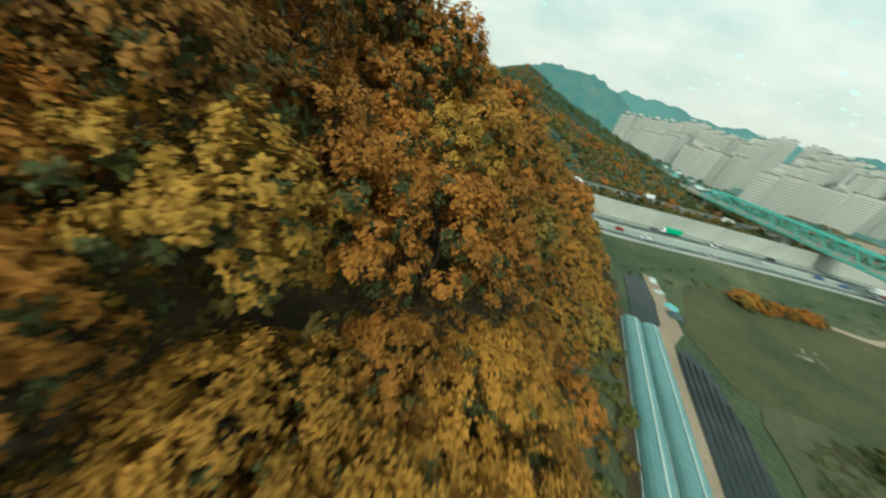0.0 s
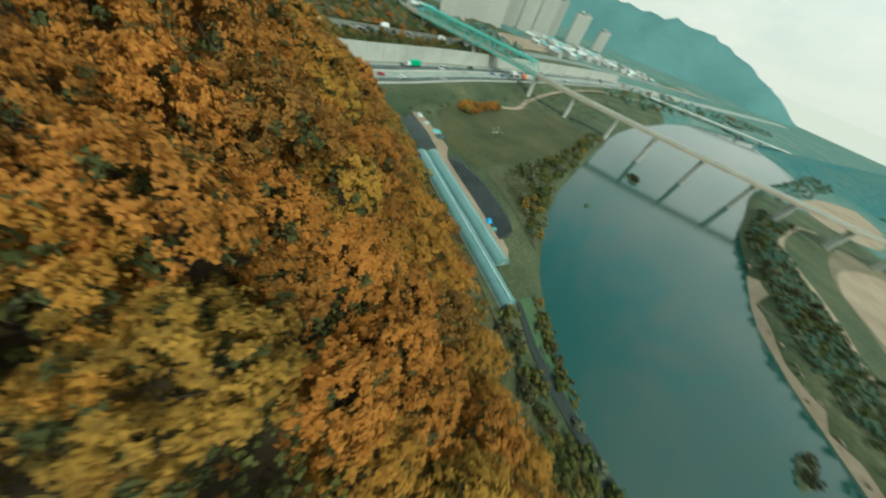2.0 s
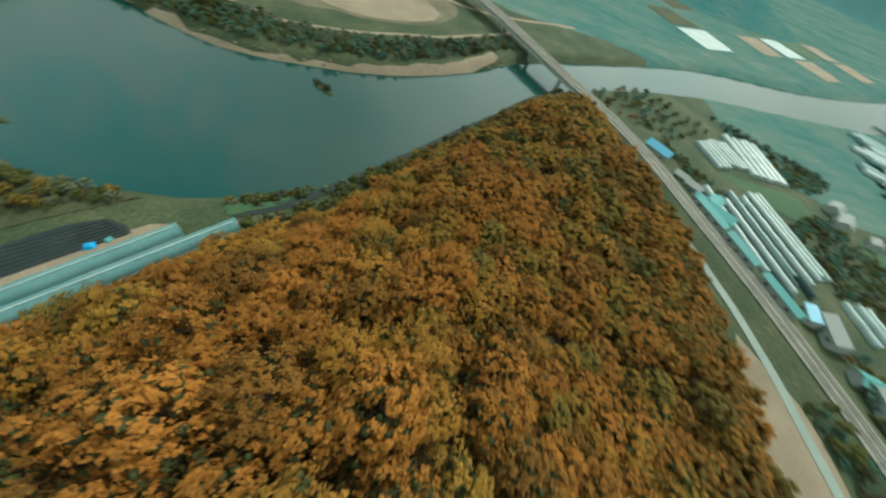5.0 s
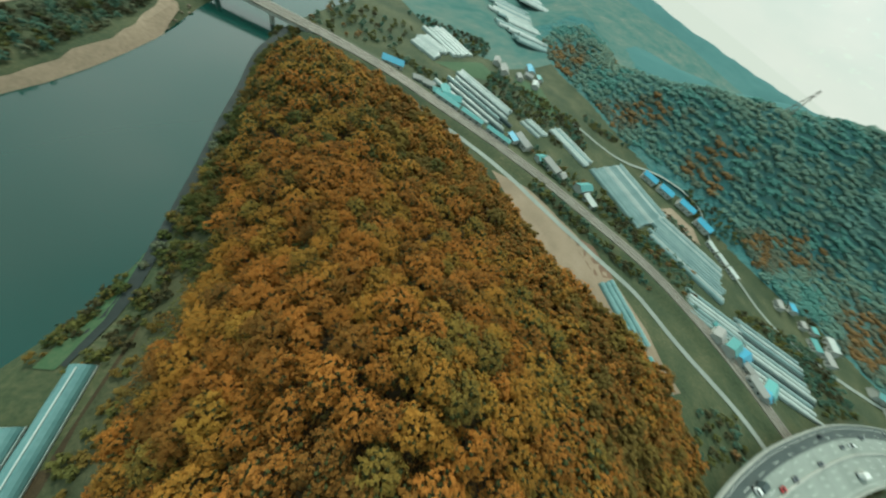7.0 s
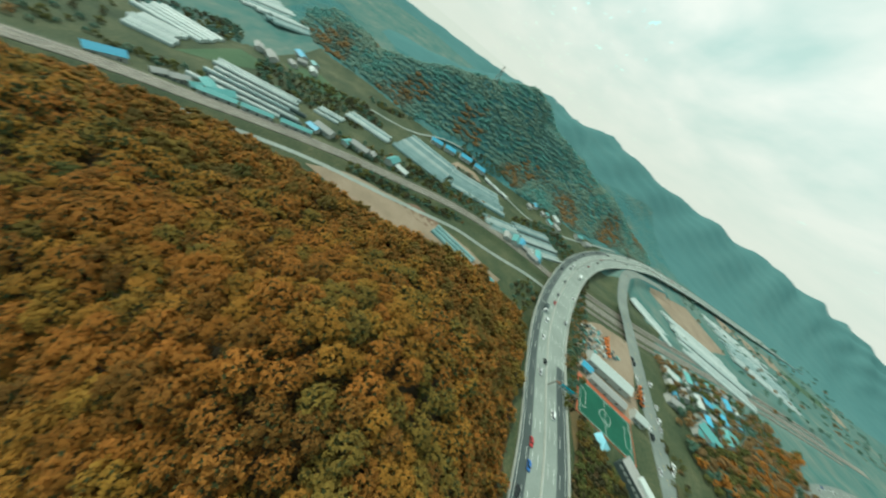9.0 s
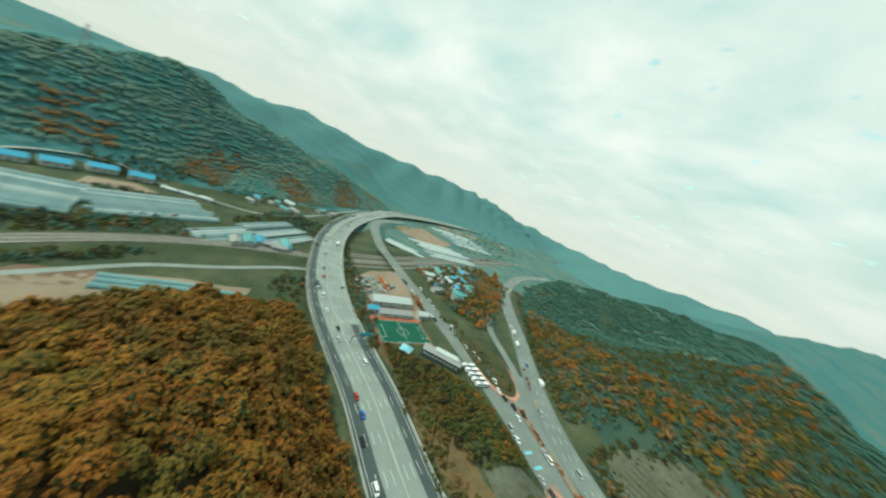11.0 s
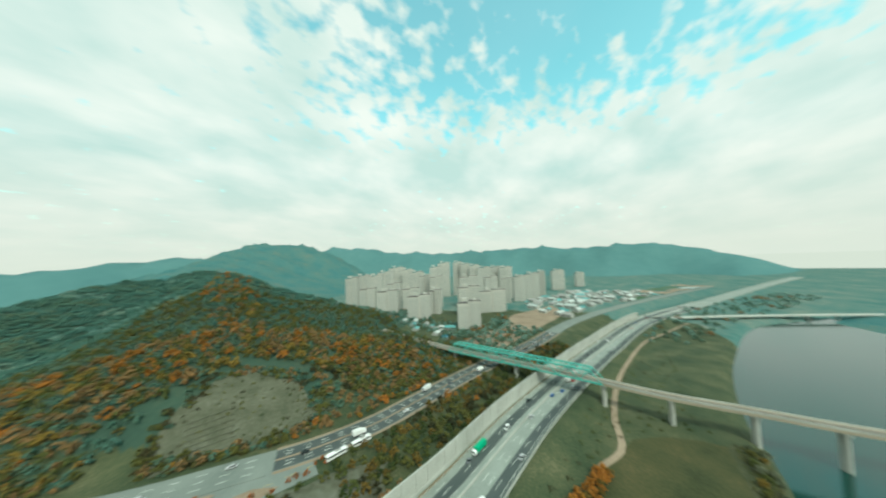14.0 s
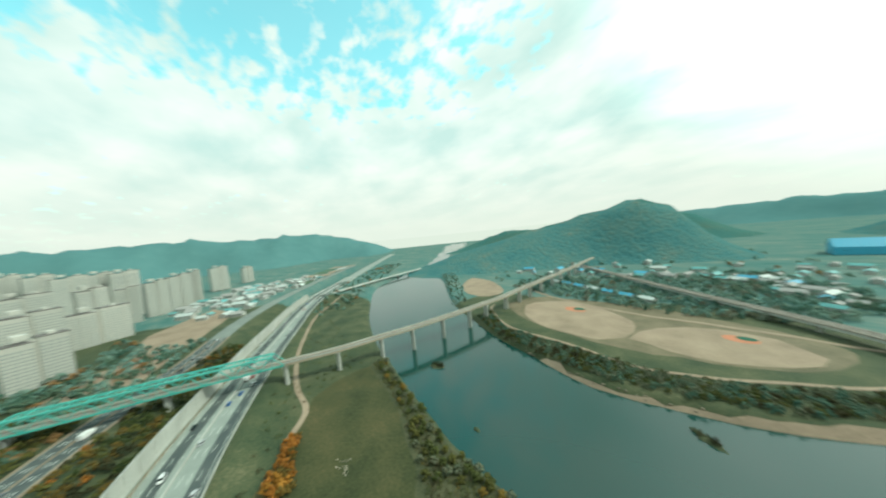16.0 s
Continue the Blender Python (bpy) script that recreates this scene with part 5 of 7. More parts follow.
def leaf_cloud(rng, n, clumps, rx, rz, size, base, tips=9, heart=0.82, lie=0.4):
    """Three-cornered leaf sprays gathered on the shoots of uneven clumps that make up a crown; returns vertices and triangles."""
    th = np.arange(clumps) * 2.4 + rng.uniform(-0.5, 0.5, clumps)
    u = np.linspace(-0.35, 1.0, clumps) + rng.uniform(-0.08, 0.04, clumps)
    rr = np.sqrt(np.maximum(0.02, 1 - u * u)) * rng.uniform(0.6, 0.98, clumps)
    cs = np.stack([rx * rr * np.cos(th), rx * rr * np.sin(th), base + rz * u * rng.uniform(0.8, 1.0, clumps)], 1)
    cr = rx * rng.uniform(0.24, 0.40, clumps) * min(1.25, (20 / clumps) ** 0.35)
    k = clumps * tips
    sd = rng.normal(size=(k, 3)) + np.array([0, 0, 0.45])
    sd /= np.linalg.norm(sd, axis=1)[:, None]
    owner = np.arange(k) % clumps
    sp = cs[owner] + sd * (cr[owner] * rng.uniform(0.78, 1.12, k))[:, None] * np.array([1, 1, 0.85])
    which = rng.choice(k, n, p=cr[owner] ** 2 / (cr[owner] ** 2).sum())
    c = sp[which] + rng.normal(size=(n, 3)) * (cr[owner[which]] * 0.15)[:, None]
    out = c - np.array([0, 0, base - 0.25 * rz])
    out /= np.linalg.norm(out, axis=1)[:, None]
    nrm = 0.8 * sd[which] + 0.75 * out + 0.42 * rng.normal(size=(n, 3)) + np.array([0, 0, lie])
    nrm /= np.linalg.norm(nrm, axis=1)[:, None]
    a = np.cross(nrm, rng.normal(size=(n, 3)))
    a /= np.linalg.norm(a, axis=1)[:, None]
    b = np.cross(nrm, a)
    s = (size * rng.uniform(0.6, 1.35, n))[:, None]
    v = np.stack([c - a * s, c + a * s * 0.8 + b * s * 0.5, c + a * s * 0.3 - b * s], 1).reshape(-1, 3)
    t = np.arange(3 * n).reshape(-1, 3)
    # downward sprays and all cores get the inner colour, painting shade in the crown
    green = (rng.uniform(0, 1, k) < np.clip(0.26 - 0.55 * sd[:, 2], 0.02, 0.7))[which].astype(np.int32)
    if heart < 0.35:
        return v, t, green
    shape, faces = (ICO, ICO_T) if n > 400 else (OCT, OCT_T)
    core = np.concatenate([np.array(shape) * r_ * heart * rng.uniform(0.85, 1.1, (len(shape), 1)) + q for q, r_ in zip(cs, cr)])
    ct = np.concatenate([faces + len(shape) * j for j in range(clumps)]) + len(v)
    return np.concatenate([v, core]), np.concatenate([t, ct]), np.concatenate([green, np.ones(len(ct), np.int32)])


def limb(bm, a, b, r1, r2, seg=6):
    a, b = Vector(a), Vector(b)
    q = (b - a).to_track_quat("Z", "Y")
    bmesh.ops.create_cone(bm, cap_ends=True, segments=seg, radius1=r1, radius2=r2, depth=(b - a).length, matrix=Matrix.LocRotScale((a + b) / 2, q, None))


def trunk_mesh(rng, height, r):
    bm = bmesh.new()
    x = y = 0.0
    prev = (0, 0, -0.6)
    for k in range(1, 4):
        p = (x + rng.uniform(-0.25, 0.25) * k, y + rng.uniform(-0.25, 0.25) * k, height * k / 3)
        limb(bm, prev, p, r * (1 - 0.24 * (k - 1)), r * (1 - 0.24 * k))
        prev = p
    for _ in range(6):
        a = rng.uniform(0, 6.28)
        z = height * rng.uniform(0.45, 0.9)
        ln = height * rng.uniform(0.28, 0.42)
        limb(bm, (0, 0, z), (ln * math.cos(a), ln * math.sin(a), z + ln * rng.uniform(0.5, 1.0)), r * 0.4, r * 0.1, 5)
    return from_bm("trunk", bm, M["bark"])


RNG = np.random.default_rng(11)
VARIANTS = []
for k, hue in enumerate(("amber", "orange", "gold", "copper", "amber", "orange", "rust", "amber", "ochre", "rust", "orange", "copper") * 2):
    count, spray = ((4200, 0.185), (9600, 0.118))[k // 12]
    rng = np.random.default_rng(100 + k)
    h, rx = rng.uniform(3.6, 4.6), rng.uniform(3.2, 4.0)
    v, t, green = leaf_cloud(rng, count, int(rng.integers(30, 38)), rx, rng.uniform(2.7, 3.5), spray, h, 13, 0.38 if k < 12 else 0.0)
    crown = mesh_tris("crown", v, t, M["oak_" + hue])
    crown.materials.append(M["leaf_inner_shade"])
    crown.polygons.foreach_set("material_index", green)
    VARIANTS.append((trunk_mesh(rng, h + 0.8, 0.2), crown))


def scatter(count, inside, spacing, seed):
    """Points inside a polygon, kept apart."""
    rng = np.random.default_rng(seed)
    p = np.asarray(inside, float)
    lo, hi = p.min(0), p.max(0)
    cand = rng.uniform(lo, hi, (count * 8, 2))
    cand = cand[poly_sd(cand[:, 0], cand[:, 1], p) > 0]
    kept, cells = [], {}
    for c in cand:
        key = (int(c[0] // spacing), int(c[1] // spacing))
        if any(np.hypot(*(c - q)) < spacing for i in (-1, 0, 1) for j in (-1, 0, 1) for q in cells.get((key[0] + i, key[1] + j), ())):
            continue
        cells.setdefault(key, []).append(c)
        kept.append(c)
        if len(kept) >= count:
            break
    return np.array(kept)


WOOD = [(-138, -25), (-126, 32), (-123, 63), (-127, 128), (-118, 158), (-84, 149), (-41, 134), (4, 119), (74, 96), (79, 68), (42, 26), (13, 2), (-4, -20), (-15, -44), (-29, -70), (-48, -103), (-73, -136), (-97, -142), (-126, -105), (-140, -60)]
SPOTS = scatter(3900, WOOD, 4.35, 21)
# single trees along the strip of slope below the flight
near_strip = [(28, 40), (30, 5), (14, -18), (-6, -34), (-40, -28), (-52, 8), (-38, 40), (0, 58)]
inner = poly_sd(SPOTS[:, 0], SPOTS[:, 1], near_strip)
order = np.argsort(-inner)
single, rest = SPOTS[order[:290]], SPOTS[order[290:]]
single = np.concatenate([single, np.array([(-3.0, -8.0), (-11.0, -17.0), (-16.0, 10.0), (0.5, 2.5), (1.5, 17.5), (-25.5, -13.5), (-11.5, 14.5), (0.0, 12.0)])])  # the widest gaps
zs = terrain(single[:, 0], single[:, 1])
dense = poly_sd(single[:, 0], single[:, 1], [(18, 18), (12, -14), (-14, -20), (-36, -10), (-32, 20), (-8, 28)]) > 0
for (px, py), g, full in zip(single, zs, dense):
    tm, cm = VARIANTS[int(RNG.integers(0, 12)) + (12 if full else 0)]
    t = tagged(new("oak_tree", None), "autumn oak tree with orange and golden leaves", "tree", "trees on the wooded hill")
    k = RNG.uniform(0.82, 1.22)
    t.matrix_world = pose(px, py, g, 0, 0, RNG.uniform(0, 360)) @ Matrix.Diagonal((k, k, k * RNG.uniform(0.92, 1.2), 1))
    part("trunk", tm, t)
    part("crown", cm, t)


def woodland(name, label, spots, mat, per, size, rx, rz, h, seed, clumps=7, lift=0.0, patchy=0.35, heart=0.82, lie=0.4, inner=None):
    """Many far crowns joined into one mesh."""
    rng = np.random.default_rng(seed)
    lib = [leaf_cloud(rng, per, clumps, rx, rz, size, h, heart=heart, lie=lie) for _ in range(6)]
    if lift == 0:
        spots = spots[terrain(spots[:, 0], spots[:, 1]) > 0.25]
    g = terrain(spots[:, 0], spots[:, 1]) + lift
    hues = mat if isinstance(mat, (list, tuple)) else [mat]
    vs, ts, fm, n = [], [], [], 0
    for (px, py), z in zip(spots, g):
        v, t, green = lib[int(rng.integers(0, 6))]
        a, k = rng.uniform(0, 6.28), rng.uniform(0.75, 1.25)
        c, s_ = math.cos(a) * k, math.sin(a) * k
        w = np.column_stack([v[:, 0] * c - v[:, 1] * s_ + px, v[:, 0] * s_ + v[:, 1] * c + py, v[:, 2] * k * rng.uniform(0.88, 1.15) + z])
        vs.append(w)
        ts.append(t + n)
        n += len(w)
        drift = 0.5 + 0.28 * math.sin(px / 23 + 1.7 * math.sin(py / 31)) + 0.22 * math.sin(py / 17 + px / 41)
        own = min(len(hues) - 1, max(0, int(len(hues) * (drift * patchy + rng.uniform(0, 1) * (1 - patchy)))))
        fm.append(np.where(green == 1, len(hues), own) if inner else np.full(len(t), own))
    me = mesh_tris(name, np.concatenate(vs), np.concatenate(ts), hues[0])
    for m in list(hues[1:]) + ([inner] if inner else []):
        me.materials.append(m)
    me.polygons.foreach_set("material_index", np.concatenate(fm).astype(np.int32))
    ob = new(name, me)
    return tagged(ob, label, "trees", kind="stuff")


HUES = [M["leaf_" + q] for q in ("umber", "copper", "orange", "amber", "gold", "orange", "amber", "gold", "ochre", "copper", "ochre", "rust", "olive")]
# rust hues, kept darker so the shaded west and north flanks show in colour
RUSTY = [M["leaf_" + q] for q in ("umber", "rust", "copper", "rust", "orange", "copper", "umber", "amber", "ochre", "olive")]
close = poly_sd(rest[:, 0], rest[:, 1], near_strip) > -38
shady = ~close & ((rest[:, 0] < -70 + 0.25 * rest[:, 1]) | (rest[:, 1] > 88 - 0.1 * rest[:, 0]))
woodland("autumn_thicket", "close-grown autumn oaks in orange, gold and olive", rest[close], HUES, 2300, 0.24, 3.7, 3.3, 4.2, 30, 30, heart=0.5, inner=M["leaf_inner_shade"], patchy=0.25)
woodland("autumn_woodland", "dense autumn oak wood in orange, gold and olive", rest[~close & ~shady], HUES, 1000, 0.33, 3.9, 3.5, 4.0, 31, 26, heart=0.62, inner=M["leaf_inner_shade"], patchy=0.3)
# umber inner leaves here paint the shade inside the rusty crowns
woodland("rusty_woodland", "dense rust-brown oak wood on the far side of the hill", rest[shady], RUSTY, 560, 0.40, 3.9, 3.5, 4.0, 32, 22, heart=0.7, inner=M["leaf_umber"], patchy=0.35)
under = scatter(1500, near_strip, 1.7, 29)
woodland("undergrowth", "dark brown and olive undergrowth below the oaks", under, [M["leaf_olive"], M["leaf_umber"], M["leaf_rust"]], 130, 0.19, 1.7, 1.4, 1.7, 28, 5, heart=0.3)
# scrub on the steep eastern foot, and along the banks
scrub = scatter(190, [(26, -10), (52, 15), (84, 56), (92, 62), (95, 82), (70, 70), (40, 20), (8, -26)], 2.2, 33)
woodland("hillside_scrub", "brown and olive scrub on the steep hill foot", scrub, [M["leaf_brown"], M["leaf_olive"], M["leaf_umber"]], 70, 0.4, 1.5, 1.0, 0.9, 34, 5)
field("bank_strip", "rough olive scrub grass along the river bank", wobble([(60, -19), (92, -17), (122, -18), (150, -22), (186, -28), (228, -37), (228, -24), (188, -16), (152, -9), (116, 4), (96, 16), (84, 4), (66, -13)], 7, 0.7, 17), M["scrub_grass"], 0.2, 3, "verge")
reeds = scatter(420, [(66, -18), (92, -16), (122, -17), (150, -21), (186, -27), (228, -36), (228, -26), (188, -18), (152, -10), (118, 0), (98, 8), (80, -4)], 1.9, 154)
woodland("bank_reeds", "tan and olive reeds and low scrub on the river bank", reeds, [M["leaf_green"], M["leaf_moss"], M["leaf_brown"], M["leaf_olive"]], 60, 0.22, 1.2, 0.8, 0.5, 155, 6, heart=0.3)
bank = np.concatenate([scatter(60, [(88, -18), (112, 4), (128, -4), (150, -12), (186, -20), (226, -30), (228, -38), (186, -29), (150, -23), (122, -17)], 3.5, 35), scatter(30, [(64, -16), (88, -4), (92, -16), (70, -20)], 3.0, 36), scatter(60, [(24, -33), (6, -48), (-14, -72), (-35, -100), (-58, -128), (-62, -126), (-38, -97), (-17, -69), (3, -44), (21, -29)], 3.0, 37)])
woodland("riverside_willows", "olive and tan willow thicket along the river bank", bank, [M["leaf_green"], M["leaf_moss"], M["leaf_willow"], M["leaf_olive"], M["leaf_ochre"]], 420, 0.22, 1.8, 1.6, 1.4, 38, 10, lie=0.1)
far_bank = np.concatenate([scatter(1200, [(240, -162), (186, -137), (140, -127), (92, -120), (50, -128), (12, -143), (-24, -173), (-60, -211), (-56, -226), (-16, -190), (20, -165), (60, -148), (110, -148), (190, -152), (236, -184)], 2.4, 39), scatter(260, [(300, -180), (430, -270), (600, -390), (590, -420), (420, -300), (300, -205)], 6, 40)])
woodland("far_bank_trees", "olive and brown trees and reeds along the far river bank", far_bank, [M["leaf_willow"], M["leaf_willow"], M["leaf_green"], M["leaf_slope"], M["leaf_brown"], M["leaf_willow"]], 90, 0.38, 1.9, 1.5, 1.1, 41, 6, patchy=0.5, lie=0.3)
red = scatter(46, [(143, 50), (151, 56), (166, 51), (183, 43), (182, 37), (166, 43), (146, 46)], 2.2, 42)
woodland("red_shrubs", "row of rusty orange shrubs in the meadow", red, [M["leaf_copper"], M["leaf_orange"], M["leaf_umber"], M["leaf_copper"], M["leaf_amber"]], 170, 0.36, 1.9, 1.5, 1.4, 43, 8)
mea = scatter(150, [(96, 62), (118, 78), (150, 68), (240, 42), (330, 8), (400, -40), (300, -30), (232, -20), (216, 24), (180, 46), (140, 60)], 6, 44)
woodland("meadow_scrub", "low olive scrub in the meadow", mea, [M["leaf_green"], M["leaf_moss"], M["leaf_brown"]], 70, 0.26, 1.5, 0.6, 0.35, 45, 6, heart=0.3, lie=1.0)
cutw = np.concatenate([scatter(260, [(-62, 192), (-38, 200), (-14, 212), (20, 214), (48, 194), (30, 172), (0, 170), (-40, 182)], 2.6, 46), scatter(26, [(34, 172), (60, 190), (100, 170), (140, 142), (104, 136), (66, 150)], 5.0, 86)])
woodland("roadside_scrub", "brown and olive scrub above the expressway", cutw, [M["leaf_brown"], M["leaf_umber"], M["leaf_olive"], M["leaf_moss"], M["leaf_copper"]], 150, 0.42, 2.3, 1.8, 1.8, 47, 8)
rs = scatter(70, [(-20, 166), (20, 160), (60, 146), (110, 128), (150, 114), (154, 120), (114, 136), (66, 152), (24, 168), (-16, 174)], 2.6, 87)
woodland("cutting_shrubs", "rusty shrubs along the top of the cutting", rs, [M["leaf_tawny"], M["leaf_olive"]], 70, 0.4, 1.5, 1.1, 0.9, 88, 6)
hn = scatter(2600, [(20, 330), (62, 268), (100, 282), (150, 280), (178, 235), (190, 178), (240, 158), (300, 140), (330, 260), (400, 350), (360, 430), (200, 470), (60, 470), (-20, 430)], 4.9, 48)
woodland("mixed_hill_woodland", "mixed olive, dark green and brown wood on the near flank of the hill", hn, [M["leaf_fir"], M["leaf_slope"], M["leaf_moss"], M["leaf_green"], M["leaf_slope"], M["leaf_olive"], M["leaf_brown"]], 44, 0.75, 3.1, 2.3, 2.0, 49, 5, heart=0.8, patchy=0.5)
ht = scatter(2600, [(60, 470), (200, 470), (360, 430), (420, 480), (440, 640), (420, 800), (330, 900), (226, 900), (83, 760), (-30, 690), (-60, 600), (-20, 430)], 6.6, 148)
woodland("hilltop_woodland", "blue-green wood with dun patches on the hilltop", ht, [M["leaf_fir"], M["leaf_slope"], M["leaf_fir"], M["leaf_fir"], M["leaf_mountain_hazed"]], 40, 1.2, 5.2, 1.5, 1.0, 89, 7, patchy=0.7, lie=0.9)
rust = scatter(400, [(62, 290), (100, 285), (160, 270), (200, 200), (260, 165), (270, 230), (230, 300), (150, 340), (90, 380), (20, 460), (-20, 470), (0, 400), (20, 350)], 6.2, 90)
rust = np.concatenate([rust, scatter(70, [(140, 320), (180, 315), (230, 410), (290, 540), (255, 570), (190, 450)], 8, 162)])
woodland("rusty_trees", "rusty orange trees on the lower slope", rust, [M["leaf_tawny"], M["leaf_copper"], M["leaf_tawny"], M["leaf_ochre"], M["leaf_tawny"]], 90, 0.8, 3.7, 2.9, 2.2, 91, 8, heart=0.75)
row = np.concatenate([scatter(70, [(78, 246), (96, 226), (130, 198), (165, 178), (200, 167), (240, 152), (243, 158), (203, 173), (170, 186), (136, 206), (104, 232), (86, 252)], 3.2, 54), scatter(60, [(20, 330), (40, 296), (62, 268), (72, 274), (50, 308), (30, 345)], 4.5, 55)])
woodland("roadside_trees", "orange and gold trees along the trunk road", row, [M["leaf_gold"], M["leaf_tawny"], M["leaf_olive"], M["leaf_orange"]], 90, 0.5, 1.9, 1.7, 1.8, 56, 8)
slope_scrub = scatter(120, [(84, 238), (78, 254), (104, 276), (142, 274), (166, 240), (156, 196), (130, 204)], 2.4, 57)
woodland("slope_scrub", "thin brown scrub on the cut slope", slope_scrub, [M["leaf_brown"], M["leaf_olive"], M["leaf_green"]], 30, 0.4, 1.0, 0.6, 0.3, 58, 4)
glow = scatter(150, [(-60, 305), (-28, 305), (-48, 400), (-86, 500), (-118, 570), (-98, 450), (-75, 360)], 5.0, 123)
woodland("village_edge_trees", "orange and rusty trees beside the village", glow, [M["leaf_tawny"], M["leaf_orange"], M["leaf_olive"]], 80, 0.8, 3.2, 2.8, 2.8, 124, 9)
vill = scatter(330, [(-150, 340), (-60, 300), (-28, 330), (-45, 400), (-70, 500), (-140, 540), (-165, 420)], 7, 52)
woodland("village_trees", "rusty and olive trees round the village", vill, [M["leaf_slope"], M["leaf_tawny"], M["leaf_olive"]], 70, 0.9, 3.2, 2.6, 2.6, 53, 8)

# scrub and trees over the plain west of the railway, clear of the greenhouses
def clear_of_covers(p, roads=20):
    free = np.array([all(abs((px - gx) * c_ + (py - gy) * s_) > w_ or abs(-(px - gx) * s_ + (py - gy) * c_) > l_ for gx, gy, c_, s_, w_, l_ in COVERED) for px, py in p])
    return p[free & (seg_dist(p[:, 0], p[:, 1], EXPRESSWAY)[0] > roads) & (seg_dist(p[:, 0], p[:, 1], RAILWAY[::3])[0] > 8)]


def band(line, lo, hi, count, seed):
    """Spots on one side of a line, between two distances from it."""
    rng = np.random.default_rng(seed)
    ln = smooth_line(line, 4)
    nv = line_normals(ln)
    i = rng.integers(0, len(ln), count)
    return ln[i, :2] + nv[i] * rng.uniform(lo, hi, count)[:, None] + rng.normal(0, 0.8, (count, 2))


plain_spots = clear_of_covers(scatter(2600, [(-200, -60), (-232, 40), (-240, 130), (-215, 210), (-190, 260), (-330, 330), (-360, 240), (-372, 150), (-366, 40), (-340, -90), (-300, -170), (-220, -210), (-150, -180)], 3.6, 110))
gone = (np.sin(plain_spots[:, 0] / 19) + np.sin(plain_spots[:, 1] / 23 + plain_spots[:, 0] / 50)) > -0.15
woodland("field_edge_scrub", "dark green and brown scrub between the greenhouses", plain_spots[~gone], [M["leaf_slope"], M["leaf_brown"], M["leaf_olive"], M["leaf_slope"], M["leaf_brown"]], 40, 0.7, 2.2, 1.5, 1.1, 111, 5, patchy=0.6)
# forest on the near flank of the western mountain
mt = scatter(5200, [(-352, -60), (-372, 40), (-382, 120), (-352, 190), (-352, 300), (-395, 430), (-420, 560), (-520, 600), (-560, 440), (-640, 260), (-690, 200), (-600, 60), (-560, -40), (-560, -150), (-480, -180), (-400, -150)], 5.8, 140)
mt = mt[terrain(mt[:, 0], mt[:, 1]) > 9]
foot_z = terrain(mt[:, 0], mt[:, 1]) + 9 * np.sin(mt[:, 0] / 27 + mt[:, 1] / 41) + np.random.default_rng(141).normal(0, 9, len(mt))
woodland("mountain_woodland", "haze-tinted blue-green pine wood on the mountain flank", mt[foot_z > 42], [M["leaf_peak"], M["leaf_mountain_hazed"], M["leaf_mountain_hazed"], M["leaf_peak"], M["leaf_mountain_hazed"]], 48, 1.2, 5.4, 0.9, 0.1, 142, 12, patchy=0.75, lie=1.0)
woodland("mountain_foot_woodland", "haze-tinted mixed green and rusty wood at the mountain foot", mt[foot_z <= 42], [M["leaf_mountain_hazed"], M["leaf_peak"], M["leaf_mountain_hazed"], M["leaf_mountain_hazed"], M["leaf_dun"], M["leaf_tawny"], M["leaf_dun"]], 54, 1.1, 5.2, 0.9, 0.0, 143, 12, patchy=0.8, lie=1.0)
# growth along the lane at the river foot of the hill
FOOT_LANE = [(34, -20), (23, -27), (11, -40), (-4, -60), (-22, -84), (-44, -114), (-68, -146), (-96, -168)]
foot_growth = np.concatenate([band(FOOT_LANE, 4.0, 7.5, 150, 112), band(FOOT_LANE[3:], -9, -3.0, 260, 113), band(FOOT_LANE[:4], -9, -3.0, 50, 127)])
woodland("bank_scrub", "olive and brown scrub on both sides of the riverside lane", foot_growth, [M["leaf_brown"], M["leaf_green"], M["leaf_olive"], M["leaf_umber"]], 60, 0.4, 1.6, 1.2, 0.8, 114, 5)
bank_wood = scatter(260, [(-3, -20), (7, -36), (-7, -57), (-25, -81), (-47, -111), (-71, -143), (-76, -139), (-50, -104), (-31, -71), (-17, -44)], 2.8, 144)
woodland("bank_wood", "olive and brown trees between the oak wood and the riverside lane", bank_wood, [M["leaf_moss"], M["leaf_olive"], M["leaf_umber"], M["leaf_green"], M["leaf_ochre"]], 260, 0.3, 2.3, 2.3, 2.0, 145, 10, heart=0.6)
# woods between the ball fields and the mountain across the river
across = scatter(620, [(300, -310), (200, -290), (90, -275), (-10, -300), (-60, -400), (20, -540), (90, -520), (180, -430), (300, -400)], 7.5, 115)
woodland("valley_trees", "haze-tinted blue-green trees behind the ball fields", across, [M["leaf_mountain_hazed"], M["leaf_slope"], M["leaf_mountain_hazed"], M["leaf_dun"]], 46, 1.0, 3.6, 2.6, 2.0, 116, 7)
verge = np.concatenate([band([(-30, 180), (14, 160), (70, 141), (112, 130)], -6, 4, 110, 117), band([(-59, 284), (-11, 262), (20, 250)], -12, 6, 60, 118), band([(30, 300), (-2, 362), (-41, 436), (-73, 524)], -22, -14, 90, 119)])
woodland("verge_shrubs", "olive and rusty shrubs along the road verges", verge, [M["leaf_brown"], M["leaf_olive"], M["leaf_tawny"]], 60, 0.4, 1.5, 1.1, 0.8, 120, 5)
between = scatter(420, [(112, 140), (140, 128), (172, 116), (216, 104), (284, 81), (360, 48), (372, 70), (292, 106), (234, 128), (189, 142), (152, 153), (120, 164)], 3.3, 152)
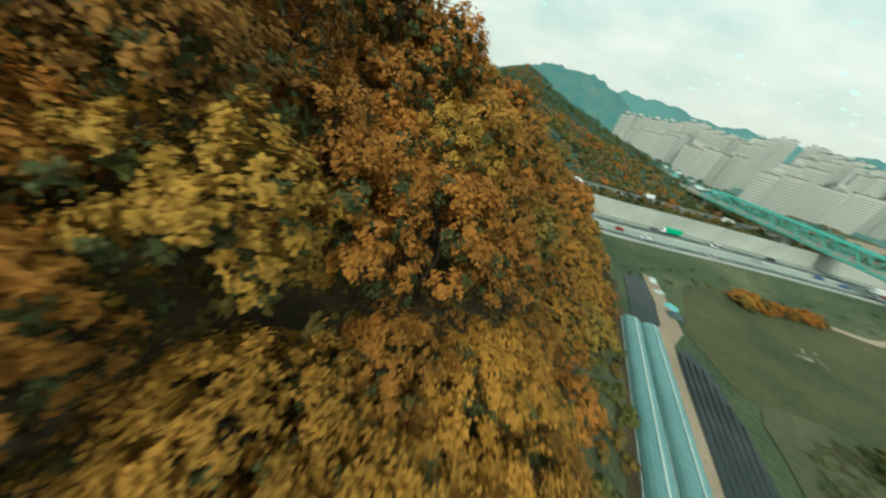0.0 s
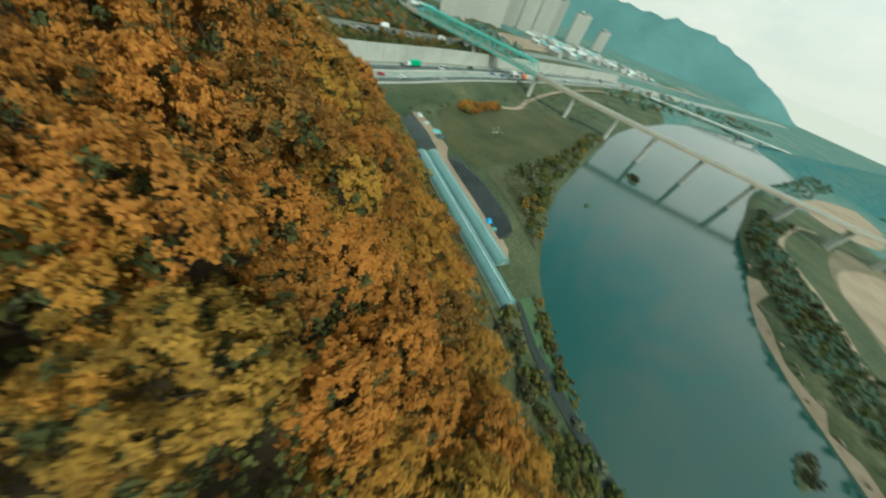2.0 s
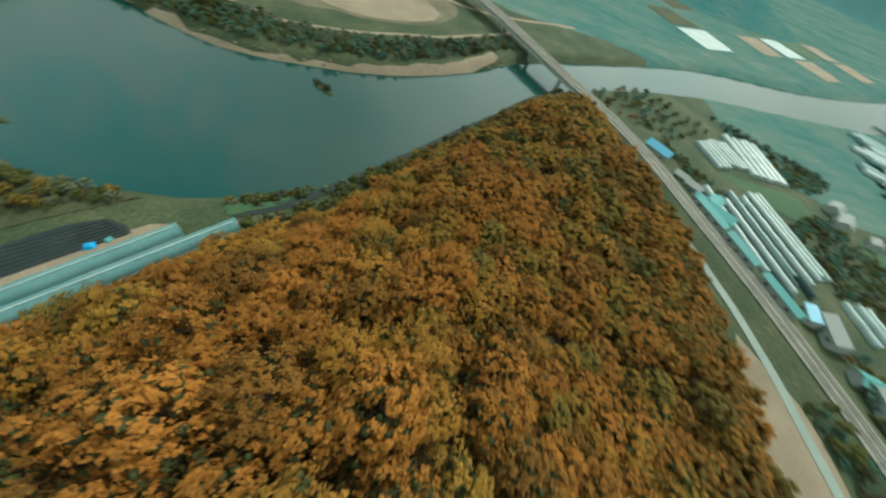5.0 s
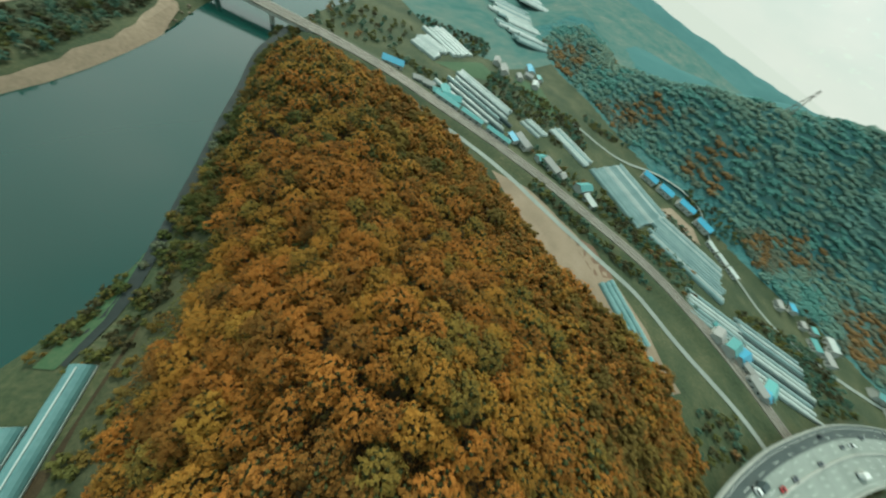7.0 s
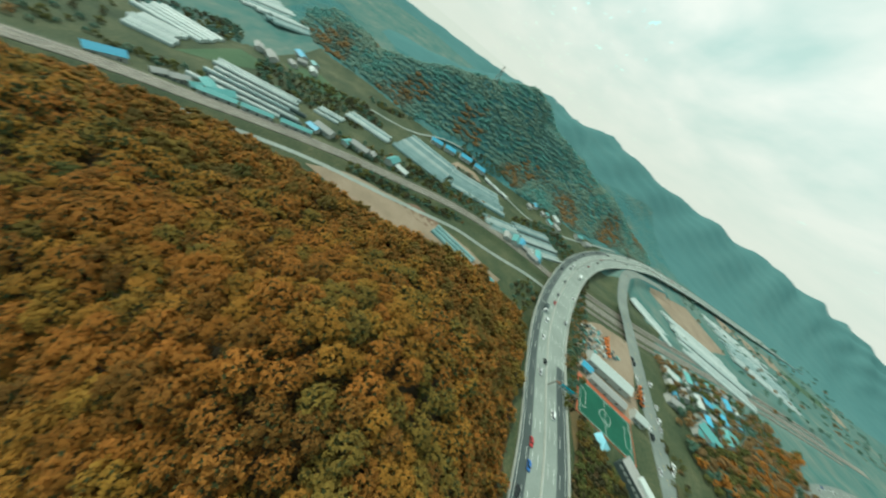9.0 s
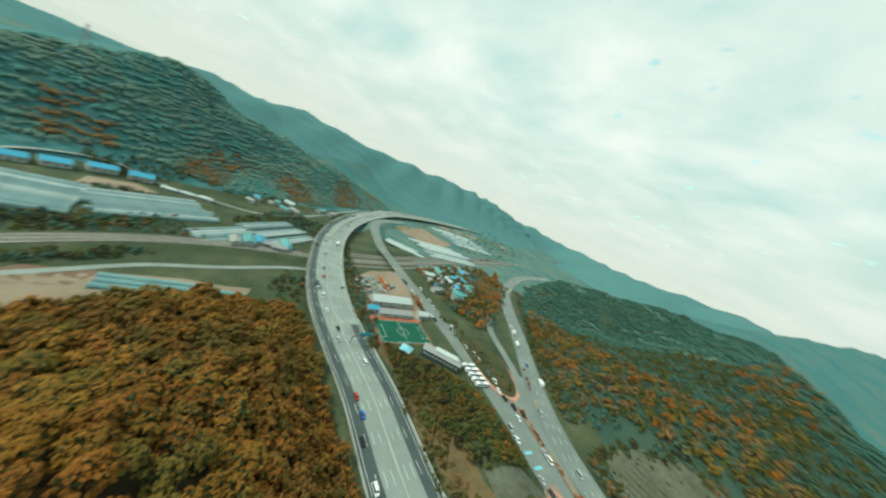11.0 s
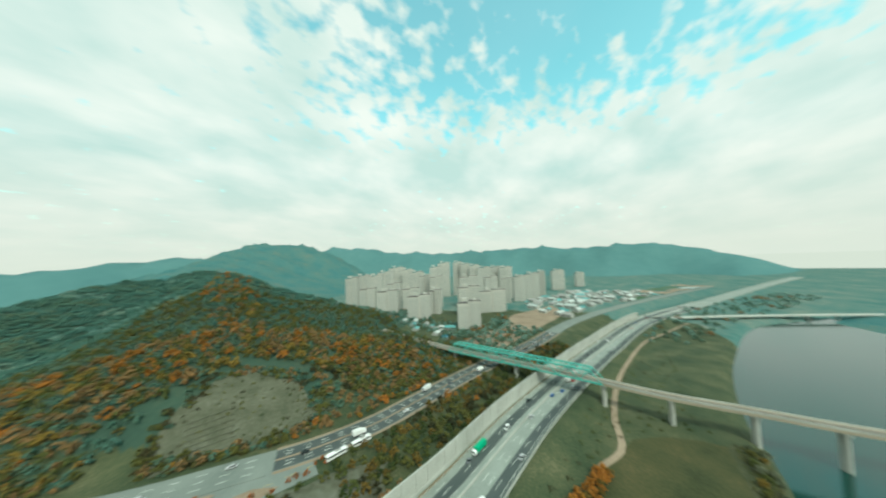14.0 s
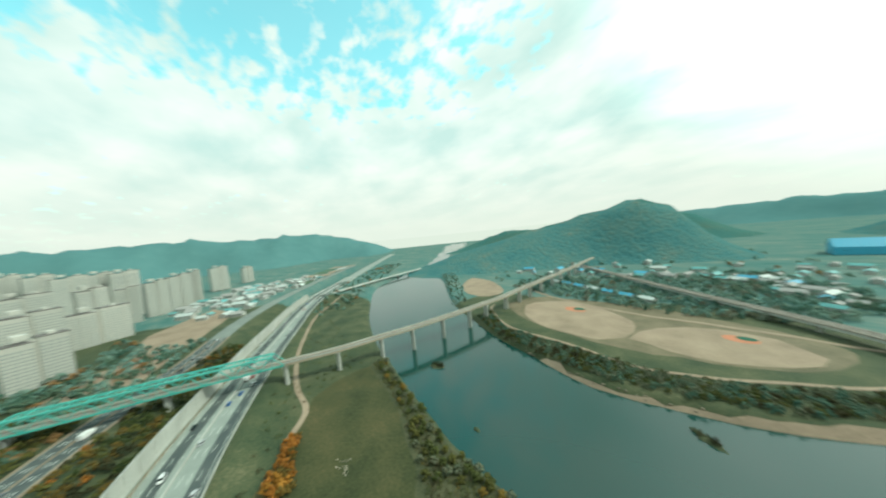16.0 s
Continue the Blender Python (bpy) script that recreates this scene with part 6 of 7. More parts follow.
woodland("roadside_wood", "olive, brown and orange trees between the noise wall and the trunk road", between, [M["leaf_moss"], M["leaf_green"], M["leaf_umber"], M["leaf_olive"], M["leaf_brown"], M["leaf_copper"]], 90, 0.5, 2.3, 2.0, 2.0, 153, 7, heart=0.75)
thick = scatter(420, [(150, 205), (190, 172), (240, 154), (300, 132), (330, 152), (300, 200), (230, 225), (178, 252)], 4.0, 121)
woodland("slope_thicket", "brown, olive and rusty thicket on the slope above the trunk road", thick, [M["leaf_brown"], M["leaf_olive"], M["leaf_tawny"], M["leaf_slope"]], 60, 0.6, 2.4, 1.8, 1.5, 122, 7)
edge = scatter(420, [(-236, 288), (-139, 232), (-98, 214), (-60, 186), (-56, 178), (-112, 202), (-160, 224), (-240, 276)], 2.8, 125)
woodland("expressway_scrub", "olive and brown scrub between the expressway and the depot", edge, [M["leaf_brown"], M["leaf_olive"], M["leaf_slope"], M["leaf_tawny"]], 60, 0.5, 2.0, 1.6, 1.3, 126, 6)
rim = np.concatenate([band([(96, 232), (84, 250), (104, 268), (134, 266), (156, 234), (150, 200)], -4, 6, 150, 128), band([(150, 200), (128, 208), (96, 232)], -3, 4, 70, 129)])
woodland("slope_rim_scrub", "olive, brown and rusty scrub round the cut slope", rim, [M["leaf_brown"], M["leaf_olive"], M["leaf_slope"], M["leaf_tawny"]], 60, 0.5, 1.9, 1.3, 1.0, 130, 6)


# ---------------------------------------------------------------- vehicles
def car_parts(kind):
    """Meshes of one car: lower body, glazed cabin, wheel. Along y, wheels on z = 0."""
    w, ln, h, hood = {"saloon": (1.85, 4.7, 1.45, 0.30), "van": (1.95, 5.1, 1.95, 0.14), "hatch": (1.8, 4.2, 1.55, 0.24)}[kind]
    bm = bmesh.new()
    box_bm(bm, 0, 0, 0.62, w, ln, 0.62, 0.14)
    body = bm
    cab = bmesh.new()
    r = bmesh.ops.create_cube(cab, size=1.0, matrix=Matrix.LocRotScale((0, -ln * 0.06, (h + 0.9) / 2), None, (w * 0.94, ln * (0.86 - hood), h - 0.9)))
    for v in r["verts"]:
        if v.co.z > (h + 0.9) / 2:
            v.co.x *= 0.84
            v.co.y = -ln * 0.06 + (v.co.y + ln * 0.06) * (0.92 if kind == "van" else 0.72)
    roof = bmesh.new()
    box_bm(roof, 0, -ln * 0.06, h + 0.02, w * 0.80, ln * (0.86 - hood) * (0.9 if kind == "van" else 0.7), 0.08, 0.03)
    wheel = bmesh.new()
    bmesh.ops.create_cone(wheel, cap_ends=True, segments=12, radius1=0.33, radius2=0.33, depth=0.24, matrix=Matrix.Rotation(radians(90), 4, "Y"))
    return body, cab, roof, wheel, w, ln


PAINTS = [plain("white_car_paint", (0.75, 0.76, 0.74), rough=0.3, vary=0.05), plain("silver_car_paint", (0.42, 0.43, 0.43), rough=0.3, vary=0.05), plain("black_car_paint", (0.02, 0.022, 0.025), rough=0.25, vary=0.05), plain("grey_car_paint", (0.14, 0.15, 0.16), rough=0.3, vary=0.05), plain("red_car_paint", (0.35, 0.03, 0.03), rough=0.3, vary=0.05), plain("blue_car_paint", (0.03, 0.12, 0.35), rough=0.3, vary=0.05)]
NAMES = ["white", "silver", "black", "dark grey", "red", "blue"]
CARS = []
for kind in ("saloon", "hatch", "van"):
    for pi, paint in enumerate(PAINTS):
        body, cab, roof, wheel, w, ln = car_parts(kind)
        CARS.append((kind, pi, from_bm("body", body, paint), from_bm("cabin", cab, M["glass"]), from_bm("roof", roof, paint), from_bm("wheel", wheel, M["tyre"]), w, ln))


def car(x, y, z, turn, k, group):
    kind, pi, body, cab, roof, wheel, w, ln = CARS[k]
    t = thing("car", NAMES[pi] + " " + {"saloon": "saloon car", "hatch": "hatchback car", "van": "minivan"}[kind] + (" driving on the road" if "parked" not in group else " parked by the road"), "car", group, at=pose(x, y, z, 0, 0, turn))
    part("body", body, t)
    part("cabin", cab, t, "dark tinted windows")
    part("roof", roof, t)
    for sx in (-1, 1):
        for sy in (-1, 1):
            part("wheel", wheel, t).location = (sx * (w / 2 - 0.1), sy * ln * 0.31, 0.33)


BOX_WHITE = plain("white_cargo_panel", (0.70, 0.71, 0.68), rough=0.5, vary=0.06)
BOX_GREEN = plain("green_cargo_panel", (0.02, 0.36, 0.18), rough=0.5, vary=0.06)


def lorry(x, y, z, turn, ln, mat, label, group):
    t = thing("lorry", label, "lorry", group, at=pose(x, y, z, 0, 0, turn))
    part("cargo_box", box_me("cargo_box", mat, (0, -1.2, 2.2), (2.4, ln - 2.6, 2.6), 0.05), t)
    cab = part("cab", box_me("cab", PAINTS[0], (0, ln / 2 - 1.2, 1.75), (2.3, 2.0, 2.1), 0.2), t)
    part("windscreen", box_me("windscreen", M["glass"], (0, ln / 2 - 0.19, 2.2), (2.0, 0.06, 0.8)), cab)
    part("chassis", box_me("chassis", M["tyre"], (0, -0.3, 0.75), (1.6, ln - 1.0, 0.3)), t)
    wh = bmesh.new()
    bmesh.ops.create_cone(wh, cap_ends=True, segments=12, radius1=0.5, radius2=0.5, depth=0.35, matrix=Matrix.Rotation(radians(90), 4, "Y"))
    me = from_bm("wheel", wh, M["tyre"])
    for sx in (-1, 1):
        for yy in (ln / 2 - 1.4, -ln / 2 + 1.6, -ln / 2 + 3.0):
            part("wheel", me, t).location = (sx * 1.05, yy, 0.5)


def bus(x, y, z, turn, group, label="white coach parked in a row"):
    t = thing("coach", label, "coach", group, at=pose(x, y, z, 0, 0, turn))
    body = part("body", box_me("body", PAINTS[0], (0, 0, 1.85), (2.5, 11.0, 2.7), 0.25), t)
    for sx in (-1, 1):
        part("side_glass", box_me("side_glass", M["glass"], (sx * 1.26, 0, 2.3), (0.05, 9.6, 0.9)), body)
    part("windscreen", box_me("windscreen", M["glass"], (0, 5.51, 2.2), (2.2, 0.05, 1.2)), body)
    part("roof_unit", box_me("roof_unit", M["roof_grey"], (0, -1.0, 3.3), (1.6, 3.0, 0.25), 0.05), t)
    wh = bmesh.new()
    bmesh.ops.create_cone(wh, cap_ends=True, segments=12, radius1=0.5, radius2=0.5, depth=0.3, matrix=Matrix.Rotation(radians(90), 4, "Y"))
    me = from_bm("wheel", wh, M["tyre"])
    for sx in (-1, 1):
        for yy in (3.4, -3.2):
            part("wheel", me, t).location = (sx * 1.12, yy, 0.5)


def place_on(line, u, off):
    """Point and heading on a line at a distance along it, at an offset to its left."""
    sl = np.r_[0, np.cumsum(np.hypot(*np.diff(line[:, :2], axis=0).T))]
    c = [np.interp(u, sl, line[:, k]) for k in range(3)]
    nv = line_normals(line)
    w = np.array([np.interp(u, sl, nv[:, k]) for k in range(2)])
    w /= np.hypot(*w)
    heading = math.degrees(math.atan2(-w[0], w[1])) - 90
    return c[0] + w[0] * off, c[1] + w[1] * off, c[2], heading + 180


LANES = (-12.0, -8.4, -4.9, -1.9, 1.9, 4.9, 8.4, 12.0)
rng = random.Random(5)
seg = EXPRESSWAY[(EXPRESSWAY[:, 0] < 700) & (EXPRESSWAY[:, 1] < 700)]
total = float(np.hypot(*np.diff(seg[:, :2], axis=0).T).sum())
u = 10.0
while u < total - 10:
    for off in rng.sample(LANES, 1):
        x, y, z, a = place_on(seg, u, off)
        k = rng.choice([0, 0, 1, 2, 2, 3, 6, 6, 8, 9, 12, 12, 13, 4, 5])
        car(x, y, z + 0.06, a + (180 if off < 0 else 0), k, "cars on the expressway")
    u += rng.uniform(9, 22)
for u, off, ln, mat, lab in ((595, -8.4, 12, BOX_GREEN, "long lorry with a green cargo box"), (480, 1.9, 9, BOX_WHITE, "white box lorry driving on the road"), (470, 8.4, 8, M["orange"], "orange tipper lorry driving on the road"), (700, 4.9, 10, BOX_WHITE, "white box lorry driving on the road"), (905, 8.4, 9, M["wall_dark"], "dark box lorry driving on the road"), (1010, -8.4, 10, BOX_WHITE, "white box lorry driving on the road")):
    x, y, z, a = place_on(seg, u, off)
    lorry(x, y, z + 0.06, a + (180 if off < 0 else 0), ln, mat, lab, "lorries on the expressway")
seg = LOCAL_ROAD[(LOCAL_ROAD[:, 0] < 420) & (LOCAL_ROAD[:, 1] < 640)]
total = float(np.hypot(*np.diff(seg[:, :2], axis=0).T).sum())
u = 8.0
while u < total - 8:
    off = rng.choice((-6.8, -4.2, 1.6, 4.2, 6.8))
    x, y, z, a = place_on(seg, u, off)
    if rng.random() < 0.14:
        lorry(x, y, z + 0.06, a + (180 if off < 0 else 0), 8, BOX_WHITE, "white box lorry on the trunk road", "traffic on the trunk road")
    else:
        car(x, y, z + 0.06, a + (180 if off < 0 else 0), rng.choice([0, 0, 1, 2, 3, 5, 6, 8, 12, 13]), "cars on the trunk road")
    u += rng.uniform(16, 38)
seg = STREET[(STREET[:, 0] > -220)]
for k in range(34):
    x, y, z, a = place_on(seg, 40 + k * 7.2 + rng.uniform(-1.5, 1.5), rng.choice((6.2, -6.2, -9.0)))
    car(x, y, max(z, ground_z(x, y)) + 0.1, a, rng.choice([0, 0, 1, 1, 2, 3, 6, 12, 13, 14]), "cars parked along the street")
for k in range(5):
    bus(-12 + k * 4.4 * math.cos(radians(-25)), 237.5 + k * 4.4 * math.sin(radians(-25)), 11.75, -32, "coaches parked by the street")
for k in range(2):
    bus(128 + k * 13, 166 - k * 5, 12.05, 72, "coaches on the trunk road", "white coach waiting at the kerb")


# ---------------------------------------------------------------- buildings
def gable_roof(w, d, h, over=0.5, rise=0.28):
    r = d * rise
    v = [(-w / 2 - over, -d / 2 - over, h), (w / 2 + over, -d / 2 - over, h), (w / 2 + over, d / 2 + over, h), (-w / 2 - over, d / 2 + over, h), (-w / 2 - over, 0, h + r), (w / 2 + over, 0, h + r)]
    v += [(p[0], p[1], p[2] + 0.18) for p in v]
    f = [(6, 7, 11, 10), (8, 9, 10, 11), (0, 4, 5, 1), (2, 5, 4, 3), (0, 1, 7, 6), (2, 3, 9, 8), (1, 5, 11, 7), (5, 2, 8, 11), (3, 4, 10, 9), (4, 0, 6, 10)]
    return v, f


def gable_walls(w, d, h, rise=0.28):
    r = d * rise - 0.05
    v = [(-w / 2, -d / 2, -0.6), (w / 2, -d / 2, -0.6), (w / 2, d / 2, -0.6), (-w / 2, d / 2, -0.6), (-w / 2, -d / 2, h), (w / 2, -d / 2, h), (w / 2, d / 2, h), (-w / 2, d / 2, h), (-w / 2, 0, h + r), (w / 2, 0, h + r)]
    return v, [(0, 1, 5, 4), (2, 3, 7, 6), (1, 2, 6, 9, 5), (3, 0, 4, 8, 7)]


LIB = {}


def house(x, y, w, d, h, turn, roof, group, label, name="house", category="house", wall="wall_pale"):
    t = thing(name, label, category, group, at=pose(x, y, ground_z(x, y), 0, 0, turn))
    key = (w, d, h, roof, wall)
    if key not in LIB:
        LIB[key] = (mesh_from("wall", *gable_walls(w, d, h), [M[wall]]), mesh_from("roof", *gable_roof(w, d, h), [M[roof]]), box_me("door", M["wall_dark"], (0, -d / 2 - 0.04, 1.0), (1.1, 0.12, 2.0)), box_me("window", M["glass"], (0, 0, 0), (1.5, 0.12, 1.0)))
    wm, rm, dm, gm = LIB[key]
    part("wall", wm, t)
    part("roof", rm, t)
    part("door", dm, t)
    for sx in (-1, 1):
        for sy in (-1, 1):
            part("window", gm, t).location = (sx * w * 0.3, sy * (d / 2 + 0.04), h * 0.55)
    return t


rng = random.Random(8)
ROOFS = ["blue_roof", "teal_roof", "white_roof", "roof_grey", "teal_roof", "roof_grey"]
ROOF_WORDS = {"blue_roof": "blue", "teal_roof": "teal", "white_roof": "white", "roof_grey": "grey", "track_red": "red"}
SIZES = [(9, 6, 3), (12, 7, 3.2), (7, 5.5, 2.8), (15, 8, 4)]


def quarter(poly, count, spacing, seed, turn, group, words, sizes=SIZES, roofs=ROOFS, scale=1.0):
    r_ = random.Random(seed)
    for px, py in scatter(count, poly, spacing, seed):
        roof = r_.choice(roofs)
        w, d, h = r_.choice(sizes)
        house(px, py, w * scale, d * scale, h * scale, turn + r_.choice((0, 90)) + r_.uniform(-8, 8), roof, group, "small pale house with a " + ROOF_WORDS[roof] + " sheet roof " + words)


quarter([(-160, 345), (-96, 318), (-72, 345), (-90, 400), (-130, 470), (-165, 430)], 34, 10.5, 60, -28, "houses in the village", "in the village")
quarter([(520, 60), (640, 20), (900, -160), (1000, -120), (980, 40), (700, 140), (600, 150)], 90, 17, 61, -30, "houses beyond the apartments", "beyond the apartments", scale=1.5, roofs=["white_roof", "roof_grey", "white_roof", "teal_roof", "roof_grey"])
quarter([(330, 190), (370, 180), (400, 240), (380, 300), (350, 250)], 12, 13, 62, 10, "houses below the apartments", "below the apartments")
quarter([(-340, 205), (-320, 240), (-330, 330), (-352, 330), (-350, 230)], 9, 12, 63, 20, "farmhouses at the mountain foot", "at the mountain foot")
quarter([(-300, -150), (-275, -120), (-330, -70), (-345, -100)], 7, 13, 64, 40, "farmhouses by the greenhouses", "by the greenhouses")
quarter([(-140, -142), (-160, -112), (-176, -80), (-184, -96), (-160, -132)], 11, 7.5, 65, 55, "sheds along the railway", "beside the railway")
quarter([(-195, -40), (-212, 0), (-222, 50), (-232, 40), (-218, -20), (-205, -50)], 9, 8, 68, 75, "sheds along the railway", "beside the railway")
quarter([(-214, 150), (-200, 205), (-212, 212), (-228, 160)], 8, 7, 69, 70, "sheds along the railway", "beside the railway")
quarter([(200, -620), (420, -560), (380, -420), (120, -420), (60, -520)], 26, 26, 66, 10, "farm buildings across the river", "across the river", scale=1.4)
# blue roofed barns under the mountain
for x, y, ln, a in ((-341, 57, 15, 96), (-344, 77, 15, 96), (-348, 101, 17, 96), (-344, 124, 16, 84)):
    house(x, y, ln, 10, 4, a, "blue_roof", "barns under the mountain", "barn with a bright blue sheet roof", "barn", "barn")
for x, y in ((-329, 141), (-322, 153), (-316, 165)):
    house(x, y, 11, 5, 2.8, 58, "white_roof", "sheds under the mountain", "low white farm shed in a row", "shed", "shed")
for x, y, ln, a in ((-170, -86, 20, 114), (-178, -66, 18, 112), (-187, -44, 20, 110)):
    house(x, y, ln, 5, 3, a, "teal_roof", "teal sheds by the railway", "long low shed with a teal roof beside the railway", "shed", "shed")
# depot by the football pitch
house(-98, 235, 38, 11, 5, 67, "white_roof", "depot buildings", "long depot hall with a white sheet roof", "depot_hall", "hall")
house(-83, 226, 30, 7, 3.5, 65, "roof_grey", "depot buildings", "low depot building with a grey roof", "depot_hall", "hall")
house(-72, 252, 10, 7, 4, 65, "white_roof", "depot buildings", "small depot office with a white roof", "depot_hall", "hall")
house(-94, 210, 9, 6, 4, 65, "blue_roof", "depot buildings", "small depot shed with a blue roof", "depot_hall", "hall")
house(-84, 338, 12, 11, 7, 30, "teal_roof", "houses in the village", "larger village house with a pale teal roof")
# dark clad building at the pitch's end
g = ground_z(-27, 217)
blk = thing("clubhouse", "dark clad clubhouse with a pale flat roof beside the pitch", "building", at=pose(-28, 220, 10.9, 0, 0, 24))
part("wall", box_me("wall", M["wall_dark"], (0, 0, 2.6), (29, 8, 6.4), 0.1), blk)
part("roof", box_me("roof", M["roof_grey"], (0, 0, 6.0), (30, 9, 0.5), 0.1), blk)
part("roof_plant", box_me("roof_plant", M["white_roof"], (3, 1.5, 7.0), (18, 5, 1.6), 0.2), blk)
for k in range(9):
    part("window", box_me("window", M["tower_glass"], (-12.4 + k * 3.1, -4.05, 3.4), (2.2, 0.1, 1.4)), blk)
tent = thing("canopy_tent", "pale blue canopy tent beside the football pitch", "tent", at=pose(-47, 201, 11.2, 0, 0, 20))
bm = bmesh.new()
bmesh.ops.create_cone(bm, cap_ends=True, segments=4, radius1=6, radius2=0.8, depth=2.2, matrix=Matrix.Translation((0, 0, 4.0)) @ Matrix.Rotation(radians(45), 4, "Z"))
part("canopy", from_bm("canopy", bm, plain("pale_blue_canvas", (0.25, 0.52, 0.60), rough=0.7)), tent)
for sx in (-1, 1):
    for sy in (-1, 1):
        part("leg", box_me("leg", M["steel"], (sx * 3.9, sy * 3.9, 1.4), (0.15, 0.15, 3.2)), tent)


# orange machines and stacked goods in the yard
def excavator(x, y, turn):
    g_ = ground_z(x, y) + 0.25
    t = thing("excavator", "orange tracked excavator parked in the dirt yard", "excavator", "machines in the yard", at=pose(x, y, g_, 0, 0, turn))
    for sx in (-1, 1):
        part("track", box_me("track", M["tyre"], (sx * 1.1, 0, 0.45), (0.6, 3.8, 0.9), 0.3), t)
    part("house", box_me("house", M["orange"], (0, -0.4, 1.7), (2.5, 3.0, 1.3), 0.15), t)
    part("cab", box_me("cab", M["glass"], (-0.7, 0.6, 2.6), (1.0, 1.5, 1.5), 0.15), t)
    bm = bmesh.new()
    beam(bm, (0.3, 0.9, 1.8), (0.3, 3.6, 4.4), 0.5)
    part("boom", from_bm("boom", bm, M["orange"]), t)
    bm = bmesh.new()
    beam(bm, (0.3, 3.6, 4.4), (0.3, 5.2, 1.4), 0.4)
    part("arm", from_bm("arm", bm, M["orange"]), t)
    part("bucket", box_me("bucket", M["steel"], (0.3, 5.2, 0.8), (1.0, 0.9, 1.0), 0.2), t)


for k in range(6):
    excavator(-136 + k * 3.6, 256 - k * 1.2, 40 + 12 * k)
for k in range(4):
    excavator(-86 - k * 5, 268 + k * 3.2, 150 + 20 * k)
rng = random.Random(17)
for px, py in scatter(46, [(-138, 228), (-146, 250), (-120, 262), (-112, 240), (-106, 214), (-112, 212)], 4.2, 71):
    t = thing("stacked_goods", rng.choice(["grey stack of building goods in the yard", "pale wrapped stack of goods in the yard"]), "stack", "stacks in the yard", at=pose(px, py, ground_z(px, py) + 0.2, 0, 0, rng.uniform(0, 90)))
    n_ = rng.choice((2, 3))
    for k in range(n_):
        part("pallet_load", box_me("pallet_load", M[rng.choice(["roof_grey", "white_roof", "concrete", "wall_dark", "teal_roof"])], (0, 0, 0.5 + k * 0.85), (rng.uniform(2, 4.5) - k * 0.3, rng.uniform(1.4, 2.4) - k * 0.2, 0.8), 0.06), t)

# junction: islands, curved pink paving, round plaza
def island(label, pts, mat, h=0.3, name="traffic_island"):
    bm = bmesh.new()
    fc = bm.faces.new([bm.verts.new((px, py, 12.02)) for px, py in pts])
    if fc.normal.z < 0:
        fc.normal_flip()
    ex = bmesh.ops.extrude_face_region(bm, geom=[fc])
    for v_ in ex["geom"]:
        if isinstance(v_, bmesh.types.BMVert):
            v_.co.z += h
    bmesh.ops.recalc_face_normals(bm, faces=bm.faces[:])
    return tagged(new(name, from_bm(name, bm, mat)), label, "traffic island", kind="structure")


def blob(cx, cy, rx, ry, turn, n=20):
    c, s_ = math.cos(radians(turn)), math.sin(radians(turn))
    return [(cx + rx * math.cos(a) * c - ry * math.sin(a) * s_, cy + rx * math.cos(a) * s_ + ry * math.sin(a) * c) for a in np.linspace(0, 2 * math.pi, n + 1)[:-1]]


field("junction_paving", "worn grey junction paving between the roads", [(14, 238), (10, 262), (30, 290), (52, 262), (78, 232), (112, 200), (118, 180), (92, 184), (60, 204), (34, 222)], M["asphalt_old"], 0.05, 5, "paving")
island("planted traffic island with dry grass", [tuple(q) for q in smooth_line([(-41, 267), (-24, 284), (-2, 284), (21, 262), (25, 246), (13, 240), (-6, 246), (-20, 254), (-41, 267)], 3)[:-1, :2]], M["meadow"], 0.3)
island("curved pink footway round the planted island", [(2, 282), (22, 266), (28, 254), (28, 244), (20, 238), (11, 237), (-8, 243.5), (-6.5, 246.5), (12, 240.5), (20, 242), (24.6, 247), (24, 254), (19, 263), (0, 280)], M["pink"], 0.18)
island("narrow kerbed island with orange planting", blob(42, 232, 15, 2.4, -38), M["soil"])
island("narrow kerbed island with orange planting", blob(30, 238, 9, 2.0, -20), M["soil"])
island("long kerbed island between trunk road and street", blob(72, 212, 22, 2.2, -38), M["soil"])
island("long kerbed island beside the trunk road", blob(28, 276, 26, 2.0, -58), M["soil"])
pl = [(84, 180), (58, 195), (62, 206), (98, 186), (104, 176)]
island("pale paved plaza above the rocky slope", pl, M["sand"], 0.12, "plaza")
for r_, mt, hh in ((6.5, "sand", 0.2), (5.0, "pink", 0.26), (2.6, "soil", 0.7)):
    island("round pale planter ring on the plaza", blob(65, 197, r_, r_ * 0.9, 0, 28), M[mt], hh, "planter")
for cx, cy in ((46, 210), (53, 206), (88, 182)):
    island("pale blue painted patch on the plaza", blob(cx, cy, 3.5, 1.0, 60, 12), plain("pale_blue_paint", (0.20, 0.50, 0.58), rough=0.7), 0.2, "painted_patch")
isl = np.concatenate([scatter(14, blob(42, 232, 15, 2.0, -38), 2.2, 72), scatter(12, blob(72, 212, 22, 1.8, -38), 2.4, 73), scatter(10, blob(28, 276, 26, 1.6, -58), 3.0, 74), scatter(16, [(88, 186), (104, 178), (130, 170), (128, 164), (100, 172)], 3, 75)])
woodland("island_shrubs", "small orange and olive shrubs on the traffic islands", isl, M["leaf_red"], 60, 0.35, 1.1, 0.9, 0.7, 76, 5, 0.4)

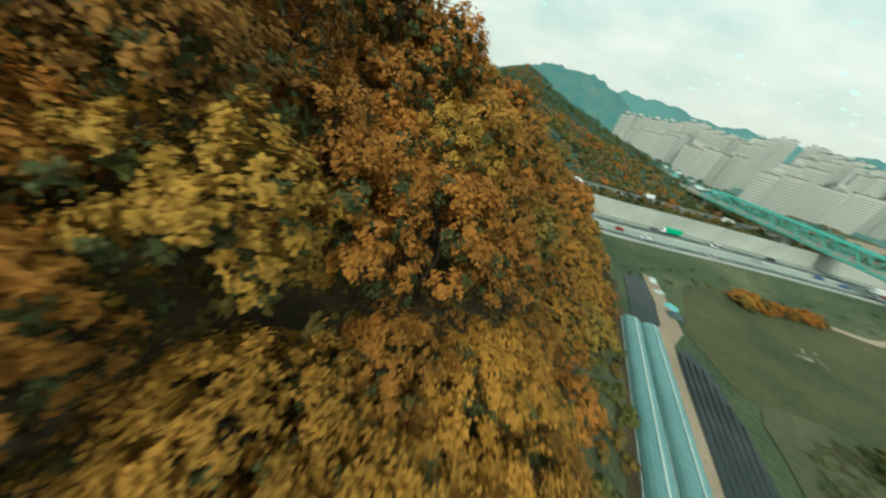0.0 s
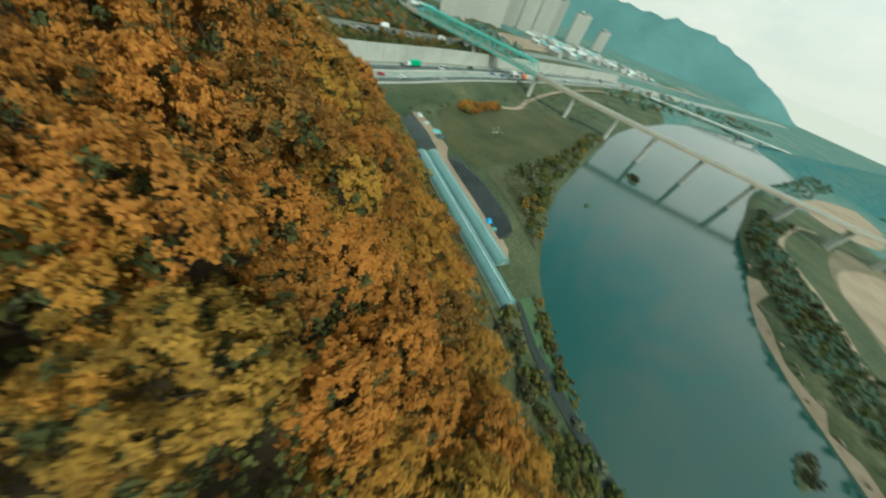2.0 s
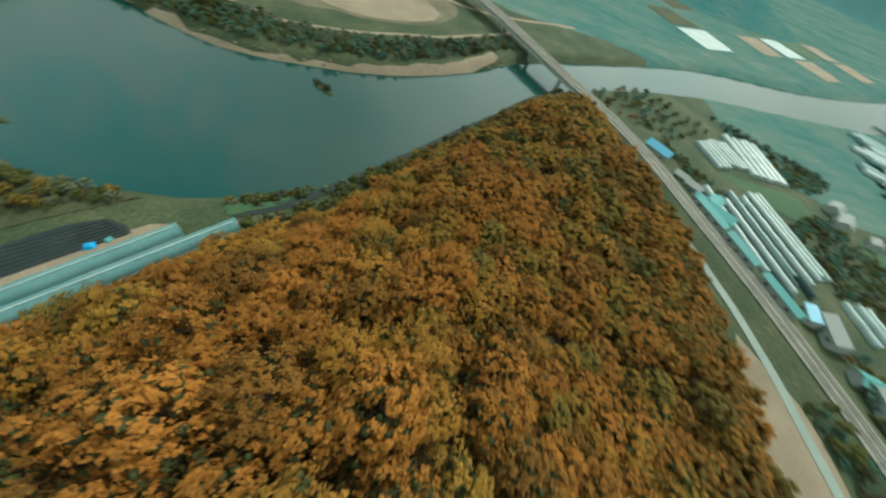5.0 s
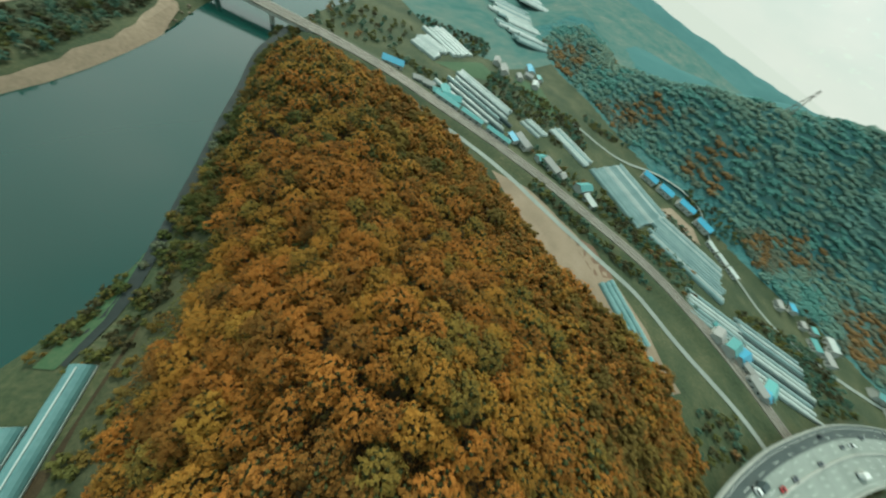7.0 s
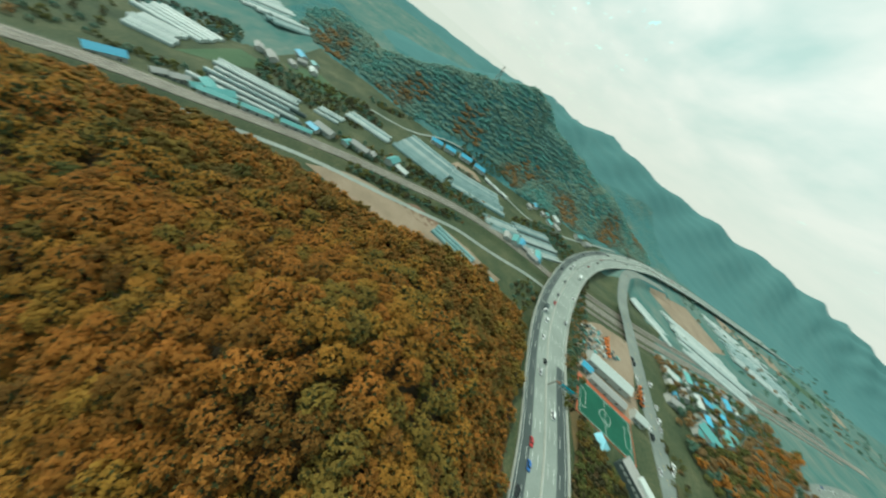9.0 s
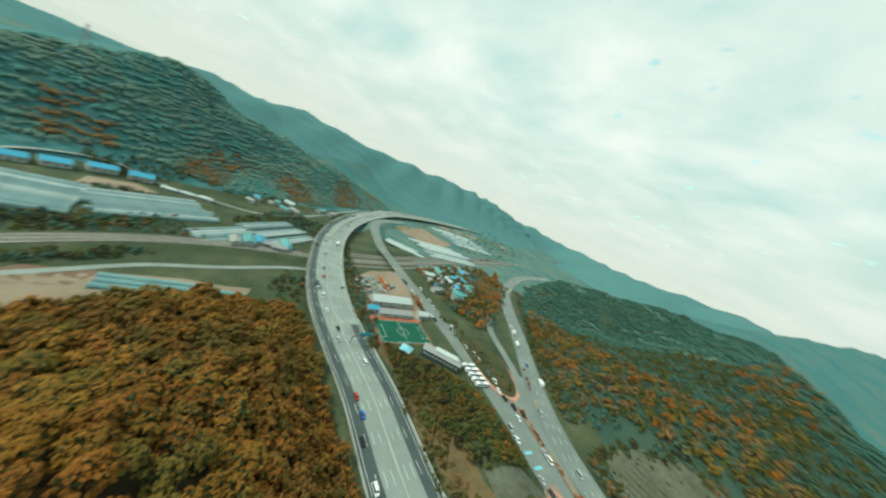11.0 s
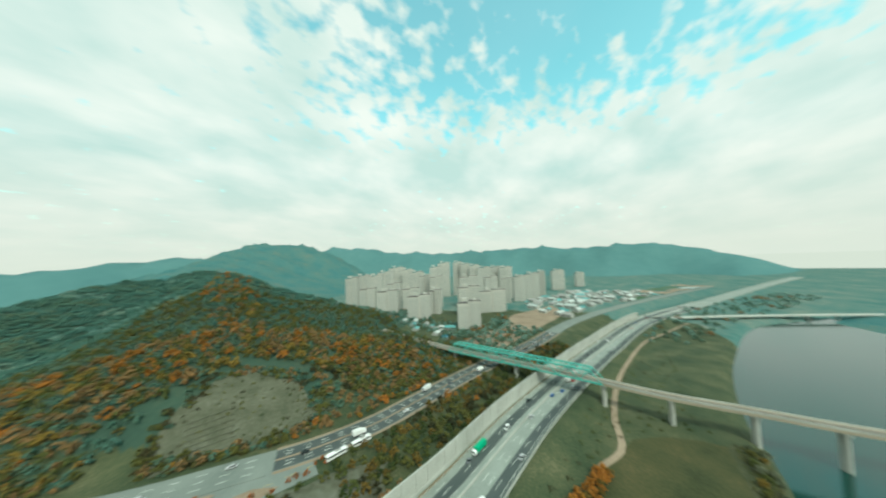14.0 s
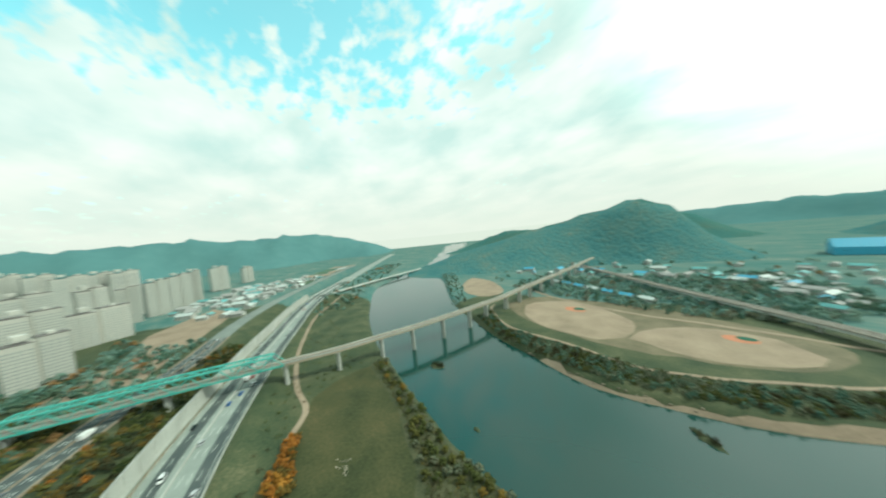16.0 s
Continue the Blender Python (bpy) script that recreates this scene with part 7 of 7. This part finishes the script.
# sign gantry over the expressway
p, nv = along(EXPRESSWAY[EXPRESSWAY[:, 0] < 0], 169)
a = math.degrees(math.atan2(nv[1], nv[0]))
gan = thing("sign_gantry", "steel gantry with a teal direction sign over the expressway", "sign gantry", at=pose(p[0], p[1], p[2], 0, 0, a))
for sx in (-17, -0.8):
    part("post", box_me("post", M["steel"], (sx, 0, 3.4), (0.4, 0.4, 7.4)), gan)
part("cross_beam", box_me("cross_beam", M["steel"], (-8.9, 0, 7.0), (16.6, 0.5, 0.6)), gan)
sg = part("sign", box_me("sign", M["sign_blue"], (-9.5, -0.4, 7.2), (9.0, 0.2, 3.0), 0.05), gan)
for k in range(3):
    part("text_bar", box_me("text_bar", M["paint_white"], (-9.5, -0.52, 8.0 - k * 0.8), (6.5 - k, 0.03, 0.35)), sg)
part("sign", box_me("sign", M["orange"], (-3.0, -0.4, 7.0), (2.2, 0.2, 1.6), 0.05), gan)


def pylon(x, y, h):
    t = thing("power_pylon", "grey lattice power pylon on the wooded ridge", "pylon", "power pylons", at=pose(x, y, ground_z(x, y) - 0.5))
    for sx, sy in ((-1, -1), (1, -1), (1, 1), (-1, 1)):
        bm = bmesh.new()
        beam(bm, (sx * h * 0.12, sy * h * 0.12, 0), (sx * 0.6, sy * 0.6, h), 0.35)
        part("leg", from_bm("leg", bm, M["steel"]), t)
    for k in range(6):
        z0, z1 = h * k / 6, h * (k + 1) / 6
        r0, r1 = h * 0.12 * (1 - k / 6) + 0.6, h * 0.12 * (1 - (k + 1) / 6) + 0.6
        bm = bmesh.new()
        for s1, s2 in (((-1, -1), (1, -1)), ((1, -1), (1, 1)), ((1, 1), (-1, 1)), ((-1, 1), (-1, -1))):
            beam(bm, (s1[0] * r0, s1[1] * r0, z0), (s2[0] * r1, s2[1] * r1, z1), 0.2)
        part("lattice", from_bm("lattice", bm, M["steel"]), t)
    for k in range(3):
        part("cross_arm", box_me("cross_arm", M["steel"], (0, 0, h * (0.68 + 0.12 * k)), (h * 0.34, 0.5, 0.5)), t)


pylon(-484, 95, 27)


# islets and rock in the river
def islet(name, x, y, rx, ry, turn, seed, label, top=0.9):
    rng_ = np.random.default_rng(seed)
    ring, n_ = 5, 22
    v_, f_ = [], []
    c, s_ = math.cos(radians(turn)), math.sin(radians(turn))
    wob = 1 + 0.22 * rng_.normal(size=n_)
    wob = (wob + np.roll(wob, 1)) / 2
    for j in range(ring):
        q = 1 - j / ring
        for k in range(n_):
            aa = 2 * math.pi * k / n_
            px, py = rx * q * wob[k] * math.cos(aa), ry * q * wob[k] * math.sin(aa)
            v_.append((x + px * c - py * s_, y + px * s_ + py * c, -0.5 + (top + 0.5) * (1 - q**2) ** 0.6 + 0.08 * rng_.normal()))
    v_.append((x, y, top))
    f_ = [(j * n_ + k, j * n_ + (k + 1) % n_, (j + 1) * n_ + (k + 1) % n_, (j + 1) * n_ + k) for j in range(ring - 1) for k in range(n_)]
    f_ += [((ring - 1) * n_ + k, (ring - 1) * n_ + (k + 1) % n_, len(v_) - 1) for k in range(n_)]
    return tagged(new(name, mesh_from(name, v_, f_, [M["ground"]], smooth=True)), label, "islet")


ISLETS = [("islet", 190, -64, 7, 5, 20, 1), ("islet", 39, -105, 9, 2.6, -32, 2), ("islet", 119, -36, 2.2, 1.6, 0, 3)]
for nm, x, y, rx, ry, turn, sd in ISLETS:
    islet(nm, x, y, rx, ry, turn, sd, "low reedy islet in the river")
isw = np.concatenate([scatter(14, blob(190, -64, 5.5, 4, 20), 1.6, 81), scatter(8, blob(39, -105, 6, 1.5, -32), 1.8, 82)])
woodland("islet_reeds", "tan and olive reeds on the river islets", isw, M["leaf_brown"], 50, 0.4, 1.2, 0.9, 0.5, 83, 5, 3.4)

# stones along the far waterline
def stone_bank(line, lo, hi, count, seed):
    spots = band(line, lo, hi, count, seed)
    spots = spots[terrain(spots[:, 0], spots[:, 1]) > 0.1]
    rng_ = np.random.default_rng(seed)
    vs, ts, n_ = [], [], 0
    for px, py in spots:
        v_ = np.array(ICO) * rng_.uniform(0.75, 1.25, (12, 1)) * rng_.uniform(0.25, 1.0) ** 1.5 * 1.3 * np.array([1.0, 1.0, 0.4])
        a_ = rng_.uniform(0, 6.28)
        c, s_ = math.cos(a_), math.sin(a_)
        vs.append(np.column_stack([v_[:, 0] * c - v_[:, 1] * s_ + px, v_[:, 0] * s_ + v_[:, 1] * c + py, v_[:, 2] + max(0.05, ground_z(px, py)) + 0.1]))
        ts.append(ICO_T + n_)
        n_ += 12
    me_ = mesh_tris("bank_stones", np.concatenate(vs), np.concatenate(ts), M["bank_stone"])
    tagged(new("bank_stones", me_), "grey and tan stones along the far waterline", "stones", kind="stuff")


M["bank_stone"] = node_mat("bank_stone", ((0.10, 0.085, 0.06), (0.17, 0.14, 0.10), (0.26, 0.21, 0.15)), scale=0.5, fine=4.0, bump=0.5, island=0.4)
stone_bank([(150, -126), (92, -114), (50, -121), (12, -134), (-30, -163), (-60, -196)], -6.5, 2.5, 420, 151)

# far road bridge upstream
fb = thing("road_bridge", "low pale road bridge far upstream", "bridge", kind="structure")
FB = smooth_line([(560, -60, 9), (600, -150, 9), (640, -260, 9), (690, -420, 9), (740, -560, 9)], 12)
part("deck", ribbon("deck", FB, 5.5, -5.5, M["concrete"], 0, 1.4), fb)
for i in range(1, len(FB), 3):
    bm = bmesh.new()
    bmesh.ops.create_cone(bm, cap_ends=True, segments=12, radius1=1.6, radius2=1.6, depth=10, matrix=Matrix.Translation((FB[i, 0], FB[i, 1], 3.0)))
    part("pier", from_bm("pier", bm, M["concrete"]), fb)

# tarpaulins and barrels by the long greenhouses
def tarp(x, y, sx, sy, h, mat, label, seed):
    rng_ = np.random.default_rng(seed)
    n_ = 8
    v_ = []
    for j in range(n_):
        for k in range(n_):
            px, py = (k / (n_ - 1) - 0.5), (j / (n_ - 1) - 0.5)
            edge = max(abs(px), abs(py)) * 2
            v_.append((px * sx, py * sy, h * (1 - ease(np.array((edge - 0.45) / 0.55))) + 0.1 * rng_.normal() * (edge < 0.9)))
    f_ = [(j * n_ + k, j * n_ + k + 1, (j + 1) * n_ + k + 1, (j + 1) * n_ + k) for j in range(n_ - 1) for k in range(n_ - 1)]
    ob = new("tarpaulin", mesh_from("tarpaulin", v_, f_, [mat], smooth=True))
    ob.matrix_world = pose(x, y, ground_z(x, y) + 0.3, 0, 0, seed * 37)
    return tagged(ob, label, "tarpaulin")


tarp(60, 0.5, 2.6, 2.2, 1.1, M["blue_tarp"], "bright blue tarpaulin over a heap by the greenhouses", 1)
tarp(57.5, -2.5, 1.8, 1.6, 0.7, M["teal_roof"], "small teal tarpaulin over a heap by the greenhouses", 2)
tarp(104, 47, 4.5, 3.0, 1.0, M["teal_roof"], "teal tarpaulin over stored goods beside a dark heap", 3)
tarp(101, 43, 5, 4, 1.2, M["vinyl_dark"], "black sheet over a heap beside the track", 4)
tarp(108, 55, 4, 2.5, 0.6, M["vinyl_white"], "white sheet lying beside the track", 5)
tarp(113, 62, 5, 2.5, 0.5, M["vinyl_white"], "white sheet lying beside the track", 6)


# sheds and houses behind the ball fields
for k in range(7):
    house(250 - k * 23, -364 + k * 8.5, 16, 8, 4, -20, "blue_roof" if k % 3 else "white_roof", "sheds behind the ball fields", "low shed with a " + ("blue" if k % 3 else "pale") + " sheet roof behind the ball fields", "shed", "shed")
quarter([(200, -428), (90, -470), (30, -440), (-10, -345), (-30, -360), (10, -480), (90, -500), (200, -455)], 26, 12, 130, -20, "houses under the mountain", "under the mountain", scale=1.2)

quarter([(60, -600), (-60, -640), (-150, -520), (-180, -420), (-60, -345), (20, -400)], 34, 18, 131, -15, "houses in the far valley", "in the far valley", scale=1.2, roofs=["teal_roof", "roof_grey", "roof_grey"])
house(-72, -770, 64, 46, 13, 5, "blue_roof", "large halls in the far valley", "very large hall with a bright blue roof and walls", "sports_hall", "hall", "blue_roof")

# patchwork of far fields
def patchwork(x0, y0, turn, nx, ny, sx, sy, seed, words):
    r_ = random.Random(seed)
    c, s_ = math.cos(radians(turn)), math.sin(radians(turn))
    for i in range(nx):
        for j in range(ny):
            if r_.random() < 0.35:
                continue
            mt = r_.choice(["soil", "field_green", "meadow", "sand", "field_green", "vinyl_white"])
            q = [(i * sx + 3, j * sy + 3), (i * sx + sx * r_.uniform(0.7, 0.96), j * sy + 3), (i * sx + sx * r_.uniform(0.7, 0.96), j * sy + sy * 0.93), (i * sx + 3, j * sy + sy * 0.93)]
            q = [(x0 + px * c - py * s_, y0 + px * s_ + py * c) for px, py in q]
            mid = np.mean(q, 0)
            if poly_sd(np.array([mid[0]]), np.array([mid[1]]), RIVER)[0] > -45:
                continue
            if ground_z(*mid) > 6.5:
                continue
            field("field", "rectangular " + {"soil": "brown", "field_green": "dark green", "meadow": "olive", "sand": "tan", "vinyl_white": "white sheeted"}[mt] + " field " + words, q, M[mt], 0.3, 40)


patchwork(330, -470, -125, 7, 6, 60, 46, 91, "across the river")
patchwork(-420, 640, 75, 8, 5, 70, 48, 92, "in the northern valley")
patchwork(640, -40, -36, 8, 3, 80, 50, 93, "beside the expressway")
patchwork(-330, -330, -150, 6, 5, 70, 60, 94, "in the southern plain")
hedge = np.concatenate([scatter(200, [(330, -300), (700, -520), (600, -900), (100, -900), (-150, -420), (40, -330)], 14, 95), scatter(170, [(-180, 640), (-420, 620), (-460, 1300), (-200, 1300)], 13, 96), scatter(160, [(420, -20), (640, -120), (1000, -420), (900, -440), (600, -190), (430, -75)], 9, 97), scatter(130, [(300, 118), (420, 90), (430, 130), (520, 170), (400, 175), (330, 205), (300, 150)], 7, 98), scatter(260, [(330, 150), (400, 170), (470, 330), (520, 470), (560, 500), (430, 480), (380, 330)], 8, 99)])
woodland("hedgerow_trees", "dark green hedgerow trees across the plain", hedge, [M["leaf_mountain_hazed"], M["leaf_slope"], M["leaf_mountain_hazed"], M["leaf_tawny"]], 44, 1.1, 3.2, 2.4, 2.2, 100, 6)
rl = np.concatenate([scatter(260, [(-205, 0), (-220, 60), (-226, 110), (-222, 140), (-262, 130), (-252, 80), (-236, 10), (-215, -40)], 4.6, 101), scatter(140, [(-184, 0), (-194, 50), (-202, 100), (-198, 110), (-186, 60), (-176, 0)], 3.4, 102), scatter(90, [(-110, -178), (-170, -220), (-210, -180), (-170, -150)], 6, 103), scatter(60, [(-122, 160), (-150, 190), (-170, 180), (-150, 152)], 5, 104)])
woodland("railside_scrub", "brown and olive scrub along the railway", rl, [M["leaf_brown"], M["leaf_olive"], M["leaf_slope"], M["leaf_tawny"]], 60, 0.6, 2.0, 1.5, 1.2, 105, 6)

# loose rubble in the meadow
heap = thing("rubble_heap", "small heap of pale rubble lying in the meadow", "rubble")
rng = random.Random(33)
for k in range(16):
    bm = bmesh.new()
    bmesh.ops.create_icosphere(bm, subdivisions=1, radius=rng.uniform(0.25, 0.6))
    for v_ in bm.verts:
        v_.co *= rng.uniform(0.7, 1.2)
        v_.co.z *= 0.6
    px, py = 143 + rng.gauss(0, 2.4), 26 + rng.gauss(0, 1.2)
    bmesh.ops.translate(bm, verts=bm.verts[:], vec=(px, py, ground_z(px, py) + 0.3))
    part("stone", from_bm("stone", bm, M["gravel"]), heap)
